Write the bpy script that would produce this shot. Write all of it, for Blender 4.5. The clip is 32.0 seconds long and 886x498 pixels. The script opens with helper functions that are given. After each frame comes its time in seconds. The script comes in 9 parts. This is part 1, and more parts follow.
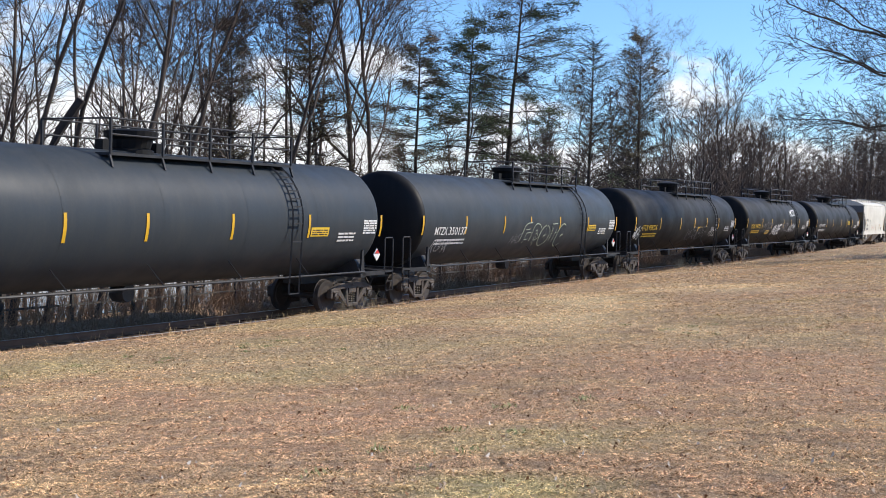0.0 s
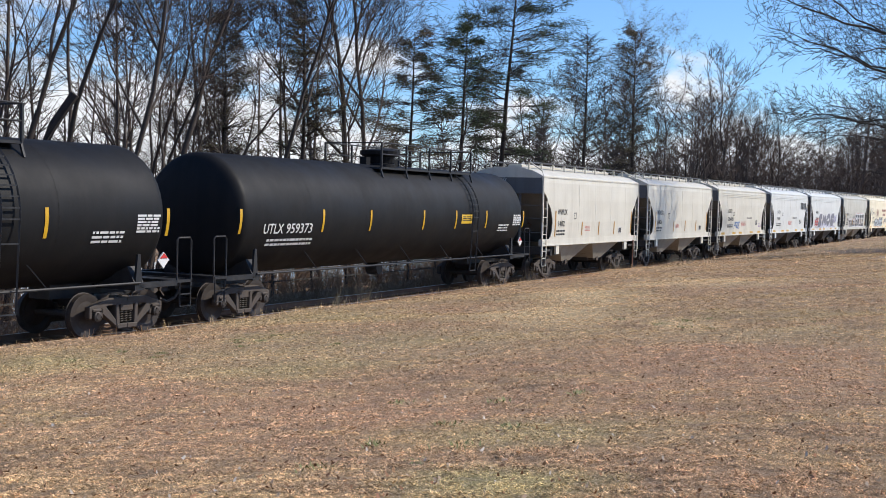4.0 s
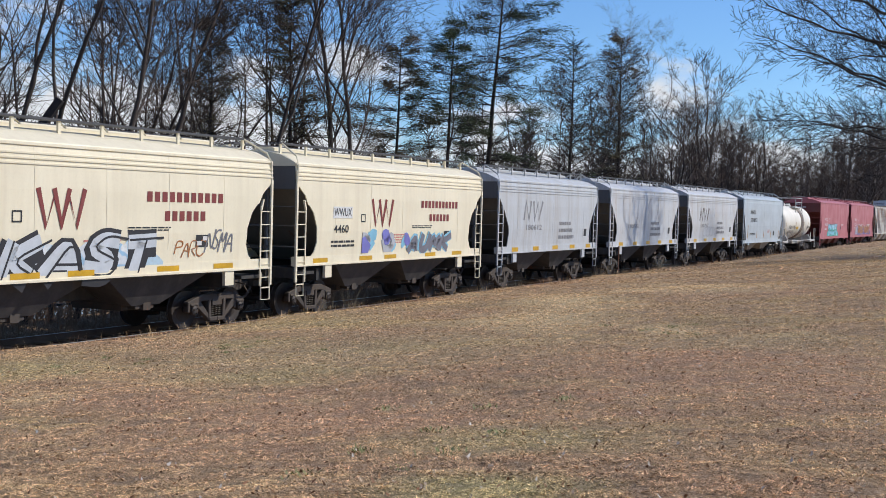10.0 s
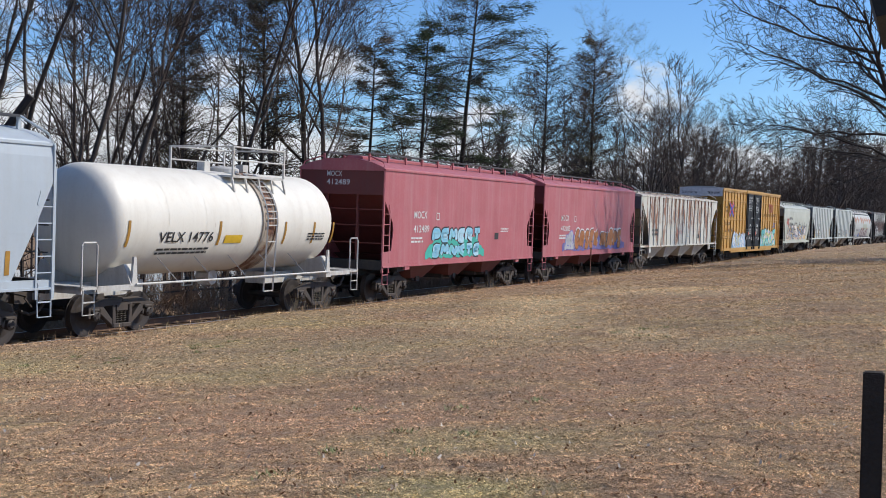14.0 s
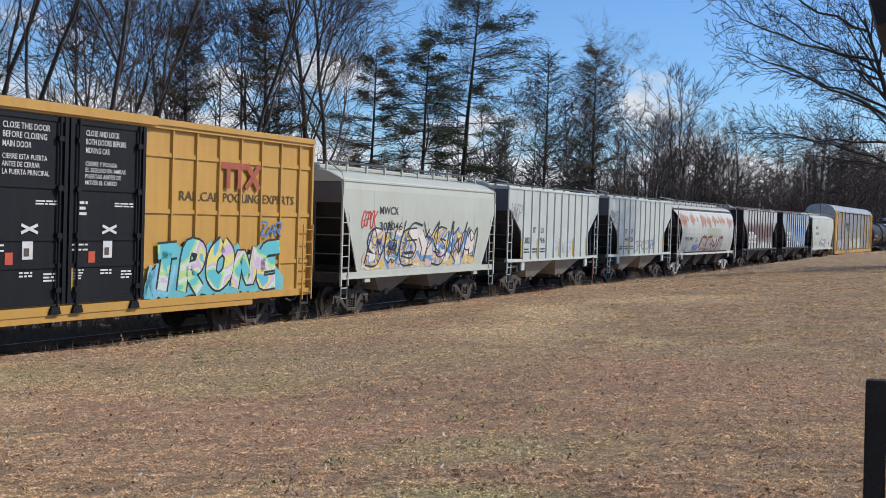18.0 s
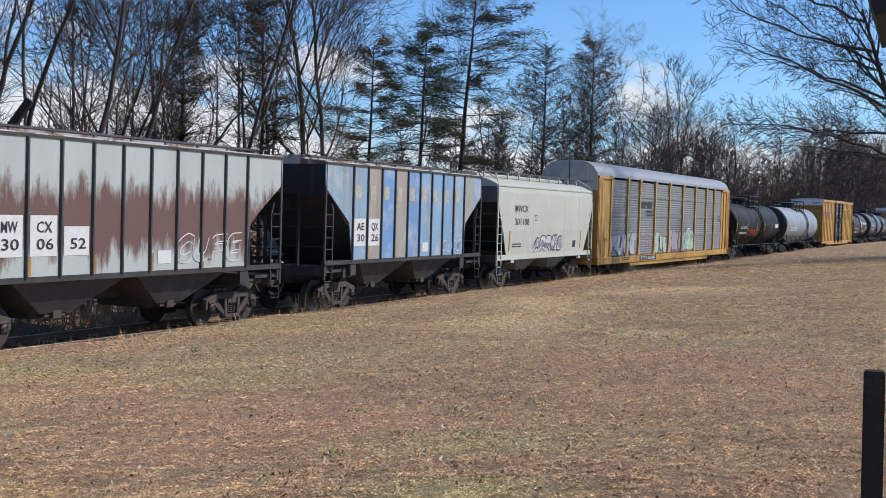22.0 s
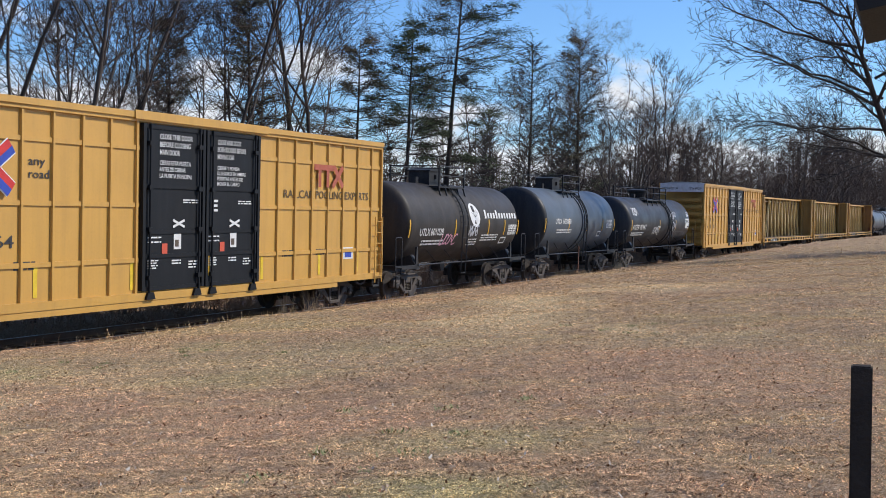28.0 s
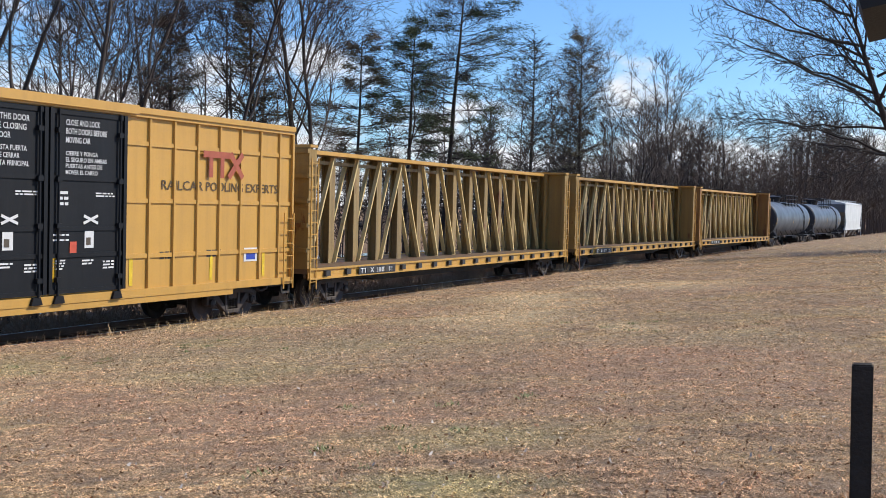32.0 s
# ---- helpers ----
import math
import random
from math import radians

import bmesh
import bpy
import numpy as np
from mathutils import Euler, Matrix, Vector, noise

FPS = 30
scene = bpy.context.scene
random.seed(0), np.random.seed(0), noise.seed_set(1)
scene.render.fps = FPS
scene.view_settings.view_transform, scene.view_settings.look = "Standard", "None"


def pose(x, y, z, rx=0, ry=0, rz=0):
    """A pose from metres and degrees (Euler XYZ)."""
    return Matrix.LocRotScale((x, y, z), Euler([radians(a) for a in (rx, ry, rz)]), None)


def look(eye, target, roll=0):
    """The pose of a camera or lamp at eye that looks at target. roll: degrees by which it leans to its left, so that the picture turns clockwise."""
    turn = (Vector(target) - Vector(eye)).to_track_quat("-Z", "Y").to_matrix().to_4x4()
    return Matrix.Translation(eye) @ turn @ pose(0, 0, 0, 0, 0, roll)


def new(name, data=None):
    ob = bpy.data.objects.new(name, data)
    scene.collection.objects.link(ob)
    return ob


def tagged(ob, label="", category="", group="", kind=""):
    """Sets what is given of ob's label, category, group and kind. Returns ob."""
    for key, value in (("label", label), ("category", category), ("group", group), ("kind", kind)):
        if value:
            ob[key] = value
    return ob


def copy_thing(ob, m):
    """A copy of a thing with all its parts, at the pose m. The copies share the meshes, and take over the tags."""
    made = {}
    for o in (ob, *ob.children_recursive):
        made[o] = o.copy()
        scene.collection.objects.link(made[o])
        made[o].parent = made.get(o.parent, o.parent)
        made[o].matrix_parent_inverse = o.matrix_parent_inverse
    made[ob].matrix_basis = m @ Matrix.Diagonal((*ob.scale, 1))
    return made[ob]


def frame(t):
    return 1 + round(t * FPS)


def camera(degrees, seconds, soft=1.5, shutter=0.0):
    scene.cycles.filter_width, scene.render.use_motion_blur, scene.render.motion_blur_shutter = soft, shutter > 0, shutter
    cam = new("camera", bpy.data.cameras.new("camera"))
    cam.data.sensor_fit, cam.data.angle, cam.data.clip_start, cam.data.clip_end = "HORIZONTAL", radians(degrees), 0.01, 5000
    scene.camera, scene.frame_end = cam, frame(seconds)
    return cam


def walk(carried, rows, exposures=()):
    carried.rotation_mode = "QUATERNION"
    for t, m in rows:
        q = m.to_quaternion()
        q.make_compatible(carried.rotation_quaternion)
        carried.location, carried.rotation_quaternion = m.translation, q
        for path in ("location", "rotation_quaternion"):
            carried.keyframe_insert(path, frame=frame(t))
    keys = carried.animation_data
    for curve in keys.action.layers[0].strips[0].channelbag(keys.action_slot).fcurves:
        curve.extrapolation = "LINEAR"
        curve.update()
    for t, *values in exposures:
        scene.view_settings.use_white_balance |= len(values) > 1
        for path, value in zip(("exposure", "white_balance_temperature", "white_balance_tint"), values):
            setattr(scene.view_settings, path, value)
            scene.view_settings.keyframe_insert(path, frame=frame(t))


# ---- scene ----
cam = camera(40.454, 32.0, soft=0.9)

EYE = 3.0585   # metres above the rail head
# seconds, turn to the left, tilt up, lean to the left (degrees)
VIEW = [
(0, 0.787, -2.076, 1.468), (0.5, 0.726, -2.210, 1.437), (1, 0.694, -2.191, 1.441), (1.5, 0.618, -2.108, 1.406),
    (2, 0.522, -2.068, 1.375), (2.5, 0.479, -2.067, 1.370), (3, 0.464, -2.176, 1.476), (3.5, 0.545, -2.292, 1.457),
    (5.5, 0.159, -2.348, 1.367), (6, 0.051, -2.339, 1.422), (6.5, 0.167, -2.292, 1.320), (7, 0.279, -2.195, 1.218),
    (7.5, 0.256, -2.130, 1.273), (8, 0.157, -2.128, 1.302), (8.5, 0.061, -2.183, 1.366), (9, 0.000, -2.112, 1.404),
    (9.5, -0.040, -2.012, 1.461), (10, -0.132, -2.026, 1.495), (10.5, -0.450, -2.046, 1.666), (11, -0.900, -1.856, 1.960),
    (11.5, -1.143, -1.696, 2.000), (12, -1.170, -1.706, 2.127), (12.5, -1.318, -1.773, 2.295), (13, -1.420, -1.830, 2.165),
    (13.5, -1.475, -1.907, 2.027), (14, -1.435, -1.938, 1.991), (14.5, -1.322, -1.975, 2.032), (16.5, -1.109, -1.708, 2.059),
    (17, -1.022, -1.593, 1.894), (17.5, -1.114, -1.491, 1.808), (18, -1.336, -1.503, 1.803), (18.5, -1.475, -1.532, 1.797),
    (19, -1.547, -1.482, 1.740), (19.5, -1.579, -1.434, 1.649), (20, -1.581, -1.471, 1.683), (20.5, -1.593, -1.630, 1.654),
    (21, -1.549, -1.749, 1.654), (21.5, -1.492, -1.805, 1.743), (22, -1.440, -1.875, 1.636), (22.5, -1.476, -1.873, 1.647),
    (23, -1.601, -1.951, 1.635), (23.5, -1.725, -2.073, 1.645), (24, -1.763, -2.078, 1.510), (24.5, -1.690, -1.949, 1.344),
    (25, -1.761, -1.873, 1.426), (25.5, -1.868, -1.860, 1.570), (27.5, -2.109, -1.799, 1.354), (28, -2.018, -1.923, 1.196),
    (28.5, -1.949, -2.066, 1.130), (29, -1.869, -2.131, 1.098), (29.5, -1.810, -2.085, 1.018), (30, -1.801, -1.980, 1.108),
    (30.5, -1.841, -1.956, 1.209), (31, -1.863, -1.972, 1.292), (31.5, -1.899, -1.996, 1.358), (32, -1.962, -2.075, 1.406),
]


def view(turn, tilt, lean):
    return pose(0, 0, EYE, 90 + tilt, 0, turn) @ pose(0, 0, 0, 0, 0, lean)


walk(cam, [(t, view(a, b, c)) for t, a, b, c in VIEW],
     exposures=[(0.0, 0.38, 6700, 10), (1.5, 0.28, 6700, 10), (3.5, 0.22, 6650, 10), (6.0, -0.08, 6550, 10), (9.0, -0.08, 6550, 10), (11.0, -0.18, 6500, 10), (14.0, -0.12, 6500, 10),
                (17.0, -0.06, 6500, 10), (18.3, -0.18, 6500, 10), (19.3, -0.20, 6500, 10), (21.0, -0.06, 6500, 10), (24.0, -0.04, 6450, 10), (28.0, 0.02, 6500, 10), (32.0, 0.14, 6550, 10)])

# ---- light ----
SUN_AZ, SUN_EL = 12.0, 40.0     # degrees from +x towards +y, and above the horizon
sun_dir = Vector((math.cos(radians(SUN_EL)) * math.cos(radians(SUN_AZ)),
                  math.cos(radians(SUN_EL)) * math.sin(radians(SUN_AZ)), math.sin(radians(SUN_EL))))
sun_data = bpy.data.lights.new("sun", "SUN")
sun_data.energy, sun_data.angle, sun_data.color = 4.3, radians(0.5), (1.0, 0.93, 0.83)
sun = new("sun", sun_data)
sun.matrix_world = look((60, 30, 60), Vector((60, 30, 60)) - sun_dir)

world = bpy.data.worlds.new("sky")
scene.world = world
world.use_nodes = True
wn, wl = world.node_tree.nodes, world.node_tree.links
wn.clear()
sky = wn.new("ShaderNodeTexSky")
sky.sky_type, sky.sun_disc = "NISHITA", False
sky.sun_elevation, sky.sun_rotation = radians(SUN_EL), radians(90 - SUN_AZ)
sky.air_density, sky.dust_density, sky.ozone_density = 1.0, 0.3, 2.5
coord = wn.new("ShaderNodeTexCoord")
sep = wn.new("ShaderNodeSeparateXYZ")
wl.new(coord.outputs["Generated"], sep.inputs[0])


def wmath(op, a, b=None, clamp=False):
    n = wn.new("ShaderNodeMath")
    n.operation, n.use_clamp = op, clamp
    for i, v in enumerate((a, b)):
        if v is None:
            continue
        if isinstance(v, (int, float)):
            n.inputs[i].default_value = v
        else:
            wl.new(v, n.inputs[i])
    return n.outputs[0]


# a broken cloud bank that thins out with height
stretch = wn.new("ShaderNodeMapping")
stretch.inputs["Scale"].default_value = (7.0, 7.0, 15.0)
wl.new(coord.outputs["Generated"], stretch.inputs["Vector"])
cn = wn.new("ShaderNodeTexNoise")
cn.inputs["Scale"].default_value, cn.inputs["Detail"].default_value = 1.0, 8.0
cn.inputs["Roughness"].default_value = 0.58
wl.new(stretch.outputs[0], cn.inputs["Vector"])
# the bank stands higher towards the left of the track
bank = wmath("MULTIPLY_ADD", wmath("MINIMUM", wmath("MAXIMUM", wmath("MULTIPLY", sep.outputs[0], -1.0), 0.0), 0.30), 0.26)
bank.node.inputs[2].default_value = 0.106
low = wmath("SUBTRACT", bank, sep.outputs[2])
thick = wmath("ADD", cn.outputs["Fac"], wmath("MULTIPLY", wmath("MAXIMUM", low, -0.09), 2.4))
cover = wn.new("ShaderNodeMapRange")
cover.inputs["From Min"].default_value, cover.inputs["From Max"].default_value = 0.55, 0.69
cover.interpolation_type = "SMOOTHSTEP"
wl.new(thick, cover.inputs["Value"])
mix = wn.new("ShaderNodeMix")
mix.data_type = "RGBA"
mix.inputs["B"].default_value = (7.9, 8.0, 8.3, 1)
blue = wn.new("ShaderNodeMix")
blue.data_type, blue.blend_type = "RGBA", "MULTIPLY"
blue.inputs["Factor"].default_value = 1.0
blue.inputs["B"].default_value = (0.74, 1.05, 1.45, 1)
wl.new(sky.outputs[0], blue.inputs["A"])
wl.new(blue.outputs["Result"], mix.inputs["A"])
wl.new(wmath("MULTIPLY", cover.outputs[0], 0.92), mix.inputs["Factor"])
bg = wn.new("ShaderNodeBackground")
bg.inputs["Strength"].default_value = 0.108
wl.new(mix.outputs["Result"], bg.inputs["Color"])
wout = wn.new("ShaderNodeOutputWorld")
wl.new(bg.outputs[0], wout.inputs["Surface"])


# ---- materials ----
def node_material(name, rough=0.6, metal=0.0):
    m = bpy.data.materials.new(name)
    m.use_nodes = True
    b = m.node_tree.nodes["Principled BSDF"]
    b.inputs["Roughness"].default_value, b.inputs["Metallic"].default_value = rough, metal
    return m, m.node_tree.nodes, m.node_tree.links, b


def noise_of(nodes, links, scale, detail=4.0, stretch=(1, 1, 1), rough=0.55, source="Object"):
    tc = nodes.new("ShaderNodeTexCoord")
    mp = nodes.new("ShaderNodeMapping")
    mp.inputs["Scale"].default_value = stretch
    links.new(tc.outputs[source], mp.inputs["Vector"])
    n = nodes.new("ShaderNodeTexNoise")
    n.inputs["Scale"].default_value, n.inputs["Detail"].default_value = scale, detail
    n.inputs["Roughness"].default_value = rough
    links.new(mp.outputs[0], n.inputs["Vector"])
    return n


def ramp_of(nodes, links, value, stops, smooth=False):
    r = nodes.new("ShaderNodeValToRGB")
    if smooth:
        r.color_ramp.interpolation = "EASE"
    while len(r.color_ramp.elements) < len(stops):
        r.color_ramp.elements.new(0.5)
    for e, (p, c) in zip(r.color_ramp.elements, stops):
        e.position = p
        e.color = (*c, 1) if len(c) == 3 else (c[0], c[0], c[0], 1)
    links.new(value, r.inputs["Fac"])
    return r.outputs["Color"]


def mix_of(nodes, links, fac, a, b, blend="MIX"):
    m = nodes.new("ShaderNodeMix")
    m.data_type, m.blend_type = "RGBA", blend
    for key, v in (("Factor", fac), ("A", a), ("B", b)):
        if isinstance(v, (int, float)):
            m.inputs[key].default_value = v
        elif isinstance(v, tuple):
            m.inputs[key].default_value = (*v, 1)
        else:
            links.new(v, m.inputs[key])
    return m.outputs["Result"]


def bump_of(nodes, links, b, value, strength=0.2, distance=0.01):
    n = nodes.new("ShaderNodeBump")
    n.inputs["Strength"].default_value, n.inputs["Distance"].default_value = strength, distance
    links.new(value, n.inputs["Height"])
    links.new(n.outputs[0], b.inputs["Normal"])


MATS = {}


def paint(name, rgb, dirt=(0.16, 0.13, 0.10), grime=0.35, rust=0.0, rough=0.45, rust_rgb=(0.22, 0.075, 0.03), metal=0.0):
    """Old railway paint: blotches, vertical dirt streaks and rust."""
    if name in MATS:
        return MATS[name]
    m, n, l, b = node_material(name, rough, metal)
    blot = noise_of(n, l, 0.7, 5)
    streak = noise_of(n, l, 1.6, 5, (2.2, 2.2, 0.16), 0.6)
    fine = noise_of(n, l, 16, 4)
    c = mix_of(n, l, ramp_of(n, l, blot.outputs["Fac"], [(0.3, (0,)), (0.75, (1,))]), rgb, tuple(v * 0.86 for v in rgb))
    c = mix_of(n, l, ramp_of(n, l, streak.outputs["Fac"], [(0.45, (0,)), (0.8, (grime,))]), c, dirt)
    c = mix_of(n, l, ramp_of(n, l, fine.outputs["Fac"], [(0.5, (0,)), (0.85, (grime * 0.6,))]), c, dirt)
    if rust > 0:
        rn = noise_of(n, l, 1.1, 7, (1.2, 1.2, 0.45), 0.68)
        edge = 0.68 - 0.26 * rust
        c = mix_of(n, l, ramp_of(n, l, rn.outputs["Fac"], [(edge, (0,)), (edge + 0.06, (0.9,))]), c,
                   mix_of(n, l, fine.outputs["Fac"], rust_rgb, tuple(v * 0.45 for v in rust_rgb)))
    l.new(c, b.inputs["Base Color"])
    l.new(ramp_of(n, l, blot.outputs["Fac"], [(0.3, (rough - 0.08,)), (0.7, (rough + 0.15,))]), b.inputs["Roughness"])
    bump_of(n, l, b, streak.outputs["Fac"], 0.12, 0.02)
    MATS[name] = m
    return m


def plain(name, rgb, rough=0.6, metal=0.0, vary=0.25, scale=6.0, bump=0.0, source="Object"):
    """A painted or raw surface with two scales of variation."""
    if name in MATS:
        return MATS[name]
    m, n, l, b = node_material(name, rough, metal)
    a, f = noise_of(n, l, scale, 5, source=source), noise_of(n, l, scale * 9, 3, source=source)
    c = mix_of(n, l, ramp_of(n, l, a.outputs["Fac"], [(0.3, (0,)), (0.7, (1,))]), rgb, tuple(v * (1 - vary) for v in rgb))
    c = mix_of(n, l, ramp_of(n, l, f.outputs["Fac"], [(0.4, (0,)), (0.8, (vary,))]), c, tuple(v * 0.55 for v in rgb))
    l.new(c, b.inputs["Base Color"])
    if bump:
        bump_of(n, l, b, f.outputs["Fac"], bump, 0.02)
    MATS[name] = m
    return m


CAST = paint("cast_steel", (0.062, 0.050, 0.042), (0.085, 0.062, 0.045), 0.8, 0.25, 0.75)
WHEEL = plain("wheel_steel", (0.058, 0.046, 0.039), 0.6, 0.2, 0.4, 5)
UNDER = paint("underframe_black", (0.035, 0.034, 0.033), (0.10, 0.085, 0.07), 0.6, 0.1, 0.7)
BLACK = paint("black_tank_paint", (0.030, 0.031, 0.034), (0.075, 0.07, 0.065), 0.5, 0.0, 0.42)
SPRING = plain("spring_steel", (0.09, 0.075, 0.06), 0.6, 0.4)
WHITE_INK = plain("white_lettering", (0.72, 0.72, 0.70), 0.6, vary=0.15)
BLACK_INK = plain("black_lettering", (0.03, 0.03, 0.032), 0.6, vary=0.2)
YELLOW_INK = plain("yellow_lettering", (0.75, 0.47, 0.03), 0.55, vary=0.2)
REFLECT = plain("yellow_reflector", (0.70, 0.40, 0.02), 0.4, vary=0.3, scale=3)
ORANGE_REFLECT = plain("faded_orange_reflector", (0.50, 0.26, 0.04), 0.5, vary=0.4, scale=3)
RED_INK = plain("faded_red_lettering", (0.62, 0.25, 0.22), 0.6, vary=0.2)


# ---- the line of the track ----
KNOTS = [-110, -70, -25, 5, 30, 60, 100, 150, 230, 320]
BENDS = [0.0, 0.0, 0.0031519, -0.0013360, -0.0005838, -0.0002812, 0.0002417, 0.0002305, 0.0001987, 0.0]
LINE_S = np.arange(-640, 900, 0.5)
_turn = np.cumsum(np.interp(LINE_S, KNOTS, BENDS)) * 0.5
_zero = int(np.argmin(abs(LINE_S)))
LINE_TH = _turn - _turn[_zero] + 1.1204193
LINE_X = np.cumsum(np.cos(LINE_TH)) * 0.5
LINE_Y = np.cumsum(np.sin(LINE_TH)) * 0.5
LINE_X, LINE_Y = LINE_X - LINE_X[_zero], LINE_Y - LINE_Y[_zero] + 42.6448


def on_line(s, u=0.0):
    """Place beside the track: s metres along it, u metres from its middle towards the lawn; and the heading."""
    th = float(np.interp(s, LINE_S, LINE_TH))
    return (float(np.interp(s, LINE_S, LINE_X)) + math.sin(th) * u,
            float(np.interp(s, LINE_S, LINE_Y)) - math.cos(th) * u, th)


def line_coords(x, y):
    """s and u of places (arrays)."""
    x, y = np.asarray(x, float), np.asarray(y, float)
    k = np.arange(0, len(LINE_S), 8)
    d = (x[..., None] - LINE_X[k]) ** 2 + (y[..., None] - LINE_Y[k]) ** 2
    j = k[np.argmin(d, -1)]
    th = LINE_TH[j]
    dx, dy = x - LINE_X[j], y - LINE_Y[j]
    return LINE_S[j] + np.cos(th) * dx + np.sin(th) * dy, np.sin(th) * dx - np.cos(th) * dy


TIMES = [0, 1, 2, 3, 6, 7, 8, 9, 10, 11, 12, 13, 14, 17, 18, 19, 20, 21, 22, 23, 24, 25, 27.5, 28, 29, 30, 31, 32]
RUN = [-408.98, -391.10, -373.23, -355.37, -301.73, -283.92, -266.13, -248.31, -230.38, -212.54, -194.69, -176.84,
       -159.00, -105.64, -87.83, -69.99, -52.22, -34.60, -16.93, 0.76, 18.40, 35.96, 79.78, 88.53, 106.00, 123.46, 140.95, 158.40]
_fit = np.polyfit(TIMES, RUN, 3)
_rest = np.array(RUN) - np.polyval(_fit, TIMES)


def run(t):
    """How far the train has gone at t seconds."""
    return float(np.polyval(_fit, t) + np.interp(t, TIMES, _rest))


# ---- mesh helpers ----
def part(name, bm, material, parent, label="", smooth=False, at=None):
    """Links a bmesh or a mesh as one object under a thing or a part."""
    if isinstance(bm, bmesh.types.BMesh):
        me = bpy.data.meshes.new(name)
        bm.to_mesh(me)
        bm.free()
    else:
        me = bm
    if material and not me.materials:
        me.materials.append(material)
    if smooth:
        me.shade_smooth()
    ob = new(name, me)
    ob.parent = parent
    if at is not None:
        ob.matrix_basis = at
    if label:
        tagged(ob, label)
    return ob


def box(bm, x0, x1, y0, y1, z0, z1):
    v = [bm.verts.new(p) for p in ((x0, y0, z0), (x1, y0, z0), (x1, y1, z0), (x0, y1, z0),
                                   (x0, y0, z1), (x1, y0, z1), (x1, y1, z1), (x0, y1, z1))]
    for f in ((3, 2, 1, 0), (4, 5, 6, 7), (0, 1, 5, 4), (1, 2, 6, 5), (2, 3, 7, 6), (3, 0, 4, 7)):
        bm.faces.new([v[i] for i in f])


def bar(bm, p, q, w, h=None):
    """A square bar from p to q."""
    p, q, h = Vector(p), Vector(q), h or w
    d = (q - p).normalized()
    side = d.cross(Vector((0, 0, 1))) if abs(d.z) < 0.95 else d.cross(Vector((0, 1, 0)))
    side.normalize()
    up = side.cross(d)
    rings = [[bm.verts.new(c + side * a * w / 2 + up * b * h / 2) for a, b in ((-1, -1), (1, -1), (1, 1), (-1, 1))] for c in (p, q)]
    for i in range(4):
        bm.faces.new((rings[0][i], rings[0][(i + 1) % 4], rings[1][(i + 1) % 4], rings[1][i]))
    bm.faces.new(rings[0][::-1])
    bm.faces.new(rings[1])


def tube(bm, pts, r, n=6):
    """A round pipe through points."""
    pts = [Vector(p) for p in pts]
    rings = []
    for i, c in enumerate(pts):
        d = (pts[min(i + 1, len(pts) - 1)] - pts[max(i - 1, 0)]).normalized()
        side = d.cross(Vector((0, 0, 1))) if abs(d.z) < 0.95 else d.cross(Vector((0, 1, 0)))
        side.normalize()
        up = side.cross(d)
        rings.append([bm.verts.new(c + (side * math.cos(2 * math.pi * k / n) + up * math.sin(2 * math.pi * k / n)) * r) for k in range(n)])
    for a, b in zip(rings, rings[1:]):
        for k in range(n):
            bm.faces.new((a[k], a[(k + 1) % n], b[(k + 1) % n], b[k]))
    bm.faces.new(rings[0][::-1])
    bm.faces.new(rings[-1])


def prism(bm, outline, y0, y1, axis="y"):
    """An outline in (x, z) drawn out along y (or in (y, z) along x)."""
    def place(p, c):
        return (p[0], c, p[1]) if axis == "y" else (c, p[0], p[1])
    a = [bm.verts.new(place(p, y0)) for p in outline]
    b = [bm.verts.new(place(p, y1)) for p in outline]
    bm.faces.new(a)
    bm.faces.new(b[::-1])
    for i in range(len(a)):
        j = (i + 1) % len(a)
        bm.faces.new((a[j], a[i], b[i], b[j]))


def lathe_y(bm, rings, n=24, y=0.0, x=0.0, z=0.0):
    """Rings of (radius, y) turned round the y axis."""
    loops = [[bm.verts.new((x + r * math.cos(2 * math.pi * k / n), y + c, z + r * math.sin(2 * math.pi * k / n))) for k in range(n)] for r, c in rings]
    for a, b in zip(loops, loops[1:]):
        for k in range(n):
            bm.faces.new((a[k], a[(k + 1) % n], b[(k + 1) % n], b[k]))
    bm.faces.new(loops[0])
    bm.faces.new(loops[-1][::-1])


def fixed(bm):
    bmesh.ops.recalc_face_normals(bm, faces=bm.faces)
    return bm


def loft(bm, profile, xs):
    """A closed (y, z) profile drawn along x."""
    loops = [[bm.verts.new((x, y, z)) for y, z in profile] for x in xs]
    k = len(profile)
    for a, b in zip(loops, loops[1:]):
        for i in range(k):
            bm.faces.new((a[i], a[(i + 1) % k], b[(i + 1) % k], b[i]))
    bm.faces.new(loops[0][::-1])
    bm.faces.new(loops[-1])
    return fixed(bm)


# ---- lettering ----
_GLYPHS = {}


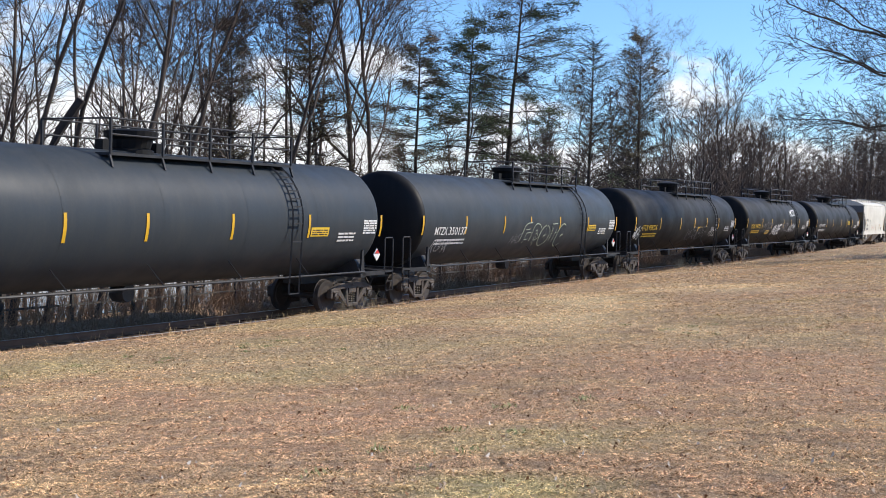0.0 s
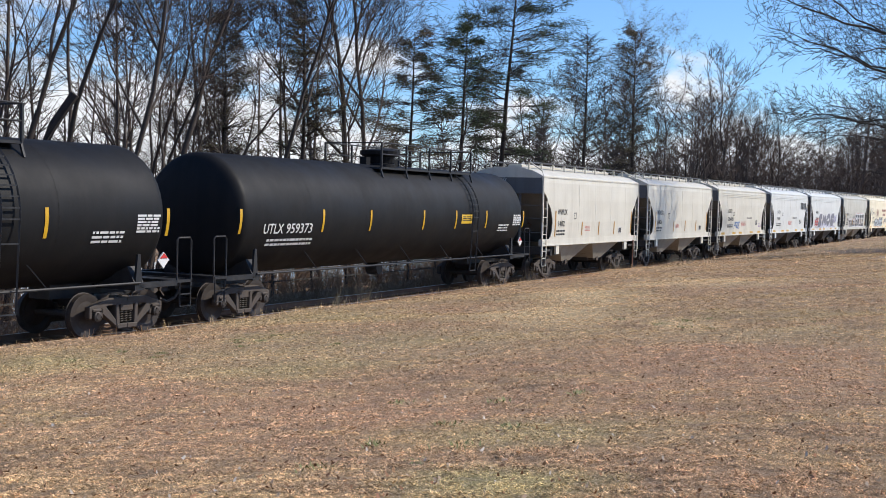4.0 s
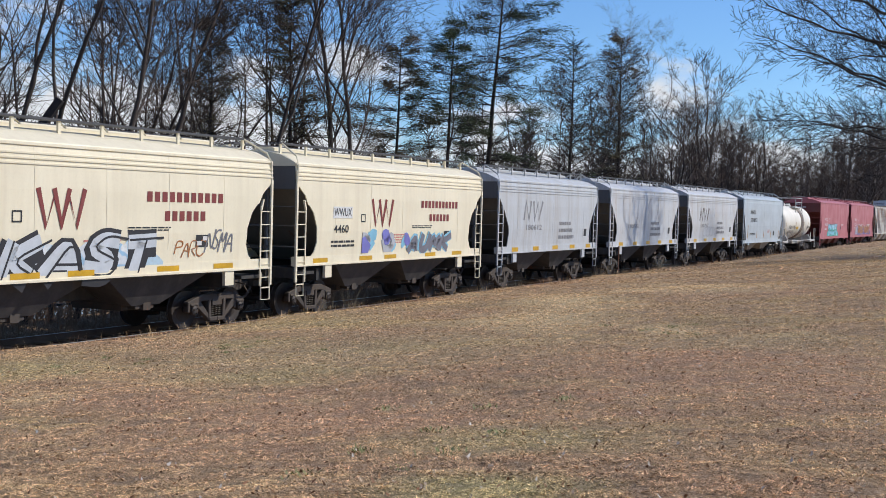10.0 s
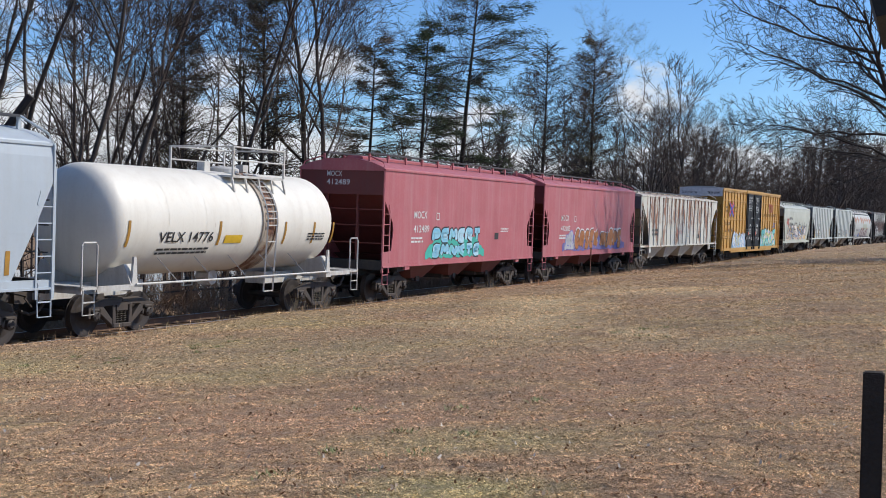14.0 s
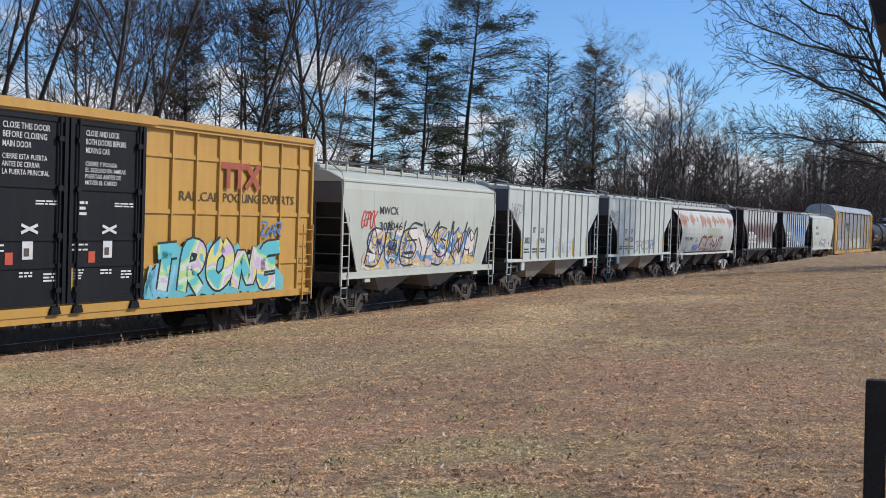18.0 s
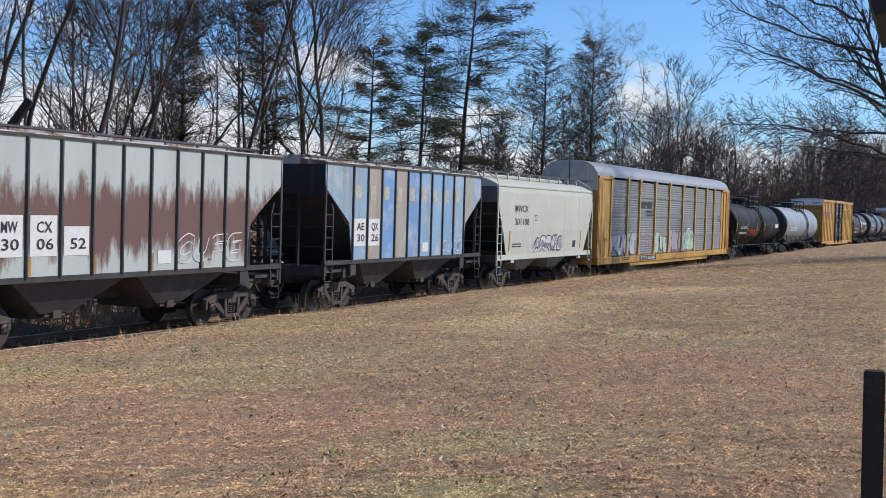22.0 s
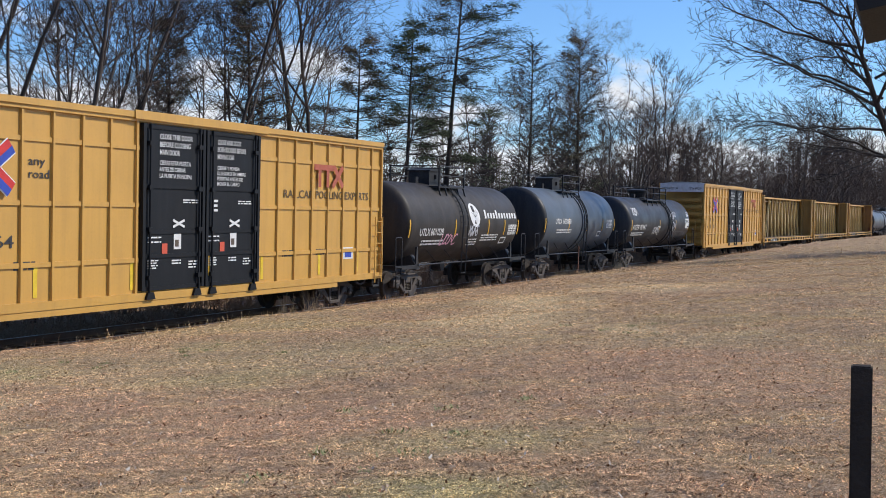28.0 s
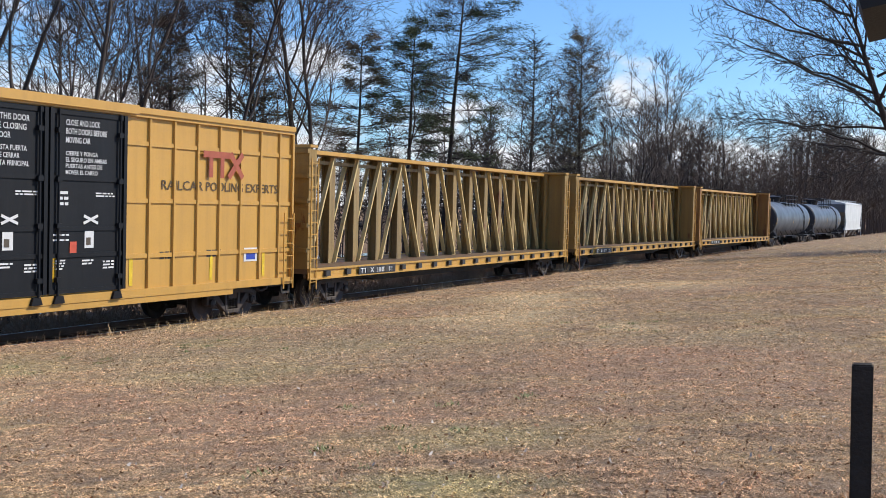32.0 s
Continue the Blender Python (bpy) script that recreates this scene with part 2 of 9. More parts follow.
def glyphs(text):
    """Triangles of a line of text in the built-in font, one unit high from x = 0."""
    if text not in _GLYPHS:
        cu = bpy.data.curves.new("text", "FONT")
        cu.body, cu.size, cu.resolution_u, cu.offset = text, 1.0, 2, 0.008
        ob = bpy.data.objects.new("text", cu)
        me = bpy.data.meshes.new_from_object(ob)
        co = [(v.co.x / 0.70, v.co.y / 0.70) for v in me.vertices]
        fs = [tuple(p.vertices) for p in me.polygons]
        bpy.data.objects.remove(ob)
        bpy.data.curves.remove(cu)
        bpy.data.meshes.remove(me)
        _GLYPHS[text] = (co, fs, max((c[0] for c in co), default=1.0))
    return _GLYPHS[text]


TAG_LETTERS = "AEKMNRSUWZCGP"
STROKES = {
    "A": [[(0, 0), (0.5, 1), (1, 0)], [(0.2, 0.38), (0.85, 0.36)]], "C": [[(1, 0.85), (0.55, 1), (0, 0.6), (0.1, 0.15), (0.6, 0), (1, 0.2)]],
    "B": [[(0, 0), (0, 1), (0.9, 0.9), (0.85, 0.55), (0.1, 0.52)], [(0.4, 0.52), (1, 0.45), (0.95, 0.05), (0, 0)]],
    "E": [[(1, 1), (0, 0.95), (0.05, 0), (1, 0.05)], [(0, 0.5), (0.85, 0.55)]], "F": [[(1, 1), (0, 0.95), (0, 0)], [(0, 0.5), (0.8, 0.55)]],
    "G": [[(1, 0.85), (0.5, 1), (0, 0.6), (0.1, 0.1), (0.7, 0), (1, 0.4), (0.55, 0.45)]], "H": [[(0, 0), (0.05, 1)], [(1, 0), (0.95, 1)], [(0, 0.5), (1, 0.5)]],
    "I": [[(0.5, 0), (0.5, 1)]], "K": [[(0, 0), (0.05, 1)], [(1, 1), (0.1, 0.5), (1, 0)]], "L": [[(0, 1), (0.05, 0), (1, 0.05)]],
    "M": [[(0, 0), (0.1, 1), (0.5, 0.35), (0.9, 1), (1, 0)]], "N": [[(0, 0), (0.1, 1), (0.9, 0), (1, 1)]],
    "O": [[(0.5, 1), (0.05, 0.75), (0.05, 0.25), (0.5, 0), (0.95, 0.25), (0.95, 0.75), (0.5, 1)]], "P": [[(0, 0), (0, 1), (0.9, 0.9), (0.9, 0.5), (0.05, 0.45)]],
    "R": [[(0, 0), (0, 1), (0.9, 0.9), (0.8, 0.5), (0.2, 0.45), (1, 0)]], "S": [[(1, 0.9), (0.4, 1), (0.05, 0.7), (0.9, 0.35), (0.7, 0), (0, 0.1)]],
    "T": [[(0, 0.95), (1, 1)], [(0.5, 0.95), (0.5, 0)]], "U": [[(0, 1), (0.05, 0.15), (0.5, 0), (0.95, 0.15), (1, 1)]],
    "W": [[(0, 1), (0.2, 0), (0.5, 0.65), (0.8, 0), (1, 1)]], "Y": [[(0, 1), (0.5, 0.5), (1, 1)], [(0.5, 0.5), (0.45, 0)]], "Z": [[(0, 1), (1, 0.95), (0, 0.05), (1, 0)]],
}


def rounded(pts, times=2, step=0.12):
    """The line through the points with its corners cut round, in short steps."""
    for _ in range(times):
        out = [pts[0]]
        for (x, z), (x2, z2) in zip(pts, pts[1:]):
            out += [(x * 0.8 + x2 * 0.2, z * 0.8 + z2 * 0.2), (x * 0.2 + x2 * 0.8, z * 0.2 + z2 * 0.8)]
        pts = out + [pts[-1]]
    out = [pts[0]]
    for (x, z), (x2, z2) in zip(pts, pts[1:]):
        k = max(1, int(math.hypot(x2 - x, z2 - z) / step))
        out += [(x + (x2 - x) * j / k, z + (z2 - z) * j / k) for j in range(1, k + 1)]
    return out


class Side:
    """A car's side towards the lawn: flat marks are bent on to it. half(z) is its half width."""

    def __init__(self, root, length, half, lift=0.008):
        self.root, self.x0, self.half, self.lift = root, -length / 2, half, lift

    def mesh(self, name, co, faces, material, label="", lift=None, parent=None):
        e = self.lift if lift is None else lift
        me = bpy.data.meshes.new(name)
        me.from_pydata([(self.x0 + x, -self.half(z) - e, z) for x, z in co], [], faces)
        return part(name, me, material, parent or self.root, label)

    def text(self, text, a, z, height, material, width=None, label=""):
        co, fs, w = glyphs(text)
        sx = (width / w) if width else height
        return self.mesh("lettering", [(a + x * sx, z + y * height) for x, y in co], fs, material, label, self.lift + 0.004)

    def panel(self, name, a0, a1, z0, z1, material, label="", lift=None, steps=4):
        co, fs = [], []
        for i in range(steps + 1):
            z = z0 + (z1 - z0) * i / steps
            co += [(a0, z), (a1, z)]
        fs = [(2 * i, 2 * i + 1, 2 * i + 3, 2 * i + 2) for i in range(steps)]
        return self.mesh(name, co, fs, material, label, lift)

    def stripe(self, a, z0, z1, material=None, width=0.10):
        return self.panel("reflector_strip", a - width / 2, a + width / 2, z0, z1, material or REFLECT)

    def bars(self, a0, a1, z, rows, height, material, rnd, label="unreadable small lettering", gap=1.9):
        co, fs = [], []
        for r in range(rows):
            x, zz = a0, z - r * height * gap
            while x < a1 - 0.05:
                w = min(rnd.uniform(0.06, 0.28), a1 - x)
                k = len(co)
                co += [(x, zz), (x + w, zz), (x + w, zz + height), (x, zz + height)]
                fs.append((k, k + 1, k + 2, k + 3))
                x += w + 0.035
        return self.mesh("lettering", co, fs, material, label)

    def outline(self, a0, a1, z0, z1, w, material, name="stencil_frame", label=""):
        co, fs = [], []
        for p, q, r, s in ((a0, a1, z0, z0 + w), (a0, a1, z1 - w, z1), (a0, a0 + w, z0, z1), (a1 - w, a1, z0, z1)):
            k = len(co)
            co += [(p, r), (q, r), (q, s), (p, s)]
            fs.append((k, k + 1, k + 2, k + 3))
        return self.mesh(name, co, fs, material, label)

    def stroke(self, pts, w, material, name="spray_paint", label="", lift=None):
        """A brush line through (a, z) points."""
        co, fs = [], []
        for i, (x, z) in enumerate(pts):
            p, q = pts[max(i - 1, 0)], pts[min(i + 1, len(pts) - 1)]
            dx, dz = q[0] - p[0], q[1] - p[1]
            d = math.hypot(dx, dz) or 1
            co += [(x - dz / d * w / 2, z + dx / d * w / 2), (x + dz / d * w / 2, z - dx / d * w / 2)]
        fs = [(2 * i, 2 * i + 1, 2 * i + 3, 2 * i + 2) for i in range(len(pts) - 1)]
        return self.mesh(name, co, fs, material, label, lift)

    def scrawl(self, a0, a1, z0, z1, material, rnd, n=5, w=0.035, label="thin sprayed tag"):
        """A quick hand-drawn tag: a row of slanted loose letters, each stroke on its own."""
        step = (a1 - a0) / n
        for i in range(n):
            lines = STROKES[rnd.choice(TAG_LETTERS)]
            wide, drop = step * rnd.uniform(0.8, 1.25), (z1 - z0) * rnd.uniform(0.0, 0.22)
            for line in lines:
                pts = [(a0 + step * i + wide * x + 0.22 * (z1 - z0) * (z - 0.5) + rnd.uniform(-0.03, 0.03) * step,
                        z0 + drop + (z1 - z0 - drop) * z * rnd.uniform(0.94, 1.04)) for x, z in line]
                self.stroke(rounded(pts, 2), w * rnd.uniform(0.8, 1.2), material, "spray_paint", label, self.lift + 0.003 + 0.0005 * (i % 3))

    def letters(self, word, a0, a1, z0, z1, layers, rnd, w=0.26, slant=0.10, label="bold sprayed letter shapes"):
        """Fat sprayed letters; layers are (material, extra width, lift, rise) from the back to the front."""
        step = (a1 - a0) / len(word)
        for i, ch in enumerate(word):
            grow_, low, top = rnd.uniform(0.86, 1.04), z0 + rnd.uniform(0, 0.08) * (z1 - z0), z1 - rnd.uniform(0, 0.10) * (z1 - z0)
            fat = min(w, step * 0.42) * rnd.uniform(0.9, 1.1)
            for line in STROKES[ch]:
                pts = [(a0 + step * (i + 0.5 + (x - 0.5) * grow_) * 1.0 + slant * (z - 0.5) * (z1 - z0) + (0.5 - x) * fat * 0.8,
                        low + fat * 0.5 + (top - low - fat) * z) for x, z in line]
                pts = rounded(pts, 2)
                for mat, extra, lift, rise in layers:
                    self.stroke([(x, z + rise) for x, z in pts], fat + extra, mat, "sprayed_letter", label if mat is layers[-1][0] else "", self.lift + lift + 0.0004 * (i % 3))

    def mural(self, a0, a1, z0, z1, material, outline, rnd, n=6, label="dense many-coloured sprayed shapes", fill=None, up=0.0, word="", w=0.30):
        """A ragged field of sprayed colours under bold outlined letter shapes."""
        m = max(8, int((a1 - a0) / 0.16))
        co = []
        for i in range(m + 1):
            f = i / m
            edge = min(1.0, 0.35 + 5 * min(f, 1 - f))
            top = z0 + (z1 - z0) * edge * (0.84 + 0.12 * math.sin(f * n * 6.28 + 1.0)) * rnd.uniform(0.80, 1.0)
            bot = z0 + (z1 - z0) * 0.10 * rnd.random()
            x = a0 + (a1 - a0) * f
            co += [(x, bot * (1 - k / 6) + top * k / 6) for k in range(7)]
        fs = []
        for i in range(m):
            k = 7 * i
            fs += [(k + j, k + j + 7, k + j + 8, k + j + 1) for j in range(6)]
        self.mesh("spray_paint", co, fs, material, label, self.lift + 0.003 + up)
        if outline is None:
            return
        word = word or "".join(rnd.choice(TAG_LETTERS) for _ in range(n))
        self.letters(word, a0 + 0.15, a1 - 0.15, z0 + 0.05, z1 - 0.02, ((outline, 0.11, 0.006 + up, 0.0), (fill or material, 0.0, 0.009 + up, 0.0)), rnd, w, 0.12, "")

    def fat_word(self, word, a0, a1, z0, z1, fill, edge, halo, rnd, rim=0.10, label="dark sprayed letters with white outlines"):
        """Sprayed block letters, each with a dark fill, an outline and a halo behind."""
        def bx(p, q, r, s):
            return [(p, r), (q, r), (q, s), (p, s)]
        shapes = {
            "T": [bx(0.0, 1.0, 0.68, 1.0), bx(0.33, 0.67, 0.0, 1.0), bx(0.22, 0.80, 0.0, 0.16)],
            "K": [bx(0.0, 0.34, 0.0, 1.0), [(0.20, 0.30), (0.48, 0.34), (1.0, 1.0), (0.66, 1.0)], [(0.30, 0.42), (0.70, 0.0), (1.0, 0.0), (0.52, 0.62)]],
            "O": [[(0.0, 0.12), (0.32, 0.0), (0.32, 1.0), (0.06, 0.92)], [(0.68, 0.0), (1.0, 0.14), (0.94, 1.0), (0.68, 1.0)], bx(0.1, 0.9, 0.70, 1.0), bx(0.1, 0.9, 0.0, 0.28)],
            "G": [[(0.0, 0.06), (0.30, 0.0), (0.34, 1.0), (0.06, 0.96)], bx(0.1, 1.0, 0.76, 1.0), bx(0.1, 1.0, 0.0, 0.22), bx(0.70, 1.0, 0.0, 0.58), bx(0.48, 1.0, 0.40, 0.58)],
            "R": [bx(0.0, 0.32, 0.0, 1.0), bx(0.1, 0.92, 0.76, 1.0), bx(0.1, 0.92, 0.42, 0.62), bx(0.66, 0.96, 0.44, 0.98), [(0.40, 0.50), (0.72, 0.0), (1.0, 0.0), (0.74, 0.52)]],
            "I": [bx(0.0, 1.0, 0.74, 1.0), [(0.34, 0.0), (0.64, 0.0), (0.78, 1.0), (0.46, 1.0)], bx(0.10, 0.95, 0.0, 0.18)],
            "Z": [bx(0.0, 1.0, 0.74, 1.0), bx(0.0, 1.0, 0.0, 0.24), [(0.0, 0.12), (0.36, 0.12), (1.0, 0.88), (0.62, 0.88)]],
        }
        w = (a1 - a0) / len(word)
        for i, ch in enumerate(word):
            top, low = z1 - rnd.uniform(0, 0.06), z0 + rnd.uniform(0, 0.05)
            for mat, grow, lift, up in ((halo, rim * 1.55, 0.004, 0.05), (edge, rim, 0.007, 0.0), (fill, 0.0, 0.010, 0.0)):
                co, fs = [], []
                for quad in shapes[ch]:
                    cx, cz = sum(c[0] for c in quad) / 4, sum(c[1] for c in quad) / 4
                    pts = [(a0 + w * (i + 0.09 + 0.82 * x) + math.copysign(grow, x - cx) + 0.05 * z, max(z0 - 0.08, low + (top - low) * z + math.copysign(grow, z - cz) + up)) for x, z in quad]
                    k = len(co)
                    for j in range(7):
                        f = j / 6
                        for p, q in ((0, 3), (1, 2)):
                            co.append((pts[p][0] + (pts[q][0] - pts[p][0]) * f, pts[p][1] + (pts[q][1] - pts[p][1]) * f))
                    fs += [(k + 2 * j, k + 2 * j + 1, k + 2 * j + 3, k + 2 * j + 2) for j in range(6)]
                self.mesh("sprayed_letter", co, fs, mat, label if mat is fill else "", self.lift + lift)

    def cloudy(self, a0, a1, z0, z1, materials, rnd, count=16, label="patches of many-coloured spray paint"):
        """A field of overlapping sprayed patches in several colours."""
        for mi, mat in enumerate(materials):
            co, fs = [], []
            for i in range(max(2, count // len(materials))):
                cx, cz = rnd.uniform(a0, a1), rnd.uniform(z0 + 0.15, z1 - 0.15)
                rx, rz = rnd.uniform(0.14, 0.42), rnd.uniform(0.12, 0.38)
                k, m = len(co), 9
                tilt = rnd.uniform(-0.8, 0.8)
                for j in range(m):
                    g = 2 * math.pi * j / m
                    r = rnd.uniform(0.65, 1.15)
                    x, z = rx * r * math.cos(g), rz * r * math.sin(g)
                    co.append((min(max(cx + x * math.cos(tilt) - z * math.sin(tilt), a0 - 0.1), a1 + 0.1), min(max(cz + x * math.sin(tilt) + z * math.cos(tilt), z0), z1)))
                fs.append(tuple(range(k, k + m)))
            self.mesh("spray_paint", co, fs, mat, label if mi == 0 else "", self.lift + 0.003 + 0.0025 * mi)


# ---- trucks, couplers, ladders ----
def wheelset_mesh():
    bm = bmesh.new()
    for sgn in (-1, 1):
        y = 0.72 * sgn
        lathe_y(bm, [(0.10, y - 0.07), (0.30, y - 0.05), (0.40, y - 0.065), (0.457, y - 0.068), (0.465, y + 0.045), (0.485, y + 0.05), (0.485, y + 0.066),
                     (0.40, y + 0.066), (0.30, y + 0.03), (0.10, y + 0.07)] if sgn < 0 else
                [(0.10, y - 0.07), (0.30, y - 0.03), (0.40, y - 0.066), (0.485, y - 0.066), (0.485, y - 0.05), (0.465, y - 0.045), (0.457, y + 0.068),
                 (0.40, y + 0.065), (0.30, y + 0.05), (0.10, y + 0.07)], 22)
    lathe_y(bm, [(0.085, -1.02), (0.085, 1.02)], 12)
    for sgn in (-1, 1):
        lathe_y(bm, [(0.11, 1.0 * sgn), (0.11, 1.12 * sgn), (0.06, 1.14 * sgn)][::sgn], 14)
        for k in range(3):
            g = 2 * math.pi * k / 3
            lathe_y(bm, [(0.018, 1.12 * sgn), (0.018, 1.16 * sgn)], 6, 0, 0.07 * math.cos(g), 0.07 * math.sin(g))
    me = bpy.data.meshes.new("wheelset")
    fixed(bm).to_mesh(me)
    bm.free()
    me.materials.append(WHEEL)
    return me


def sideframe_mesh():
    """One cast side frame, its middle over the origin, at y = 0."""
    bm = bmesh.new()
    for sgn in (-1, 1):
        def q(pts):
            pts = [(x * sgn, z) for x, z in pts]
            return pts if sgn > 0 else pts[::-1]
        prism(bm, q([(0.0, 0.66), (0.55, 0.66), (0.92, 0.57), (1.10, 0.55), (1.10, 0.66), (0.90, 0.72), (0.55, 0.82), (0.0, 0.82)]), -0.075, 0.075)
        prism(bm, q([(0.16, 0.20), (0.30, 0.20), (0.80, 0.56), (0.72, 0.68), (0.60, 0.64)]), -0.07, 0.07)
        prism(bm, q([(0.20, 0.18), (0.32, 0.18), (0.34, 0.70), (0.24, 0.70)]), -0.085, 0.085)
        prism(bm, q([(0.0, 0.16), (0.30, 0.16), (0.30, 0.26), (0.0, 0.26)]), -0.10, 0.10)
        prism(bm, q([(0.70, 0.42), (0.77, 0.40), (0.79, 0.62), (0.70, 0.62)]), -0.07, 0.07)
        prism(bm, q([(1.01, 0.40), (1.10, 0.42), (1.10, 0.62), (1.00, 0.62)]), -0.07, 0.07)
        prism(bm, q([(0.76, 0.56), (1.02, 0.56), (1.02, 0.62), (0.76, 0.62)]), -0.10, 0.10)
    me = bpy.data.meshes.new("side_frame")
    fixed(bm)
    bmesh.ops.bevel(bm, geom=[e for e in bm.edges if e.calc_face_angle(0) > 0.6], offset=0.014, segments=1, affect="EDGES")
    bm.to_mesh(me)
    bm.free()
    me.materials.append(CAST)
    return me


def spring_mesh():
    bm = bmesh.new()
    tube(bm, [(0.055 * math.cos(g), 0.055 * math.sin(g), 0.27 + 0.25 * g / (10 * math.pi)) for g in np.linspace(0, 10 * math.pi, 31)], 0.016, 3)
    me = bpy.data.meshes.new("coil_spring")
    fixed(bm).to_mesh(me)
    bm.free()
    me.materials.append(SPRING)
    return me


def bolster_mesh():
    bm = bmesh.new()
    box(bm, -0.19, 0.19, -1.08, 1.08, 0.53, 0.74)
    box(bm, -0.24, 0.24, -0.35, 0.35, 0.60, 0.86)
    for sgn in (-1, 1):
        box(bm, -0.21, 0.21, sgn * 0.82 - 0.09, sgn * 0.82 + 0.09, 0.74, 0.84)
        bar(bm, (sgn * 0.36, -0.85, 0.42), (sgn * 0.36, 0.85, 0.42), 0.09, 0.12)   # brake beams
        box(bm, sgn * 0.36 - 0.05, sgn * 0.36 + 0.05, -0.80, -0.62, 0.34, 0.62)
        box(bm, sgn * 0.36 - 0.05, sgn * 0.36 + 0.05, 0.62, 0.80, 0.34, 0.62)
    me = bpy.data.meshes.new("truck")
    fixed(bm)
    bmesh.ops.bevel(bm, geom=[e for e in bm.edges], offset=0.012, segments=1, affect="EDGES")
    bm.to_mesh(me)
    bm.free()
    me.materials.append(CAST)
    return me


WHEELSET, SIDEFRAME, SPRINGS, BOLSTER = wheelset_mesh(), sideframe_mesh(), spring_mesh(), bolster_mesh()
WHEELS = {-0.89: [], 0.89: []}
R_WHEEL = 0.459


def truck(root, x):
    t = part("truck", BOLSTER, None, root, "cast steel freight truck with coil springs", at=pose(x, 0, 0))
    for sgn in (-1, 1):
        part("side_frame", SIDEFRAME, None, t, at=pose(0, sgn * 1.0, 0))
        for cx in (-0.13, 0.0, 0.13):
            part("coil_spring", SPRINGS, None, t, at=pose(cx, sgn * 1.0, 0))
    for dx in (-0.89, 0.89):
        WHEELS[dx].append(part("wheelset", WHEELSET, None, t, "rusty steel wheels on an axle", at=pose(dx, 0, R_WHEEL)))
    return t


def coupler_mesh():
    bm = bmesh.new()
    box(bm, -0.45, 0.15, -0.075, 0.075, 0.80, 0.95)
    prism(bm, [(0.10, 0.76), (0.36, 0.74), (0.44, 0.80), (0.44, 0.98), (0.36, 1.02), (0.10, 1.0)], -0.17, 0.10)
    bar(bm, (0.0, -0.55, 0.92), (0.20, -0.55, 0.72), 0.03)
    bar(bm, (0.0, -0.62, 0.94), (0.10, -0.05, 0.98), 0.03)
    tube(bm, [(-0.1, 0.25, 0.80), (0.15, 0.27, 0.58), (0.40, 0.25, 0.52), (0.62, 0.22, 0.60)], 0.035, 6)
    me = bpy.data.meshes.new("coupler")
    fixed(bm).to_mesh(me)
    bm.free()
    me.materials.append(CAST)
    return me


COUPLER = coupler_mesh()


def couplers(root, length, reach):
    for sgn in (-1, 1):
        part("coupler", COUPLER, None, root, at=pose(sgn * (length / 2 + reach - 0.44), 0, 0, 0, 0, 0 if sgn > 0 else 180))


def ladder(name, root, a, b, width, axis, rungs, material, r=0.017, label=""):
    """Stiles from a up to b, width along the axis vector, and rungs between."""
    bm = bmesh.new()
    a, b, w = Vector(a), Vector(b), Vector(axis) * width
    bar(bm, a, b, r * 2.4, r * 1.6)
    bar(bm, a + w, b + w, r * 2.4, r * 1.6)
    for i in range(rungs):
        c = a.lerp(b, (i + 0.6) / rungs)
        bar(bm, c, c + w, r * 1.3)
    return part(name, bm, material, root, label)


def car_root(name, label, category="freight car"):
    e = new(name)
    e.empty_display_size = 0.5
    return tagged(e, label, category, "cars of the passing train")


# ---- covered hoppers ----
PROF_A = [(1.30, 1.50), (1.64, 1.52), (2.3, 1.555), (3.2, 1.56), (3.8, 1.54), (4.06, 1.50)]
PROF_FLAT = [(1.30, 1.50), (4.40, 1.50)]
PROF_ROUND = [(1.30, 1.28), (1.6, 1.38), (2.0, 1.48), (2.5, 1.55), (3.0, 1.54), (3.4, 1.46), (3.7, 1.34), (3.95, 1.18), (4.15, 0.95)]
CUT_ARCH = [(1.64, 0.82), (1.75, 0.95), (2.0, 1.06), (2.4, 1.04), (2.8, 0.85), (3.0, 0.62), (3.02, 0.56), (3.25, 0.42), (3.55, 0.02), (3.6, 0.0), (4.06, 0.0)]
CUT_NW = [(1.60, 0.95), (2.1, 1.05), (2.4, 0.98), (2.9, 0.62), (3.5, 0.04), (3.55, 0.0), (4.06, 0.0)]
CUT_RED = [(1.30, 0.0), (1.62, 0.0), (1.66, 0.60), (2.3, 0.72), (2.55, 0.66), (3.3, 0.03), (3.35, 0.0), (4.2, 0.0)]
CUT_DIAG = [(1.30, 1.10), (3.35, 0.05), (3.4, 0.0), (4.1, 0.0)]
CUT_RIB = [(1.46, 1.66), (2.6, 1.42), (3.55, 0.06), (3.6, 0.0), (4.3, 0.0)]
CUT_ROUND = [(1.40, 0.75), (1.9, 0.95), (2.6, 1.0), (3.3, 0.75), (3.8, 0.35), (4.15, 0.0)]


def width_at(prof):
    zs, ws = [p[0] for p in prof], [p[1] for p in prof]
    return lambda z: float(np.interp(z, zs, ws))


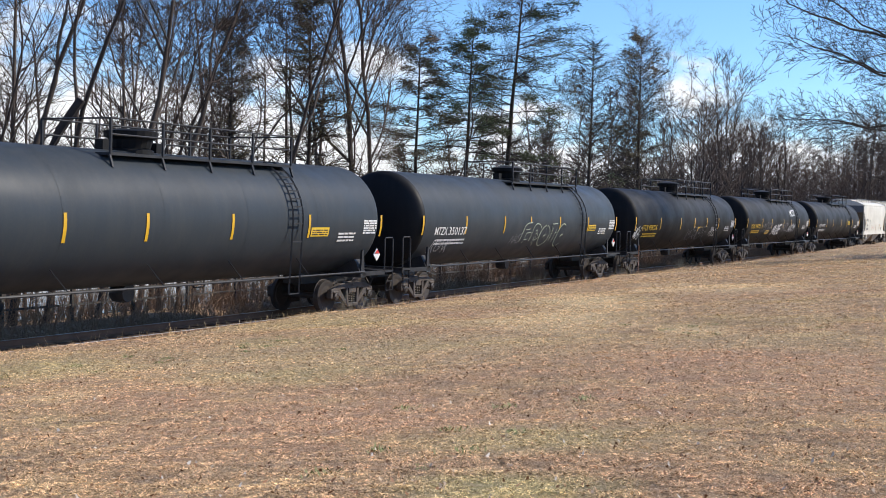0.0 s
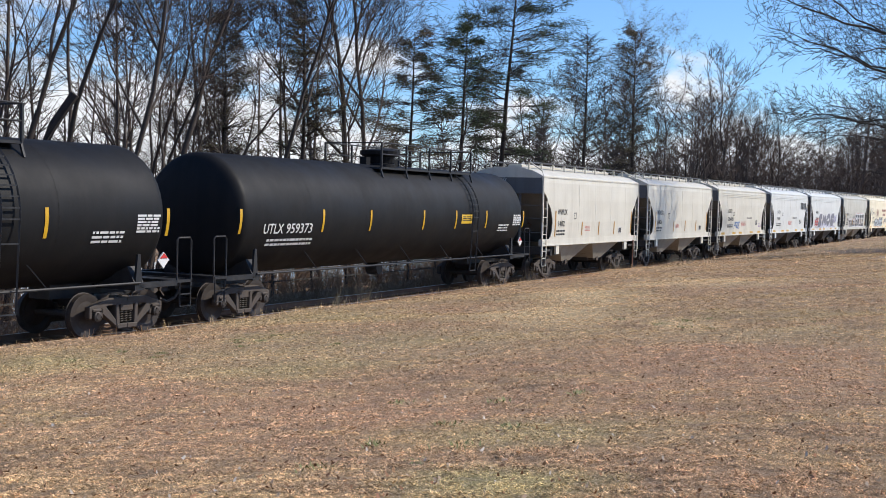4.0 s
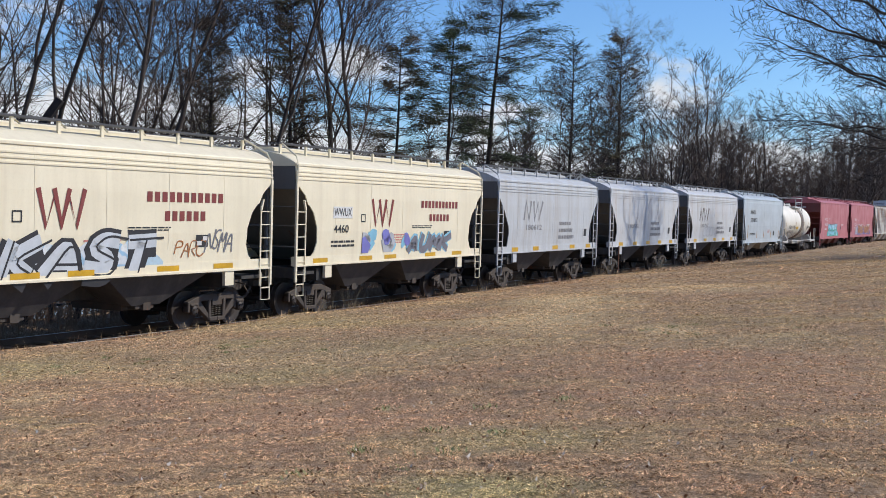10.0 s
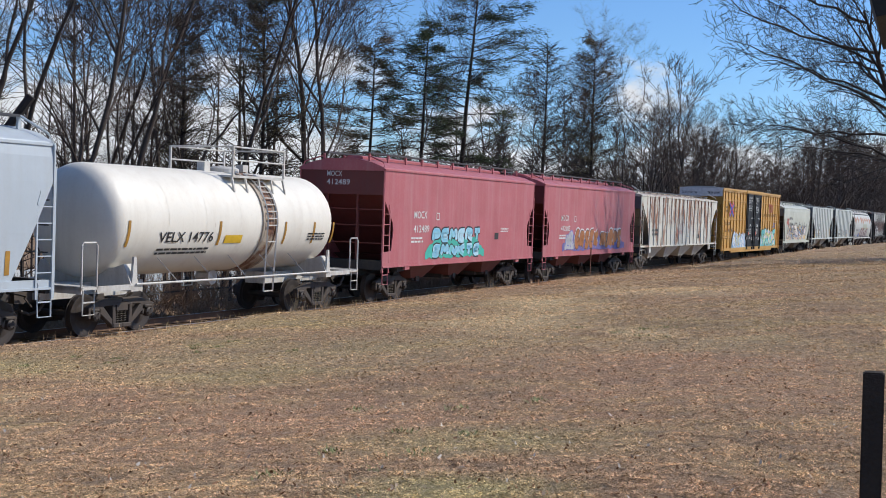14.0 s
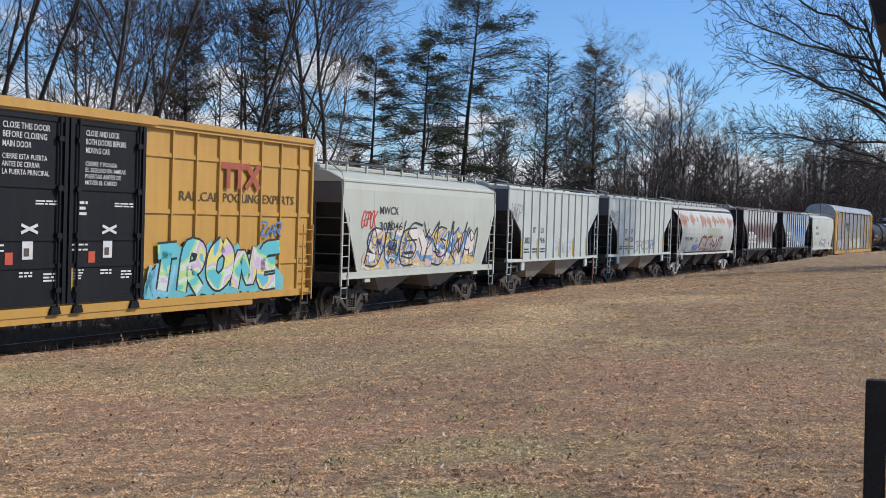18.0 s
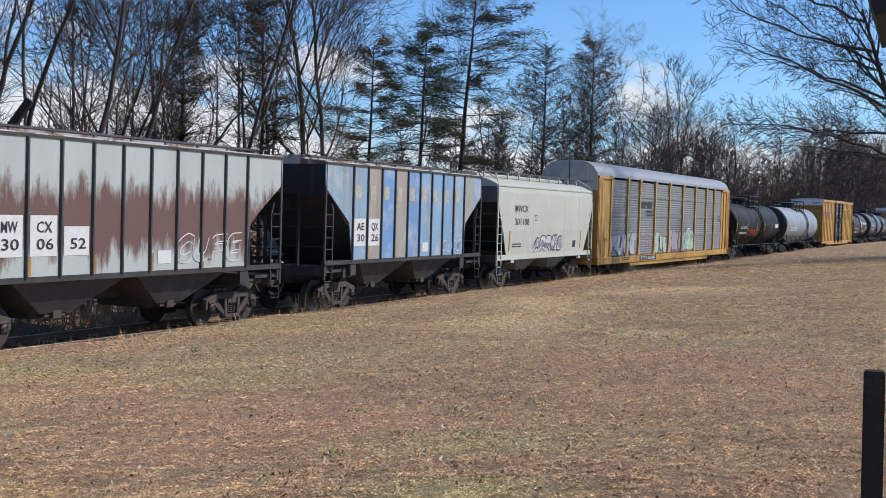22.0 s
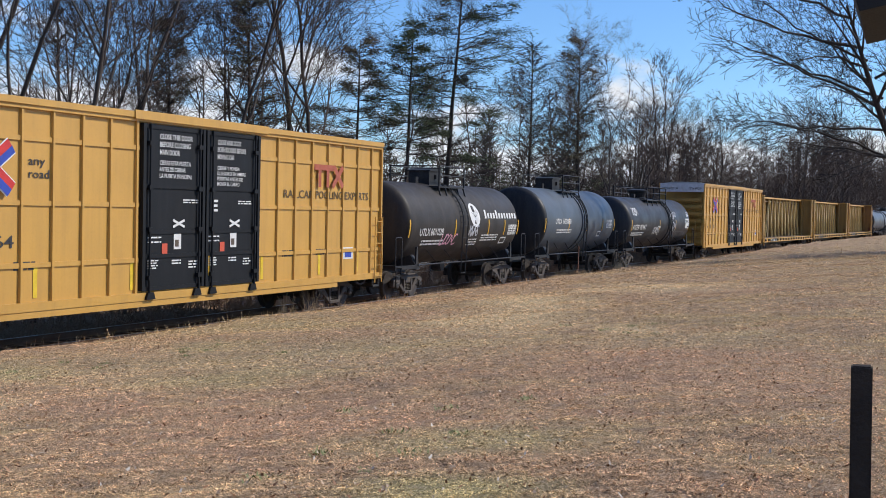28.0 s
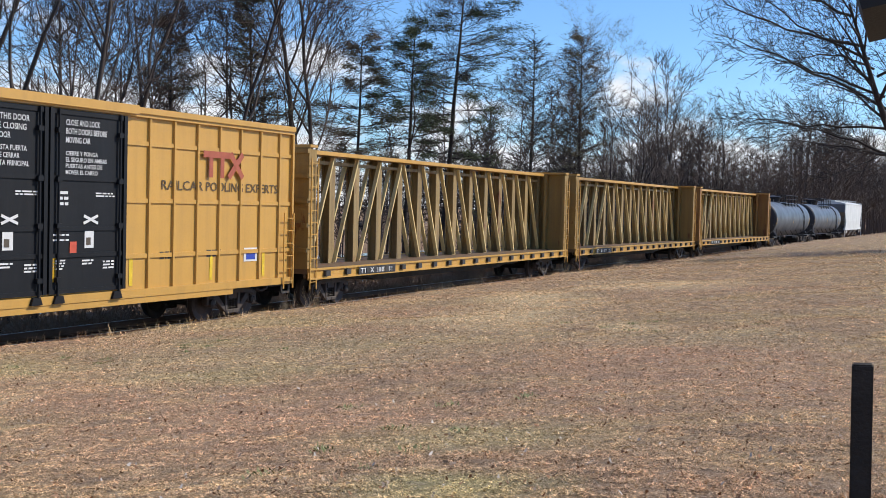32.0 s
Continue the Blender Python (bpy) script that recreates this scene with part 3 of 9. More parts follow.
def side_sheet(root, length, cut, half, z0, z1, material, label=""):
    """The curved side sheet with its cut-away ends, 3 cm thick at the rim, on both sides."""
    zs = sorted({*[p[0] for p in cut if z0 <= p[0] <= z1], *np.linspace(z0, z1, 12).tolist()})
    cz, cx = [p[0] for p in cut], [p[1] for p in cut]
    for sgn in (-1, 1):
        bm = bmesh.new()
        rows = []
        for z in zs:
            c, w = float(np.interp(z, cz, cx)), half(z)
            x = length / 2 - c
            rows.append([bm.verts.new(p) for p in ((-x, sgn * w, z), (x, sgn * w, z), (x, sgn * (w - 0.03), z), (-x, sgn * (w - 0.03), z))])
        for a, b in zip(rows, rows[1:]):
            for i in range(4):
                bm.faces.new((a[i], a[(i + 1) % 4], b[(i + 1) % 4], b[i]))
        bm.faces.new(rows[0])
        bm.faces.new(rows[-1])
        part("side_sheet", fixed(bm), material, root, label if sgn < 0 else "")


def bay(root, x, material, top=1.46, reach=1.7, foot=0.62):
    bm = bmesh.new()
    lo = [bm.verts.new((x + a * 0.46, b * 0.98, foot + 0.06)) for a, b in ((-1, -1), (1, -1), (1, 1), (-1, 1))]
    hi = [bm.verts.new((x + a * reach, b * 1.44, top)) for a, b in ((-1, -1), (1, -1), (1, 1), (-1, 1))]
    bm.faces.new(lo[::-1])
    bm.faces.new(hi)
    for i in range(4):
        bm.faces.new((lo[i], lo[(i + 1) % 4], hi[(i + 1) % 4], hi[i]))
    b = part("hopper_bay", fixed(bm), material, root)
    bm = bmesh.new()
    box(bm, x - 0.50, x + 0.50, -0.72, 0.72, foot - 0.06, foot + 0.08)
    box(bm, x - 0.30, x + 0.30, -0.95, 0.95, foot - 0.02, foot + 0.05)
    box(bm, x - 0.12, x + 0.12, -1.02, -0.84, foot - 0.05, foot + 0.12)
    part("outlet_gate", bm, CAST, b, "steel outlet gate under the bay")
    bm = bmesh.new()
    box(bm, x - 0.16, x + 0.16, -1.02, -0.90, 0.98, 1.12)
    bar(bm, (x - 0.25, -1.0, 0.92), (x + 0.1, -1.0, 1.16), 0.05)
    part("vibrator_bracket", bm, CAST, b)


_BRACKET = {}


def roof_walk(root, length, z, material, y=0.72, pitch=1.28, wide=0.24):
    """Two long grated walks on brackets along the roof."""
    if material.name not in _BRACKET:
        bm = bmesh.new()
        box(bm, -0.04, 0.04, -0.03, 0.02, -0.34, 0.03)
        bar(bm, (0.0, 0.0, -0.02), (0.55, 0.34, -0.10), 0.03)
        _BRACKET[material.name] = bpy.data.meshes.new("walk_bracket")
        fixed(bm).to_mesh(_BRACKET[material.name])
        bm.free()
        _BRACKET[material.name].materials.append(material)
    for sgn in (-1, 1):
        bm = bmesh.new()
        for k in range(3):
            yy = sgn * (y - wide / 2 + wide * k / 2)
            box(bm, -length / 2 + 0.15, length / 2 - 0.15, yy - 0.035, yy + 0.035, z - 0.045, z)
        n = int(length / 0.30)
        for k in range(n):
            x = -length / 2 + 0.2 + k * (length - 0.4) / (n - 1)
            box(bm, x - 0.012, x + 0.012, sgn * y - wide / 2, sgn * y + wide / 2, z - 0.03, z - 0.008)
        part("roof_walk", bm, GALV_DARK, root, "weathered grated walk along the roof")
        n = int(round((length - 0.6) / pitch))
        for k in range(n + 1):
            x = -length / 2 + 0.3 + k * (length - 0.6) / n
            part("walk_bracket", _BRACKET[material.name], None, root, at=pose(x, sgn * (y + wide / 2 - 0.03), z - 0.04, 0, 0, 0 if sgn < 0 else 180))


def end_gear(root, length, color, end_color, half, eave, slope_top, with_posts=True, brake=True, low=0.98):
    """Ladders, end posts, platforms, grab irons and the brake wheel at both ends."""
    w = half(2.4)
    for ex in (-1, 1):
        x = ex * length / 2
        for sy in (-1, 1):
            y = sy * (w - 0.01)
            ladder("ladder", root, (x - ex * 0.03, y, low), (x - ex * 0.03, y, 2.95 if with_posts else 3.0), 0.44, (-ex, 0, 0), 6, color)
            if with_posts:
                bm = bmesh.new()
                bar(bm, (x - ex * 0.03, y, low), (x - ex * 0.03, y, 3.62), 0.075, 0.05)
                bar(bm, (x - ex * 0.47, y, 2.85), (x - ex * 0.38, y, 3.12), 0.05)
                part("end_post", bm, color, root)
                bm = bmesh.new()
                tube(bm, [(x - ex * 0.05, y, 2.9), (x - ex * 0.05, y, eave - 0.02), (x - ex * 0.12, y * 0.93, eave + 0.22), (x - ex * 0.30, sy * 0.86, slope_top + 1.16)], 0.026, 6)
                part("corner_handrail", bm, color, root)
            bm = bmesh.new()        # sill step
            tube(bm, [(x - ex * 0.06, y, 1.30), (x - ex * 0.06, y, 0.62), (x - ex * 0.42, y, 0.62), (x - ex * 0.42, y, 1.30)], 0.02, 5)
            bar(bm, (x - ex * 0.06, y, 0.92), (x - ex * 0.42, y, 0.92), 0.03)
            part("sill_step", bm, color, root)
        bm = bmesh.new()
        box(bm, *sorted((x, x - ex * 1.1)), -1.45, 1.45, 1.16, 1.24)
        box(bm, *sorted((x + ex * 0.02, x - ex * 0.16)), -1.50, 1.50, 1.08, 1.36)
        part("end_platform", bm, UNDER, root)
        bm = bmesh.new()
        for yy in (-0.55, 0.55):
            bar(bm, (x - ex * 0.12, yy, 1.24), (x - ex * 0.12, yy, slope_top + 0.25), 0.09, 0.07)
        for zz in (1.9, 2.45, 2.95):
            bar(bm, (x - ex * 0.08, -1.46, zz), (x - ex * 0.08, 1.46, zz), 0.03)
        part("end_frame", bm, end_color, root)
    if brake:
        bm = bmesh.new()
        pts = [(length / 2 - 0.02, 0.75 + 0.27 * math.cos(g), 2.15 + 0.27 * math.sin(g)) for g in np.linspace(0, 2 * math.pi, 17)]
        tube(bm, pts, 0.02, 5)
        bar(bm, (length / 2 - 0.02, 0.48, 2.15), (length / 2 - 0.02, 1.02, 2.15), 0.03)
        bar(bm, (length / 2 - 0.02, 0.75, 1.88), (length / 2 - 0.02, 0.75, 2.42), 0.03)
        box(bm, length / 2 - 0.24, length / 2 - 0.05, 0.60, 0.90, 1.98, 2.32)
        part("brake_wheel", bm, CAST, root, "hand brake wheel and housing")


def underframe(root, length, low=0.82):
    bm = bmesh.new()
    box(bm, -length / 2, length / 2, -0.26, 0.26, low, 1.26)
    for ex in (-1, 1):
        box(bm, *sorted((ex * (length / 2 - 1.3), ex * (length / 2 - 1.8))), -1.40, 1.40, 0.98, 1.30)
    part("center_sill", bm, UNDER, root)
    bm = bmesh.new()
    tube(bm, [(-length / 2, 0.5, 0.98), (0, 0.52, 0.92), (length / 2, 0.5, 0.98)], 0.03, 6)
    lathe_y(bm, [(0.14, 0.30), (0.16, 0.38), (0.16, 0.80), (0.14, 0.88)], 12, 0, 0.7, 0.98)
    part("brake_pipe", bm, UNDER, root)


def hopper(label, L, R, side_mat, roof_mat, end_mat, core_mat, cut=CUT_ARCH, prof=PROF_A, eave=4.06, sill=(1.40, 1.64),
           bays=2, walk_mat=None, ridge=4.42, posts=True, trim=None, truck_in=1.55, ribs=0, rib_mat=None, belt=False, bay_mat=None, roof_kind="walk", walk_lift=0.22, end_text=(), end_ink=None):
    length = R - L
    root = car_root("covered_hopper", label)
    half = width_at(prof)
    trim = trim or side_mat
    bay_mat = bay_mat or core_mat
    side_sheet(root, length, cut, half, cut[0][0], eave, side_mat)
    if not ribs and side_mat is not MAROON:
        zs = np.linspace(cut[0][0] + 0.3, eave - 0.04, 10)
        for q in range(1, 6):
            x = -length / 2 + length * q / 6
            bm = bmesh.new()
            for sgn in (-1,):
                a = [bm.verts.new((x - 0.012, sgn * (half(z) + 0.004), z)) for z in zs]
                b = [bm.verts.new((x, sgn * (half(z) + 0.0075), z)) for z in zs]
                c = [bm.verts.new((x + 0.012, sgn * (half(z) + 0.004), z)) for z in zs]
                for p in range(9):
                    bm.faces.new((a[p], b[p], b[p + 1], a[p + 1]))
                    bm.faces.new((b[p], c[p], c[p + 1], b[p + 1]))
            part("weld_seam", fixed(bm), side_mat, root)
    we = half(eave)
    top = [(-we, eave), (-we + 0.02, eave + 0.05), (-we * 0.70, eave + (ridge - eave) * 0.66), (-we * 0.33, ridge), (we * 0.33, ridge),
           (we * 0.70, eave + (ridge - eave) * 0.66), (we - 0.02, eave + 0.05), (we, eave), (we - 0.06, eave - 0.05), (-we + 0.06, eave - 0.05)]
    bm = loft(bmesh.new(), top, [-length / 2, -length / 4, 0, length / 4, length / 2])
    part("roof", bm, roof_mat, root)
    for sgn in (-1, 1):
        bm = bmesh.new()
        box(bm, -length / 2, length / 2, *sorted((sgn * (we - 0.02), sgn * (we + 0.035))), eave - 0.035, eave + 0.02)
        part("side_plate", bm, trim, root)
        for k in range(3 if belt else 0):
            zb = eave - 0.20 - 0.10 * k
            bm = bmesh.new()
            box(bm, -length / 2, length / 2, *sorted((sgn * (half(zb) - 0.02), sgn * (half(zb) + 0.02))), zb, zb + 0.035)
            part("belt_rail", bm, trim, root)
    hc = [(-0.30, ridge - 0.02), (-0.30, ridge + 0.09), (-0.22, ridge + 0.13), (0.22, ridge + 0.13), (0.30, ridge + 0.09), (0.30, ridge - 0.02)]
    part("hatch_cover", loft(bmesh.new(), hc, [-length / 2 + 0.8, 0, length / 2 - 0.8]), roof_mat, root)
    if roof_kind == "walk":
        roof_walk(root, length, ridge + walk_lift, walk_mat or trim)
    # slope sheets and end walls
    st = 3.45
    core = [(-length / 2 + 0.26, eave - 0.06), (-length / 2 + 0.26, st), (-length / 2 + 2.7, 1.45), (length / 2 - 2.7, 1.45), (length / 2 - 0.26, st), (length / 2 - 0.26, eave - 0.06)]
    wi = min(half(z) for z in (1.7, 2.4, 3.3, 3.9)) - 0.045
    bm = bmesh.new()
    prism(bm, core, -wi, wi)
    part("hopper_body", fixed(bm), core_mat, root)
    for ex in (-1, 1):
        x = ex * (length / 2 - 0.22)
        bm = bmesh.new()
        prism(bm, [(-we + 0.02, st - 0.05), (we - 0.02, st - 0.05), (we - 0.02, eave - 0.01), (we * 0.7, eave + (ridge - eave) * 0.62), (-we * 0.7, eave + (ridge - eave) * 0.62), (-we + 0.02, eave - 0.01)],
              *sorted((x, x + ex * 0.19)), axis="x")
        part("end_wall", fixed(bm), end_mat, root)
        if ex < 0:
            for row, line in enumerate(end_text):
                co, fs, tw = glyphs(line)
                m2 = bpy.data.meshes.new("lettering")
                m2.from_pydata([(-length / 2 + 0.024, 0.55 - gx_ * 0.14 * len(line) / tw, eave - 0.24 - 0.26 * row + gz_ * 0.17) for gx_, gz_ in co], [], fs)
                part("lettering", m2, end_ink or WHITE_INK, root)
    ws = half(1.6)
    bm = bmesh.new()
    for sgn in (-1, 1):
        box(bm, -length / 2, length / 2, *sorted((sgn * (ws + 0.012), sgn * (ws - 0.10))), *sill)
        box(bm, -length / 2, length / 2, *sorted((sgn * (ws + 0.045), sgn * (ws - 0.02))), sill[0] - 0.015, sill[0] + 0.03)
        for ex in (-1, 1):
            a = ex * (length / 2 - truck_in - 0.15)
            box(bm, a - 0.17, a + 0.17, *sorted((sgn * (ws + 0.02), sgn * (ws - 0.06))), 1.04, sill[0])
    part("side_sill", bm, trim, root)
    c = (length - 2 * 2.1) / bays
    for i in range(bays):
        bay(root, -length / 2 + 2.1 + c * (i + 0.5), bay_mat, reach=c * 0.5 - 0.05)
    end_gear(root, length, trim, end_mat, half, eave, st, posts)
    underframe(root, length)
    for ex in (-1, 1):
        truck(root, ex * (length / 2 - truck_in))
    couplers(root, length, 0.66)
    if ribs:
        bm = bmesh.new()
        prism(bm, [(-0.045, 0.0), (-0.022, 0.05), (0.022, 0.05), (0.045, 0.0)], cut[0][0] + 0.02, eave - 0.03, "y")
        me = bpy.data.meshes.new("side_post")
        for v in bm.verts:
            v.co = Vector((v.co.x, -v.co.z, v.co.y))
        fixed(bm).to_mesh(me)
        bm.free()
        me.materials.append(rib_mat or side_mat)
        for i in range(ribs):
            x = -length / 2 + 1.62 + i * (length - 3.24) / (ribs - 1)
            for sgn in (-1, 1):
                part("side_post", me, None, root, at=pose(x, sgn * 1.5, 0, 0, 0, 0 if sgn < 0 else 180))
    return root, Side(root, length, half)


# ---- tank cars ----
_RUNG = {}


def rung_mesh(material):
    if material.name not in _RUNG:
        bm = bmesh.new()
        bar(bm, (-0.22, 0, 0), (0.22, 0, 0), 0.03)
        me = bpy.data.meshes.new("rung")
        bm.to_mesh(me)
        bm.free()
        me.materials.append(material)
        _RUNG[material.name] = me
    return _RUNG[material.name]


def tank_car(label, L, R, shell_mat, head_mat, rad=1.52, zc=2.58, over=0.75, gear=None, platform=(0.40, 0.75), dome=0.40, dome_mat=None,
             ladder_at=0.77, truck_in=0.95, box_dome=False, band=None, band_mat=None, rail_span=None, strip=None, low_rail=True, head=0.48, small_dome=False):
    """shell from L to R; platform and ladder given as parts of its length."""
    gear = gear or BLACK
    length = R - L
    root = car_root("tank_car", label, "tank car")
    n = 40
    bm = bmesh.new()
    xs = [(-length / 2 + head - head * math.cos(g), rad * math.sqrt(max(0.0, 1 - math.cos(g) ** 2.6))) for g in np.linspace(0.06, math.pi / 2, 10)]
    ring_x = xs + [(-length / 6, rad), (length / 6, rad)] + [(-x, r) for x, r in reversed(xs)]
    loops = [[bm.verts.new((x, -r * math.cos(2 * math.pi * k / n), zc + r * math.sin(2 * math.pi * k / n))) for k in range(n)] for x, r in ring_x]
    for a, b in zip(loops, loops[1:]):
        for k in range(n):
            bm.faces.new((a[k], a[(k + 1) % n], b[(k + 1) % n], b[k]))
    bm.faces.new(loops[0])
    bm.faces.new(loops[-1])
    fixed(bm)
    shell = part("shell", bm, shell_mat, root, smooth=True)
    if head_mat is not shell_mat:
        shell.data.materials.append(head_mat)
        for p in shell.data.polygons:
            if p.center.x < -length / 2 + head * 0.98:
                p.material_index = 1
    # weld seams round the shell
    for k in range(1, 6):
        bm = bmesh.new()
        x = -length / 2 + head + (length - 2 * head) * k / 6
        a = [bm.verts.new((x - 0.012, -(rad + 0.004) * math.cos(g), zc + (rad + 0.004) * math.sin(g))) for g in np.linspace(0, 2 * math.pi, 41)[:-1]]
        b = [bm.verts.new((x + 0.012, -(rad + 0.004) * math.cos(g), zc + (rad + 0.004) * math.sin(g))) for g in np.linspace(0, 2 * math.pi, 41)[:-1]]
        for i in range(40):
            bm.faces.new((a[i], a[(i + 1) % 40], b[(i + 1) % 40], b[i]))
        part("weld_seam", fixed(bm), shell_mat, root)
    if band is not None:
        bm = bmesh.new()
        x = -length / 2 + band * length
        for dx, w, rr in ((-0.30, 0.09, 0.05), (0.30, 0.09, 0.05), (0.0, 0.45, 0.018)):
            lo = [[bm.verts.new((x + dx + sx * w / 2, -(rad + rr * f) * math.cos(g), zc + (rad + rr * f) * math.sin(g))) for g in np.linspace(0, 2 * math.pi, 33)[:-1]] for sx, f in ((-1, 0), (-1, 1), (1, 1), (1, 0))]
            for a, b in zip(lo, lo[1:]):
                for i in range(32):
                    bm.faces.new((a[i], a[(i + 1) % 32], b[(i + 1) % 32], b[i]))
        part("center_band", fixed(bm), band_mat or shell_mat, root)
    # end platforms, stub sills, bolsters
    for ex in (-1, 1):
        bm = bmesh.new()
        x1 = ex * (length / 2 + over)
        box(bm, *sorted((x1, ex * (length / 2 - 2.4))), -0.30, 0.30, 0.80, 1.12)
        tx = ex * (length / 2 - truck_in)
        prism(bm, [(-1.42, 0.98), (1.42, 0.98), (1.42, 1.10), (1.20, zc - rad * 0.72), (0.9, zc - rad * 0.80), (-0.9, zc - rad * 0.80), (-1.20, zc - rad * 0.72), (-1.42, 1.10)], tx - 0.14, tx + 0.14, axis="x")
        box(bm, *sorted((x1, x1 - ex * 0.55)), -1.42, 1.42, 1.08, 1.14)
        box(bm, *sorted((x1, x1 - ex * 0.06)), -1.42, 1.42, 1.0, 1.16)
        box(bm, *sorted((x1 - ex * 0.5, tx)), -1.42, -1.34, 1.02, 1.14)
        box(bm, *sorted((x1 - ex * 0.5, tx)), 1.34, 1.42, 1.02, 1.14)
        prism(bm, [(tx - ex * 0.10, 1.10), (tx + ex * 0.10, 1.10), (tx + ex * 0.04, 1.75), (tx - ex * 0.04, 1.75)][::int(ex)], -1.40, -1.34)
        part("stub_sill", fixed(bm), gear, root, "end sill, bolster and platform")
    for ex in (-1, 1):
        x1 = ex * (length / 2 + over)
        for sy in (-1, 1):
            bm = bmesh.new()
            tube(bm, [(x1 - ex * 0.5, sy * 1.40, 1.12), (x1 - ex * 0.5, sy * 1.40, 2.02), (x1 - ex * 0.45, sy * 1.40, 2.08), (x1 - ex * 0.08, sy * 1.40, 2.08), (x1 - ex * 0.03, sy * 1.40, 2.02), (x1 - ex * 0.03, sy * 1.40, 1.12)], 0.022, 6)
            part("handrail", bm, gear, root)
            bm = bmesh.new()
            tube(bm, [(x1 - ex * 0.06, sy * 1.42, 1.08), (x1 - ex * 0.06, sy * 1.42, 0.55), (x1 - ex * 0.42, sy * 1.42, 0.55), (x1 - ex * 0.42, sy * 1.42, 1.08)], 0.02, 5)
            bar(bm, (x1 - ex * 0.06, sy * 1.42, 0.82), (x1 - ex * 0.42, sy * 1.42, 0.82), 0.03)
            part("sill_step", bm, gear, root)
    bm = bmesh.new()
    if low_rail:
        for sy in (-1, 1):
            x = length / 2 - truck_in
            tube(bm, [(-x, sy * 1.44, 1.14), (0, sy * 1.44, 1.13), (x, sy * 1.44, 1.14)], 0.028, 6)
            for k in range(1, 6):
                xx = -x + 2 * x * k / 6
                bar(bm, (xx + 0.12, sy * 1.43, 1.13), (xx - 0.2, sy * (rad * 0.80), zc - rad * 0.64), 0.05, 0.02)
        part("running_rail", bm, gear, root, "long pipe rail on brackets beside the shell")
    else:
        bm.free()
    # top platform with its rails, the fittings dome and the side ladder
    p0, p1 = -length / 2 + platform[0] * length, -length / 2 + platform[1] * length
    top = zc + rad
    bm = bmesh.new()
    for sy in (-1, 1):
        box(bm, p0, p1, *sorted((sy * 0.50, sy * 0.98)), top - 0.16, top - 0.10)
        for k in range(5):
            xx = p0 + (p1 - p0) * k / 4
            bar(bm, (xx, sy * 0.94, top - 0.12), (xx, sy * 1.05, zc + math.sqrt(max(0.01, rad ** 2 - 1.05 ** 2))), 0.05)
    part("top_platform", bm, gear, root, "grated platform on top of the tank")
    bm = bmesh.new()
    k0, k1 = rail_span or (p0, p1)
    for sy in (-1, 1):
        y = sy * 0.98
        for zz in (top + 0.62, top + 0.28):
            tube(bm, [(k0, y, zz), (k1, y, zz)], 0.022, 5)
        m = max(2, int((k1 - k0) / 1.35) + 1)
        for k in range(m):
            xx = k0 + (k1 - k0) * k / (m - 1)
            bar(bm, (xx, y, top - 0.12), (xx, y, top + 0.63), 0.05)
    for xx in (k0, k1):
        tube(bm, [(xx, -0.98, top + 0.62), (xx, -0.98, top + 0.62), (xx, 0.98, top + 0.62)], 0.022, 5)
    part("platform_railing", bm, gear, root)
    dx = -length / 2 + dome * length
    bm = bmesh.new()
    loops = []
    if box_dome:
        box(bm, dx - 0.50, dx + 0.50, -0.42, 0.42, top - 0.10, top + 0.44)
        prism(bm, [(dx - 0.54, top + 0.442), (dx + 0.54, top + 0.442), (dx + 0.54, top + 0.48), (dx + 0.3, top + 0.54), (dx - 0.3, top + 0.54), (dx - 0.54, top + 0.48)], -0.46, 0.46)
        box(bm, dx - 0.06, dx + 0.06, -0.50, -0.42, top + 0.15, top + 0.32)
    for r, z in () if box_dome else ((0.40, top - 0.25), (0.40, top + 0.08), (0.30, top + 0.14)) if small_dome else ((0.52, top - 0.25), (0.52, top + 0.02), (0.44, top + 0.05), (0.50, top + 0.26), (0.60, top + 0.32), (0.62, top + 0.44), (0.56, top + 0.46), (0.30, top + 0.50)):
        loops.append([bm.verts.new((dx + r * math.cos(2 * math.pi * k / 20), r * math.sin(2 * math.pi * k / 20), z)) for k in range(20)])
    for a, b in zip(loops, loops[1:]):
        for k in range(20):
            bm.faces.new((a[k], a[(k + 1) % 20], b[(k + 1) % 20], b[k]))
    if loops:
        bm.faces.new(loops[-1])
    for q in (-0.9, 0.85):
        box(bm, dx + q - 0.12, dx + q + 0.12, -0.12, 0.12, top - 0.05, top + 0.22)
    part("manway_dome", fixed(bm), dome_mat or gear, root, "valve housing and manway cover")
    lx = -length / 2 + ladder_at * length
    for sy in (-1, 1):
        bm = bmesh.new()
        arc = [(sy * (rad + 0.09) * math.cos(g), zc + (rad + 0.09) * math.sin(g)) for g in np.linspace(-0.15, 1.15, 9)]
        pts = [(sy * (rad + 0.0), 0.72)] + arc
        for dx2 in (-0.22, 0.22):
            tube(bm, [(lx + dx2, ya, za) for ya, za in pts], 0.026, 4)
        side_ladder = part("ladder", bm, gear, root, "side ladder bent over the shell")
        for k in range(12):
            g = k / 11 * (len(pts) - 1.001)
            i, f = int(g), g - int(g)
            ya, za = pts[i][0] * (1 - f) + pts[i + 1][0] * f, pts[i][1] * (1 - f) + pts[i + 1][1] * f
            part("rung", rung_mesh(gear), None, side_ladder, at=pose(lx, ya, za))
    bm = bmesh.new()
    lathe_y(bm, [(0.2, -0.2), (0.22, -0.1), (0.22, 0.1), (0.2, 0.2)], 14, 0, 0.35, zc - rad - 0.16)
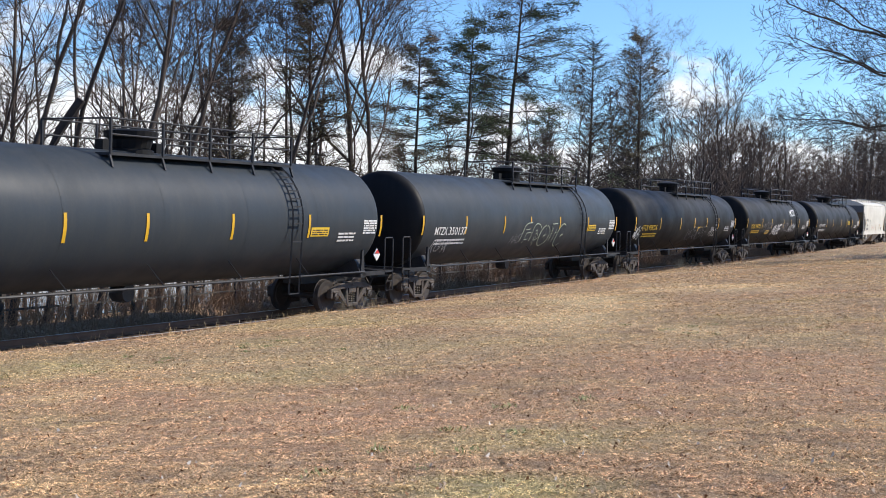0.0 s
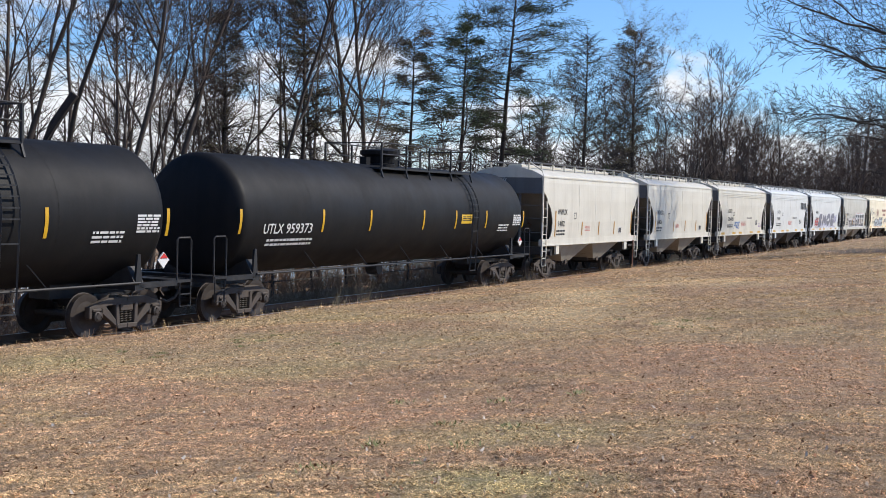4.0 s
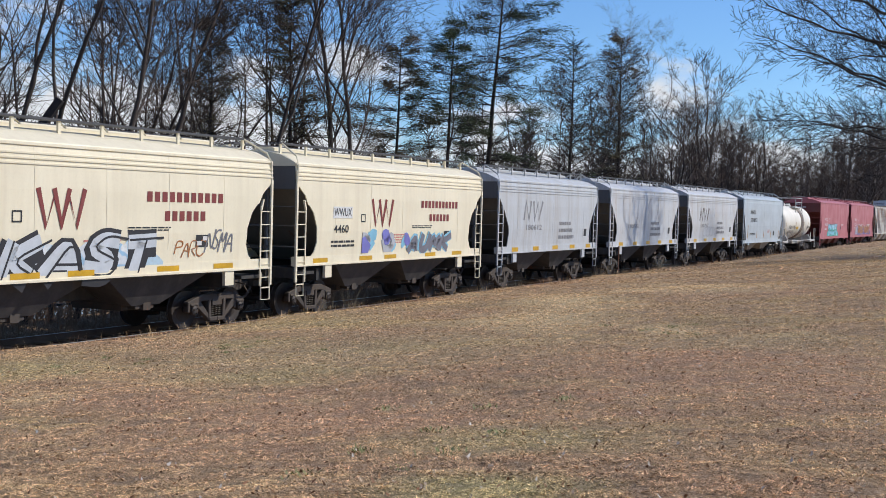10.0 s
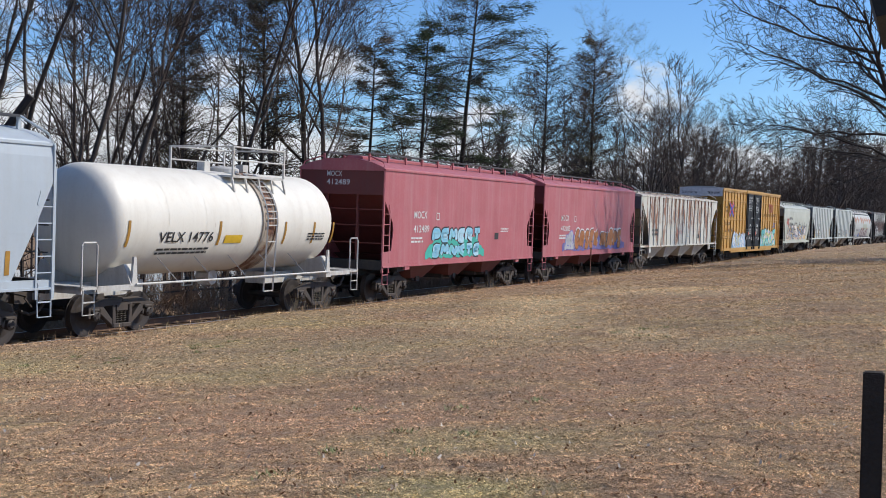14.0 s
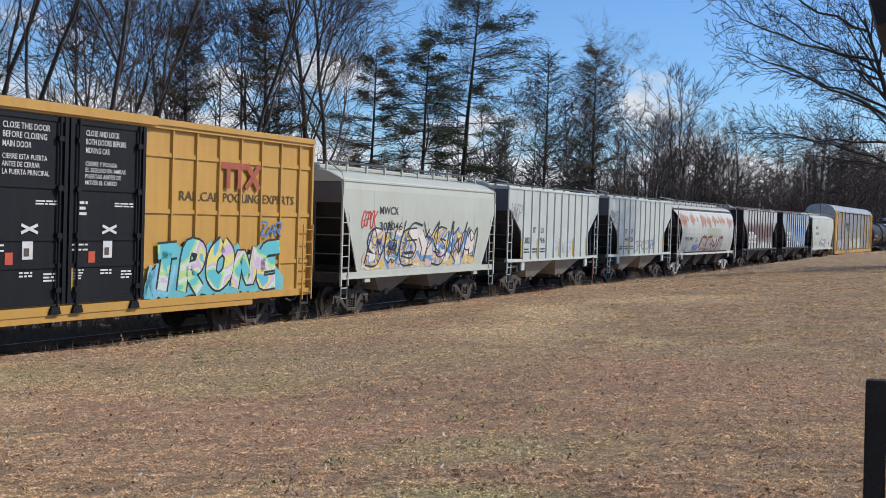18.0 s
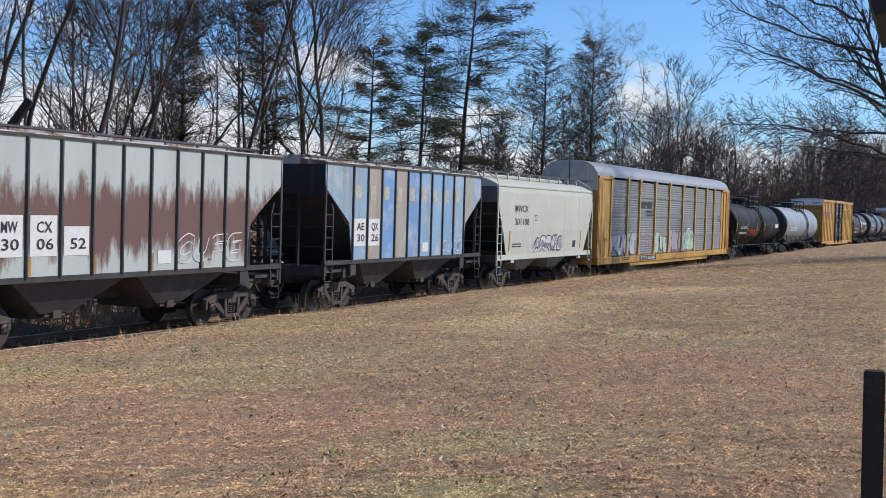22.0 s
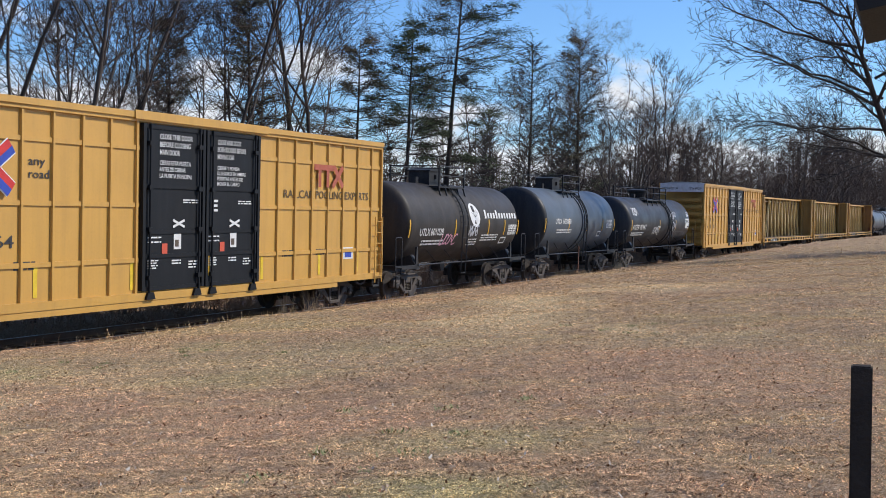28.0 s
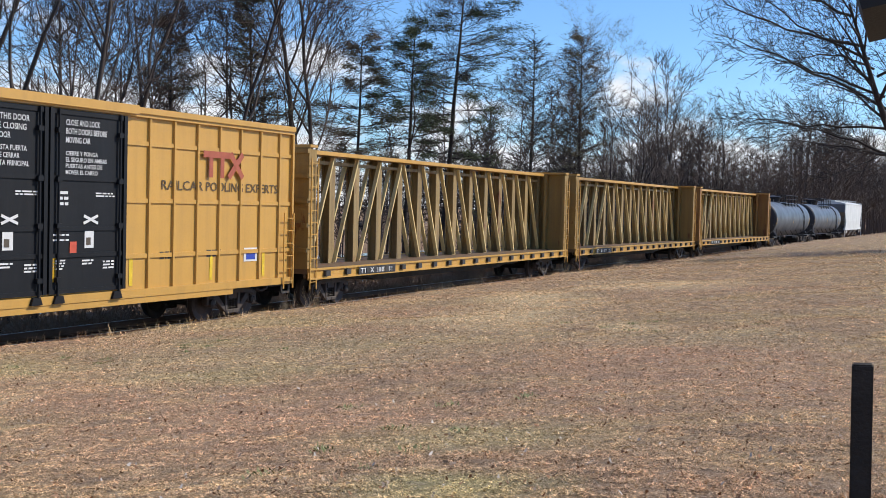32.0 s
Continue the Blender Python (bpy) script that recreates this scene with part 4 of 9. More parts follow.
    box(bm, 0.2, 0.5, -0.15, 0.15, zc - rad - 0.35, zc - rad + 0.1)
    part("bottom_valve", bm, gear, root)
    for ex in (-1, 1):
        truck(root, ex * (length / 2 - truck_in))
    couplers(root, length, over + 0.28)
    half = lambda z: math.sqrt(max(0.02, rad ** 2 - (z - zc) ** 2))
    s = Side(root, length, half, 0.012)
    for a in (strip or ()):
        s.stripe(a, zc - 0.45, zc + 0.15, width=0.09)
    return root, s


# ---- other cars ----
def boxcar(label, L, R, number, rnd, shift=0.0):
    length = R - L
    root = car_root("boxcar", label, "boxcar")
    half = lambda z: 1.52
    h = length / 2
    # body behind the posts, door recess open on both sides
    bm = bmesh.new()
    box(bm, -h, h, -1.44, 1.44, 0.98, 4.98)
    part("body", bm, YELLOW_CAR, root)
    for sgn in (-1, 1):
        y = sorted((sgn * 1.445, sgn * 1.52))
        for x0, x1, ya, yb, z0, z1 in ((-h, h, *y, 4.86, 5.05), (-h, h, *y, 0.84, 1.02), (-h + 2.75, h - 2.75, *sorted((sgn * 1.40, sgn * 1.50)), 0.70, 0.838),
                                       (-h, -h + 0.08, *sorted((sgn * 1.43, sgn * 1.525)), 1.02, 4.86), (h - 0.08, h, *sorted((sgn * 1.43, sgn * 1.525)), 1.02, 4.86)):
            bm = bmesh.new()
            box(bm, x0, x1, ya, yb, z0, z1)
            part("side_rail", bm, YELLOW_CAR, root)
    bm = bmesh.new()
    prism(bm, [(-0.045, 0.0), (-0.03, 0.06), (0.03, 0.06), (0.045, 0.0)], 1.02, 4.86)
    me = bpy.data.meshes.new("side_post")
    for v in bm.verts:
        v.co = Vector((v.co.x, -v.co.z, v.co.y))
    fixed(bm).to_mesh(me)
    bm.free()
    me.materials.append(YELLOW_CAR)
    d0, d1 = -h + 7.10, -h + 11.95
    posts = [-h + 0.84 + 0.88 * k for k in range(8)] + [h - 0.66 - 0.90 * k for k in range(7)]
    for sgn in (-1, 1):
        for x in posts:
            part("side_post", me, None, root, at=pose(x, sgn * 1.44, 0, 0, 0, 0 if sgn < 0 else 180))
        for z in (1.76, 3.0, 4.28):
            for x0, x1 in ((-h, d0), (d1, h)):
                bm = bmesh.new()
                box(bm, x0, x1, *sorted((sgn * 1.43, sgn * 1.475)), z - 0.05, z + 0.05)
                part("side_bead", bm, YELLOW_CAR, root)
    bm = bmesh.new()
    loft(bm, [(-1.515, 4.99), (-1.515, 5.05), (-0.8, 5.13), (0, 5.17), (0.8, 5.13), (1.515, 5.05), (1.515, 4.99)], [-h, 0, h])
    for k in range(14):
        x = -h + 0.7 + k * (length - 1.4) / 13
        box(bm, x - 0.05, x + 0.05, -0.75, 0.75, 5.09, 5.178)
    part("roof", bm, GALV, root, "pale galvanized ribbed roof")
    for sgn in (-1, 1):
        for x0, x1, d in ((-h, d0 - 0.3, 0.0), (d0 - 0.3, d1 + 0.3, 0.03), (d1 + 0.3, h, 0.0)):
            bm = bmesh.new()
            box(bm, x0, x1, *sorted((sgn * 1.522, sgn * (1.56 + d))), 4.94 - d, 5.075 + d)
            part("eave_rail", bm, YELLOW_CAR, root)
    # doors
    for sgn in (-1, 1):
        for x0, x1 in ((d0 + 0.03, (d0 + d1) / 2 - 0.02), ((d0 + d1) / 2 + 0.02, d1 - 0.03)):
            bm = bmesh.new()
            box(bm, x0, x1, *sorted((sgn * 1.42, sgn * 1.505)), 1.06, 4.84)
            door = part("door", bm, DOOR_BLACK, root, "black plug door with lettering")
            for x in (x0 + 0.06, x1 - 0.06):
                bm = bmesh.new()
                box(bm, x - 0.05, x + 0.05, *sorted((sgn * 1.506, sgn * 1.55)), 1.06, 4.84)
                part("door_stile", bm, DOOR_BLACK, door)
            for z in (1.10, 1.84, 2.39, 3.43, 4.78):
                bm = bmesh.new()
                box(bm, x0 + 0.112, x1 - 0.112, *sorted((sgn * 1.506, sgn * 1.53)), z - 0.045, z + 0.045)
                part("door_bar", bm, DOOR_BLACK, door)
            for x in (x0 + 0.25, x1 - 0.25):
                bm = bmesh.new()
                tube(bm, [(x, sgn * 1.56, 1.0), (x, sgn * 1.56, 4.84)], 0.028, 6)
                for z in (1.35, 2.45, 3.4, 4.4):
                    box(bm, x - 0.07, x + 0.07, *sorted((sgn * 1.51, sgn * 1.60)), z - 0.05, z + 0.05)
                part("lock_rod", bm, DOOR_BLACK, door)
            for x in (x0 + 0.3, x1 - 0.3):
                bm = bmesh.new()
                prism(bm, [(x - 0.16, 0.86), (x + 0.16, 0.86), (x + 0.10, 1.02), (x - 0.10, 1.02)], *sorted((sgn * 1.50, sgn * 1.58)))
                part("door_roller", fixed(bm), DOOR_BLACK, door)
    # ends
    for ex in (-1, 1):
        bm = bmesh.new()
        box(bm, *sorted((ex * h, ex * (h - 0.05))), -1.43, 1.43, 0.98, 4.98)
        end_wall = part("end_wall", bm, YELLOW_END, root)
        for k in range(7):
            z = 1.22 + 0.46 * k
            bm = bmesh.new()
            outline = [(-1.36, z), (-1.30, z - 0.11), (1.30, z - 0.11), (1.36, z), (1.30, z + 0.11), (-1.30, z + 0.11)]
            prism(bm, outline, *sorted((ex * (h + 0.001), ex * (h + 0.07))), axis="x")
            part("end_rib", fixed(bm), YELLOW_END, end_wall)
        bm = bmesh.new()
        box(bm, *sorted((ex * (h + 0.005), ex * (h + 0.055))), -1.46, 1.46, 4.50, 5.06)
        part("end_panel", bm, PALE_PANEL, root, "pale panel across the top of the end")
        if ex < 0:
            for text, y0, w in (("EXCESS HEIGHT CAR", 1.30, 1.05), (number, -0.45, 0.85)):
                co, fs, tw = glyphs(text)
                m2 = bpy.data.meshes.new("lettering")
                m2.from_pydata([(-h - 0.065, y0 - x * w / tw, 4.66 + y * 0.15) for x, y in co], [], fs)
                part("lettering", m2, BLACK_INK, root)
        for sy in (-1, 1):
            ladder("ladder", root, (ex * (h - 0.04), sy * 1.56, 0.72), (ex * (h - 0.04), sy * 1.56, 2.75), 0.46, (-ex, 0, 0), 6, YELLOW_CAR)
            ladder("end_ladder", root, (ex * (h + 0.10), sy * 1.42, 1.0), (ex * (h + 0.10), sy * 1.42, 2.6), 0.44, (0, -sy, 0), 5, YELLOW_CAR)
            bm = bmesh.new()
            box(bm, *sorted((ex * (h - 0.03), ex * (h - 0.40))), *sorted((sy * 1.40, sy * 1.46)), 0.58, 0.64)
            bar(bm, (ex * (h - 0.04), sy * 1.43, 0.6), (ex * (h - 0.04), sy * 1.43, 0.98), 0.04)
            bar(bm, (ex * (h - 0.40), sy * 1.43, 0.6), (ex * (h - 0.40), sy * 1.43, 0.98), 0.04)
            part("sill_step", bm, UNDER, root)
    bm = bmesh.new()
    box(bm, -h - 0.3, h + 0.3, -0.30, 0.30, 0.72, 0.98)
    box(bm, -h + 0.1, h - 0.1, -1.40, 1.40, 0.90, 0.985)
    for k in range(9):
        x = -h + 3.2 + k * (length - 6.4) / 8
        box(bm, x - 0.06, x + 0.06, -1.36, 1.36, 0.74, 0.92)
    part("center_sill", bm, UNDER, root)
    for ex in (-1, 1):
        truck(root, ex * (h - 2.15))
    couplers(root, length, 0.85)
    s = Side(root, length, half, 0.0)
    s.half = lambda z: 1.445
    ds = Side(root, length, lambda z: 1.512, 0.0)
    s.lift = ds.lift = 0.006
    top = lambda side, lines, a, z, hgt, gap, w: [side.text(tx, a, z - i * gap, hgt, WHITE_INK, w * (len(tx) / max(len(q) for q in lines)), "white stencilled door instructions") for i, tx in enumerate(lines)]
    top(ds, ["CLOSE THIS DOOR", "BEFORE CLOSING", "MAIN DOOR"], 7.75, 4.52, 0.12, 0.18, 1.25)
    top(ds, ["CIERRE ESTA PUERTA", "ANTES DE CERRAR", "LA PUERTA PRINCIPAL"], 7.75, 3.93, 0.10, 0.15, 1.25)
    top(ds, ["CLOSE AND LOCK", "BOTH DOORS BEFORE", "MOVING CAR"], 10.02, 4.52, 0.12, 0.18, 1.25)
    top(ds, ["CIERRE Y PONGA", "EL SEGURO EN AMBAS", "PUERTAS ANTES DE", "MOVER EL CARRO"], 10.02, 3.90, 0.09, 0.13, 1.25)
    for a in (8.30, 10.60):
        for k in range(2):      # small crossed sign above the notices
            ds.stroke([(a - 0.02, 2.50 + 0.16 * k), (a + 0.42, 2.66 - 0.16 * k)], 0.06, WHITE_INK, "emblem", "", 0.010 + 0.003 * k)
        ds.panel("notice", a + 0.02, a + 0.30, 1.98, 2.34, WHITE_INK, "white notice on the door")
        ds.panel("notice", a + 0.06, a + 0.20, 2.04, 2.20, FADED_BLACK, "", 0.012)
        ds.panel("notice", a - 0.42, a - 0.22, 1.88, 2.12, RED_PATCH, "red notice on the door")
        ds.bars(a - 0.95, a - 0.45, 2.35, 3, 0.035, WHITE_INK, rnd, "small white door notices", 3.0)
        ds.bars(a - 0.95, a - 0.55, 1.72, 4, 0.03, WHITE_INK, rnd)
        ds.bars(a - 0.05, a + 0.30, 1.70, 2, 0.035, WHITE_INK, rnd)
        ds.bars(a + 0.60, a + 0.95, 1.66, 3, 0.035, WHITE_INK, rnd)
        ds.bars(a + 0.35, a + 0.95, 3.12, 2, 0.03, WHITE_INK, rnd)
    ds.stripe(9.72, 1.30, 1.80)
    ds.bars(9.85, 10.12, 3.1, 3, 0.06, WHITE_INK, rnd)
    # crossed arrows sign and slogan
    s.text("next", 0.97 + shift, 3.76, 0.17, BLACK_INK, 0.62)
    s.text("load", 0.97 + shift, 3.50, 0.17, BLACK_INK, 0.62)
    s.text("any", 3.67 + shift, 3.76, 0.17, BLACK_INK, 0.48)
    s.text("road", 3.67 + shift, 3.50, 0.17, BLACK_INK, 0.60)
    for k, (p, q, mat) in enumerate((((2.06, 3.19), (3.22, 4.05), BLUE_SIGN), ((1.96, 3.31), (3.12, 4.17), RED_SIGN), ((2.06, 4.17), (3.22, 3.31), RED_SIGN), ((1.96, 4.05), (3.12, 3.19), BLUE_SIGN))):
        s.stroke([(p[0] + shift, p[1]), (q[0] + shift, q[1])], 0.215, WHITE_INK, "emblem", "", 0.062)
        s.stroke([(p[0] + shift, p[1]), (q[0] + shift, q[1])], 0.165, mat, "emblem", "crossed arrow emblem in blue and red" if k == 0 else "", 0.066 + 0.003 * k)
    s.stroke([(2.44 + shift, 3.86), (2.60 + shift, 3.80), (2.66 + shift, 3.68), (2.60 + shift, 3.54), (2.42 + shift, 3.48)], 0.10, BLUE_SIGN, "emblem", "", 0.081)
    mark, num = number.split(" ")
    rows = (((mark[:2], 1.80, 0.46), (mark[2:], 2.54, 0.50)), ((num[0], 1.24, 0.17), (num[1:3], 1.80, 0.46), (num[3:5], 2.54, 0.48), (num[5], 3.32, 0.17))) if shift else \
           (((mark[:2], 0.96, 0.52), (mark[2:], 1.92, 0.58)), ((num[:2], 0.98, 0.52), (num[2:4], 1.88, 0.52), (num[4:], 2.78, 0.52)))
    for z, row in zip((2.58, 2.12), rows):
        for word, a, w in row:
            s.text(word, a, z, 0.24, BLACK_INK, w)
    for a in (1.2, 2.3, 3.3, 13.2, 15.0):
        s.bars(a, a + 0.6, 1.80, 3, 0.035, BLACK_INK, rnd)
    for a in (1.0, 3.9, 6.9, 12.2, 15.2, 17.5):
        s.stripe(a, 1.10, 1.75, YELLOW_PATCH, 0.12)
    # the pool's red mark and its line of words, as plain shapes
    for x0, x1, z0, z1 in ((14.74, 15.85, 4.08, 4.24), (14.98, 15.14, 3.60, 4.08), (15.44, 15.60, 3.60, 4.08)):
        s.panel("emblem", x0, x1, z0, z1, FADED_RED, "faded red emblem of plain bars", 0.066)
    for k, (p, q) in enumerate((((15.80, 3.62), (16.40, 4.22)), ((15.85, 4.22), (16.40, 3.62)))):
        s.stroke([p, q], 0.16, FADED_RED, "emblem", "", 0.067 + 0.003 * k)
    for word, a, w in (("RAILCAR", 13.20, 1.62), ("POOLING", 14.92, 1.58), ("EXPERTS", 16.62, 1.50)):
        s.text(word, a, 3.27, 0.22, SLOGAN, w, "dark slogan on the side")
    s.panel("notice", 16.6, 17.2, 1.50, 1.85, WHITE_INK, "white inspection panel")
    s.panel("notice", 16.7, 17.1, 1.55, 1.80, BLUE_SIGN, "", 0.012)
    return root, s


def auto_rack(label, L, R, rnd):
    length = R - L
    h = length / 2
    root = car_root("auto_rack", label, "auto rack")
    bm = bmesh.new()
    box(bm, -h, h, -1.40, 1.40, 0.62, 0.86)
    for sgn in (-1, 1):
        box(bm, -h, h, *sorted((sgn * 1.38, sgn * 1.50)), 0.62, 0.95)
        box(bm, -h + 5.5, h - 5.5, *sorted((sgn * 1.34, sgn * 1.44)), 0.42, 0.66)
    part("flat_car_deck", bm, YELLOW_RUST, root, "rust-stained yellow flat car deck")
    bays = [-h + a for a in (2.02, 4.74, 6.85, 9.75, 12.66, 15.57, 18.48, 21.25, 23.36, 26.05)]
    for sgn in (-1, 1):
        for i in range(9):
            x0, x1 = bays[i] + 0.09, bays[i + 1] - 0.09
            bm = bmesh.new()
            z = 0.98
            prof = []
            while z < 4.82:
                prof += [(0.0, z), (0.010, z + 0.028), (0.010, z + 0.070), (0.0, z + 0.098)]
                z += 0.128
            prof = [(1.40 + d, zz) for d, zz in prof]
            a = [bm.verts.new((x0, sgn * y, zz)) for y, zz in prof]
            b = [bm.verts.new((x1, sgn * y, zz)) for y, zz in prof]
            for k in range(len(a) - 1):
                bm.faces.new((a[k], a[k + 1], b[k + 1], b[k]))
            for f in list(bm.faces):
                f.normal_update()
            bmesh.ops.recalc_face_normals(bm, faces=bm.faces)
            part("side_panel", bm, GALV_PANEL, root)
            for za, zb in ((1.92, 2.06), (2.98, 3.12), (3.98, 4.12)):
                bm = bmesh.new()
                box(bm, x0, x1, *sorted((sgn * 1.40, sgn * 1.432)), za, zb)
                part("panel_strip", bm, GALV_PANEL, root)
        for i, x in enumerate(bays):
            bm = bmesh.new()
            prism(bm, [(x - 0.075, 0.95), (x + 0.075, 0.95), (x + 0.075, 4.86), (x - 0.075, 4.86)], *sorted((sgn * 1.38, sgn * 1.50)))
            prism(bm, [(x - 0.22, 0.88), (x + 0.22, 0.88), (x + 0.075, 1.5), (x - 0.075, 1.5)], *sorted((sgn * 1.40, sgn * 1.495)))
            box(bm, x - 0.16, x + 0.16, *sorted((sgn * 1.40, sgn * 1.53)), 4.80, 4.94)
            part("side_post", fixed(bm), YELLOW_CAR, root)
        for ex in (-1, 1):
            bm = bmesh.new()
            box(bm, *sorted((ex * (h - 0.72), ex * (h - 1.93))), *sorted((sgn * 1.36, sgn * 1.44)), 0.95, 4.84)
            box(bm, *sorted((ex * h, ex * (h - 0.70))), *sorted((sgn * 1.36, sgn * 1.50)), 0.72, 4.86)
            box(bm, *sorted((ex * h, ex * (h - 1.95))), *sorted((sgn * 1.36, sgn * 1.53)), 4.78, 4.90)
            part("corner_panel", bm, YELLOW_CAR, root, "yellow steel corner panel")
            ladder("ladder", root, (ex * (h - 0.04), sgn * 1.54, 0.6), (ex * (h - 0.04), sgn * 1.54, 4.7), 0.40, (-ex, 0, 0), 13, YELLOW_CAR)
            bm = bmesh.new()
            tube(bm, [(ex * (h - 0.9), sgn * 1.46, 1.0), (ex * (h - 0.9), sgn * 1.56, 1.1), (ex * (h - 0.9), sgn * 1.56, 1.8), (ex * (h - 0.9), sgn * 1.46, 1.9)], 0.02, 5)
            part("grab_iron", bm, YELLOW_CAR, root)
    # arched ribbed roof
    bm = bmesh.new()
    n = 120
    loops = []
    for k in range(n + 1):
        x = -h + length * k / n
        up = 0.009 if k % 2 else 0.0
        loops.append([bm.verts.new((x, y, z + up)) for y, z in ((-1.44, 4.90), (-1.40, 5.06), (-1.22, 5.32), (-0.92, 5.52), (-0.45, 5.62), (0, 5.65), (0.45, 5.62), (0.92, 5.52), (1.22, 5.32), (1.40, 5.06), (1.44, 4.90))])
    for a, b in zip(loops, loops[1:]):
        for i in range(10):
            bm.faces.new((a[i], a[i + 1], b[i + 1], b[i]))
    part("roof", fixed(bm), GALV_LIGHT, root, "ribbed galvanized arched roof")
    for ex in (-1, 1):
        bm = bmesh.new()
        arch = [(-1.44, 4.20), (1.44, 4.20), (1.44, 4.90), (1.40, 5.06), (1.22, 5.32), (0.92, 5.52), (0.45, 5.62), (-0.45, 5.62), (-0.92, 5.52), (-1.22, 5.32), (-1.40, 5.06), (-1.44, 4.90)]
        prism(bm, arch, *sorted((ex * (h - 0.03), ex * (h + 0.03))), axis="x")
        box(bm, *sorted((ex * (h + 0.03), ex * (h + 0.06))), -0.9, -0.72, 4.30, 5.35)
        box(bm, *sorted((ex * (h + 0.03), ex * (h + 0.06))), 0.72, 0.9, 4.30, 5.35)
        part("end_gable", fixed(bm), GALV, root)
        bm = bmesh.new()
        box(bm, *sorted((ex * (h - 0.10), ex * (h + 0.02))), -1.40, -0.02, 0.90, 4.20)
        box(bm, *sorted((ex * (h - 0.10), ex * (h + 0.02))), 0.02, 1.40, 0.90, 4.20)
        for z in (1.5, 2.4, 3.3):
            box(bm, *sorted((ex * (h + 0.02), ex * (h + 0.06))), -1.36, 1.36, z, z + 0.1)
        part("end_door", bm, YELLOW_END, root, "yellow folding end doors")
        bm = bmesh.new()
        box(bm, *sorted((ex * (h + 0.01), ex * (h + 0.035))), -0.025, 0.025, 4.20, 5.60)
        part("door_gap", bm, BLACK_INK, root)
        for y0 in (1.25, -0.20):
            if ex < 0:
                co, fs, tw = glyphs("EXCESS HEIGHT CAR")
                m2 = bpy.data.meshes.new("lettering")
                m2.from_pydata([(-h - 0.066, y0 - x * 1.0 / tw, 4.55 + y * 0.12) for x, y in co], [], fs)
                part("lettering", m2, BLACK_INK, root)
    bm = bmesh.new()
    box(bm, -h - 0.5, h + 0.5, -0.3, 0.3, 0.55, 0.80)
    part("center_sill", bm, UNDER, root)
    for ex in (-1, 1):
        truck(root, ex * (h - 3.7))
    couplers(root, length, 0.62)
    s = Side(root, length, lambda z: 1.432, 0.008)
    sill = Side(root, length, lambda z: 1.505, 0.006)
    sill.panel("number_board", 7.0, 10.1, 0.66, 0.92, BLACK_INK, "black number board on the sill")
    sill.text("TTGX 853458", 7.15, 0.71, 0.16, WHITE_INK, 2.7)
    sill.bars(4.0, 5.2, 0.85, 2, 0.05, BLACK_INK, rnd)
    # railway's emblem in plain bars
    for k in range(4):
        s.panel("emblem_bar", 7.02, 8.25 - 0.1 * k, 3.72 - 0.09 * k, 3.77 - 0.09 * k, BLACK_INK, "black emblem of plain bars")
    for x0, x1, z0, z1 in ((8.32, 8.72, 3.45, 3.80), (8.84, 9.24, 3.45, 3.80), (8.20, 9.35, 3.22, 3.33), (8.20, 9.62, 3.02, 3.13)):
        s.panel("emblem_bar", x0, x1, z0, z1, BLACK_INK)
    s.bars(24.6, 25.2, 3.1, 4, 0.05, BLACK_INK, rnd)
    return root, s


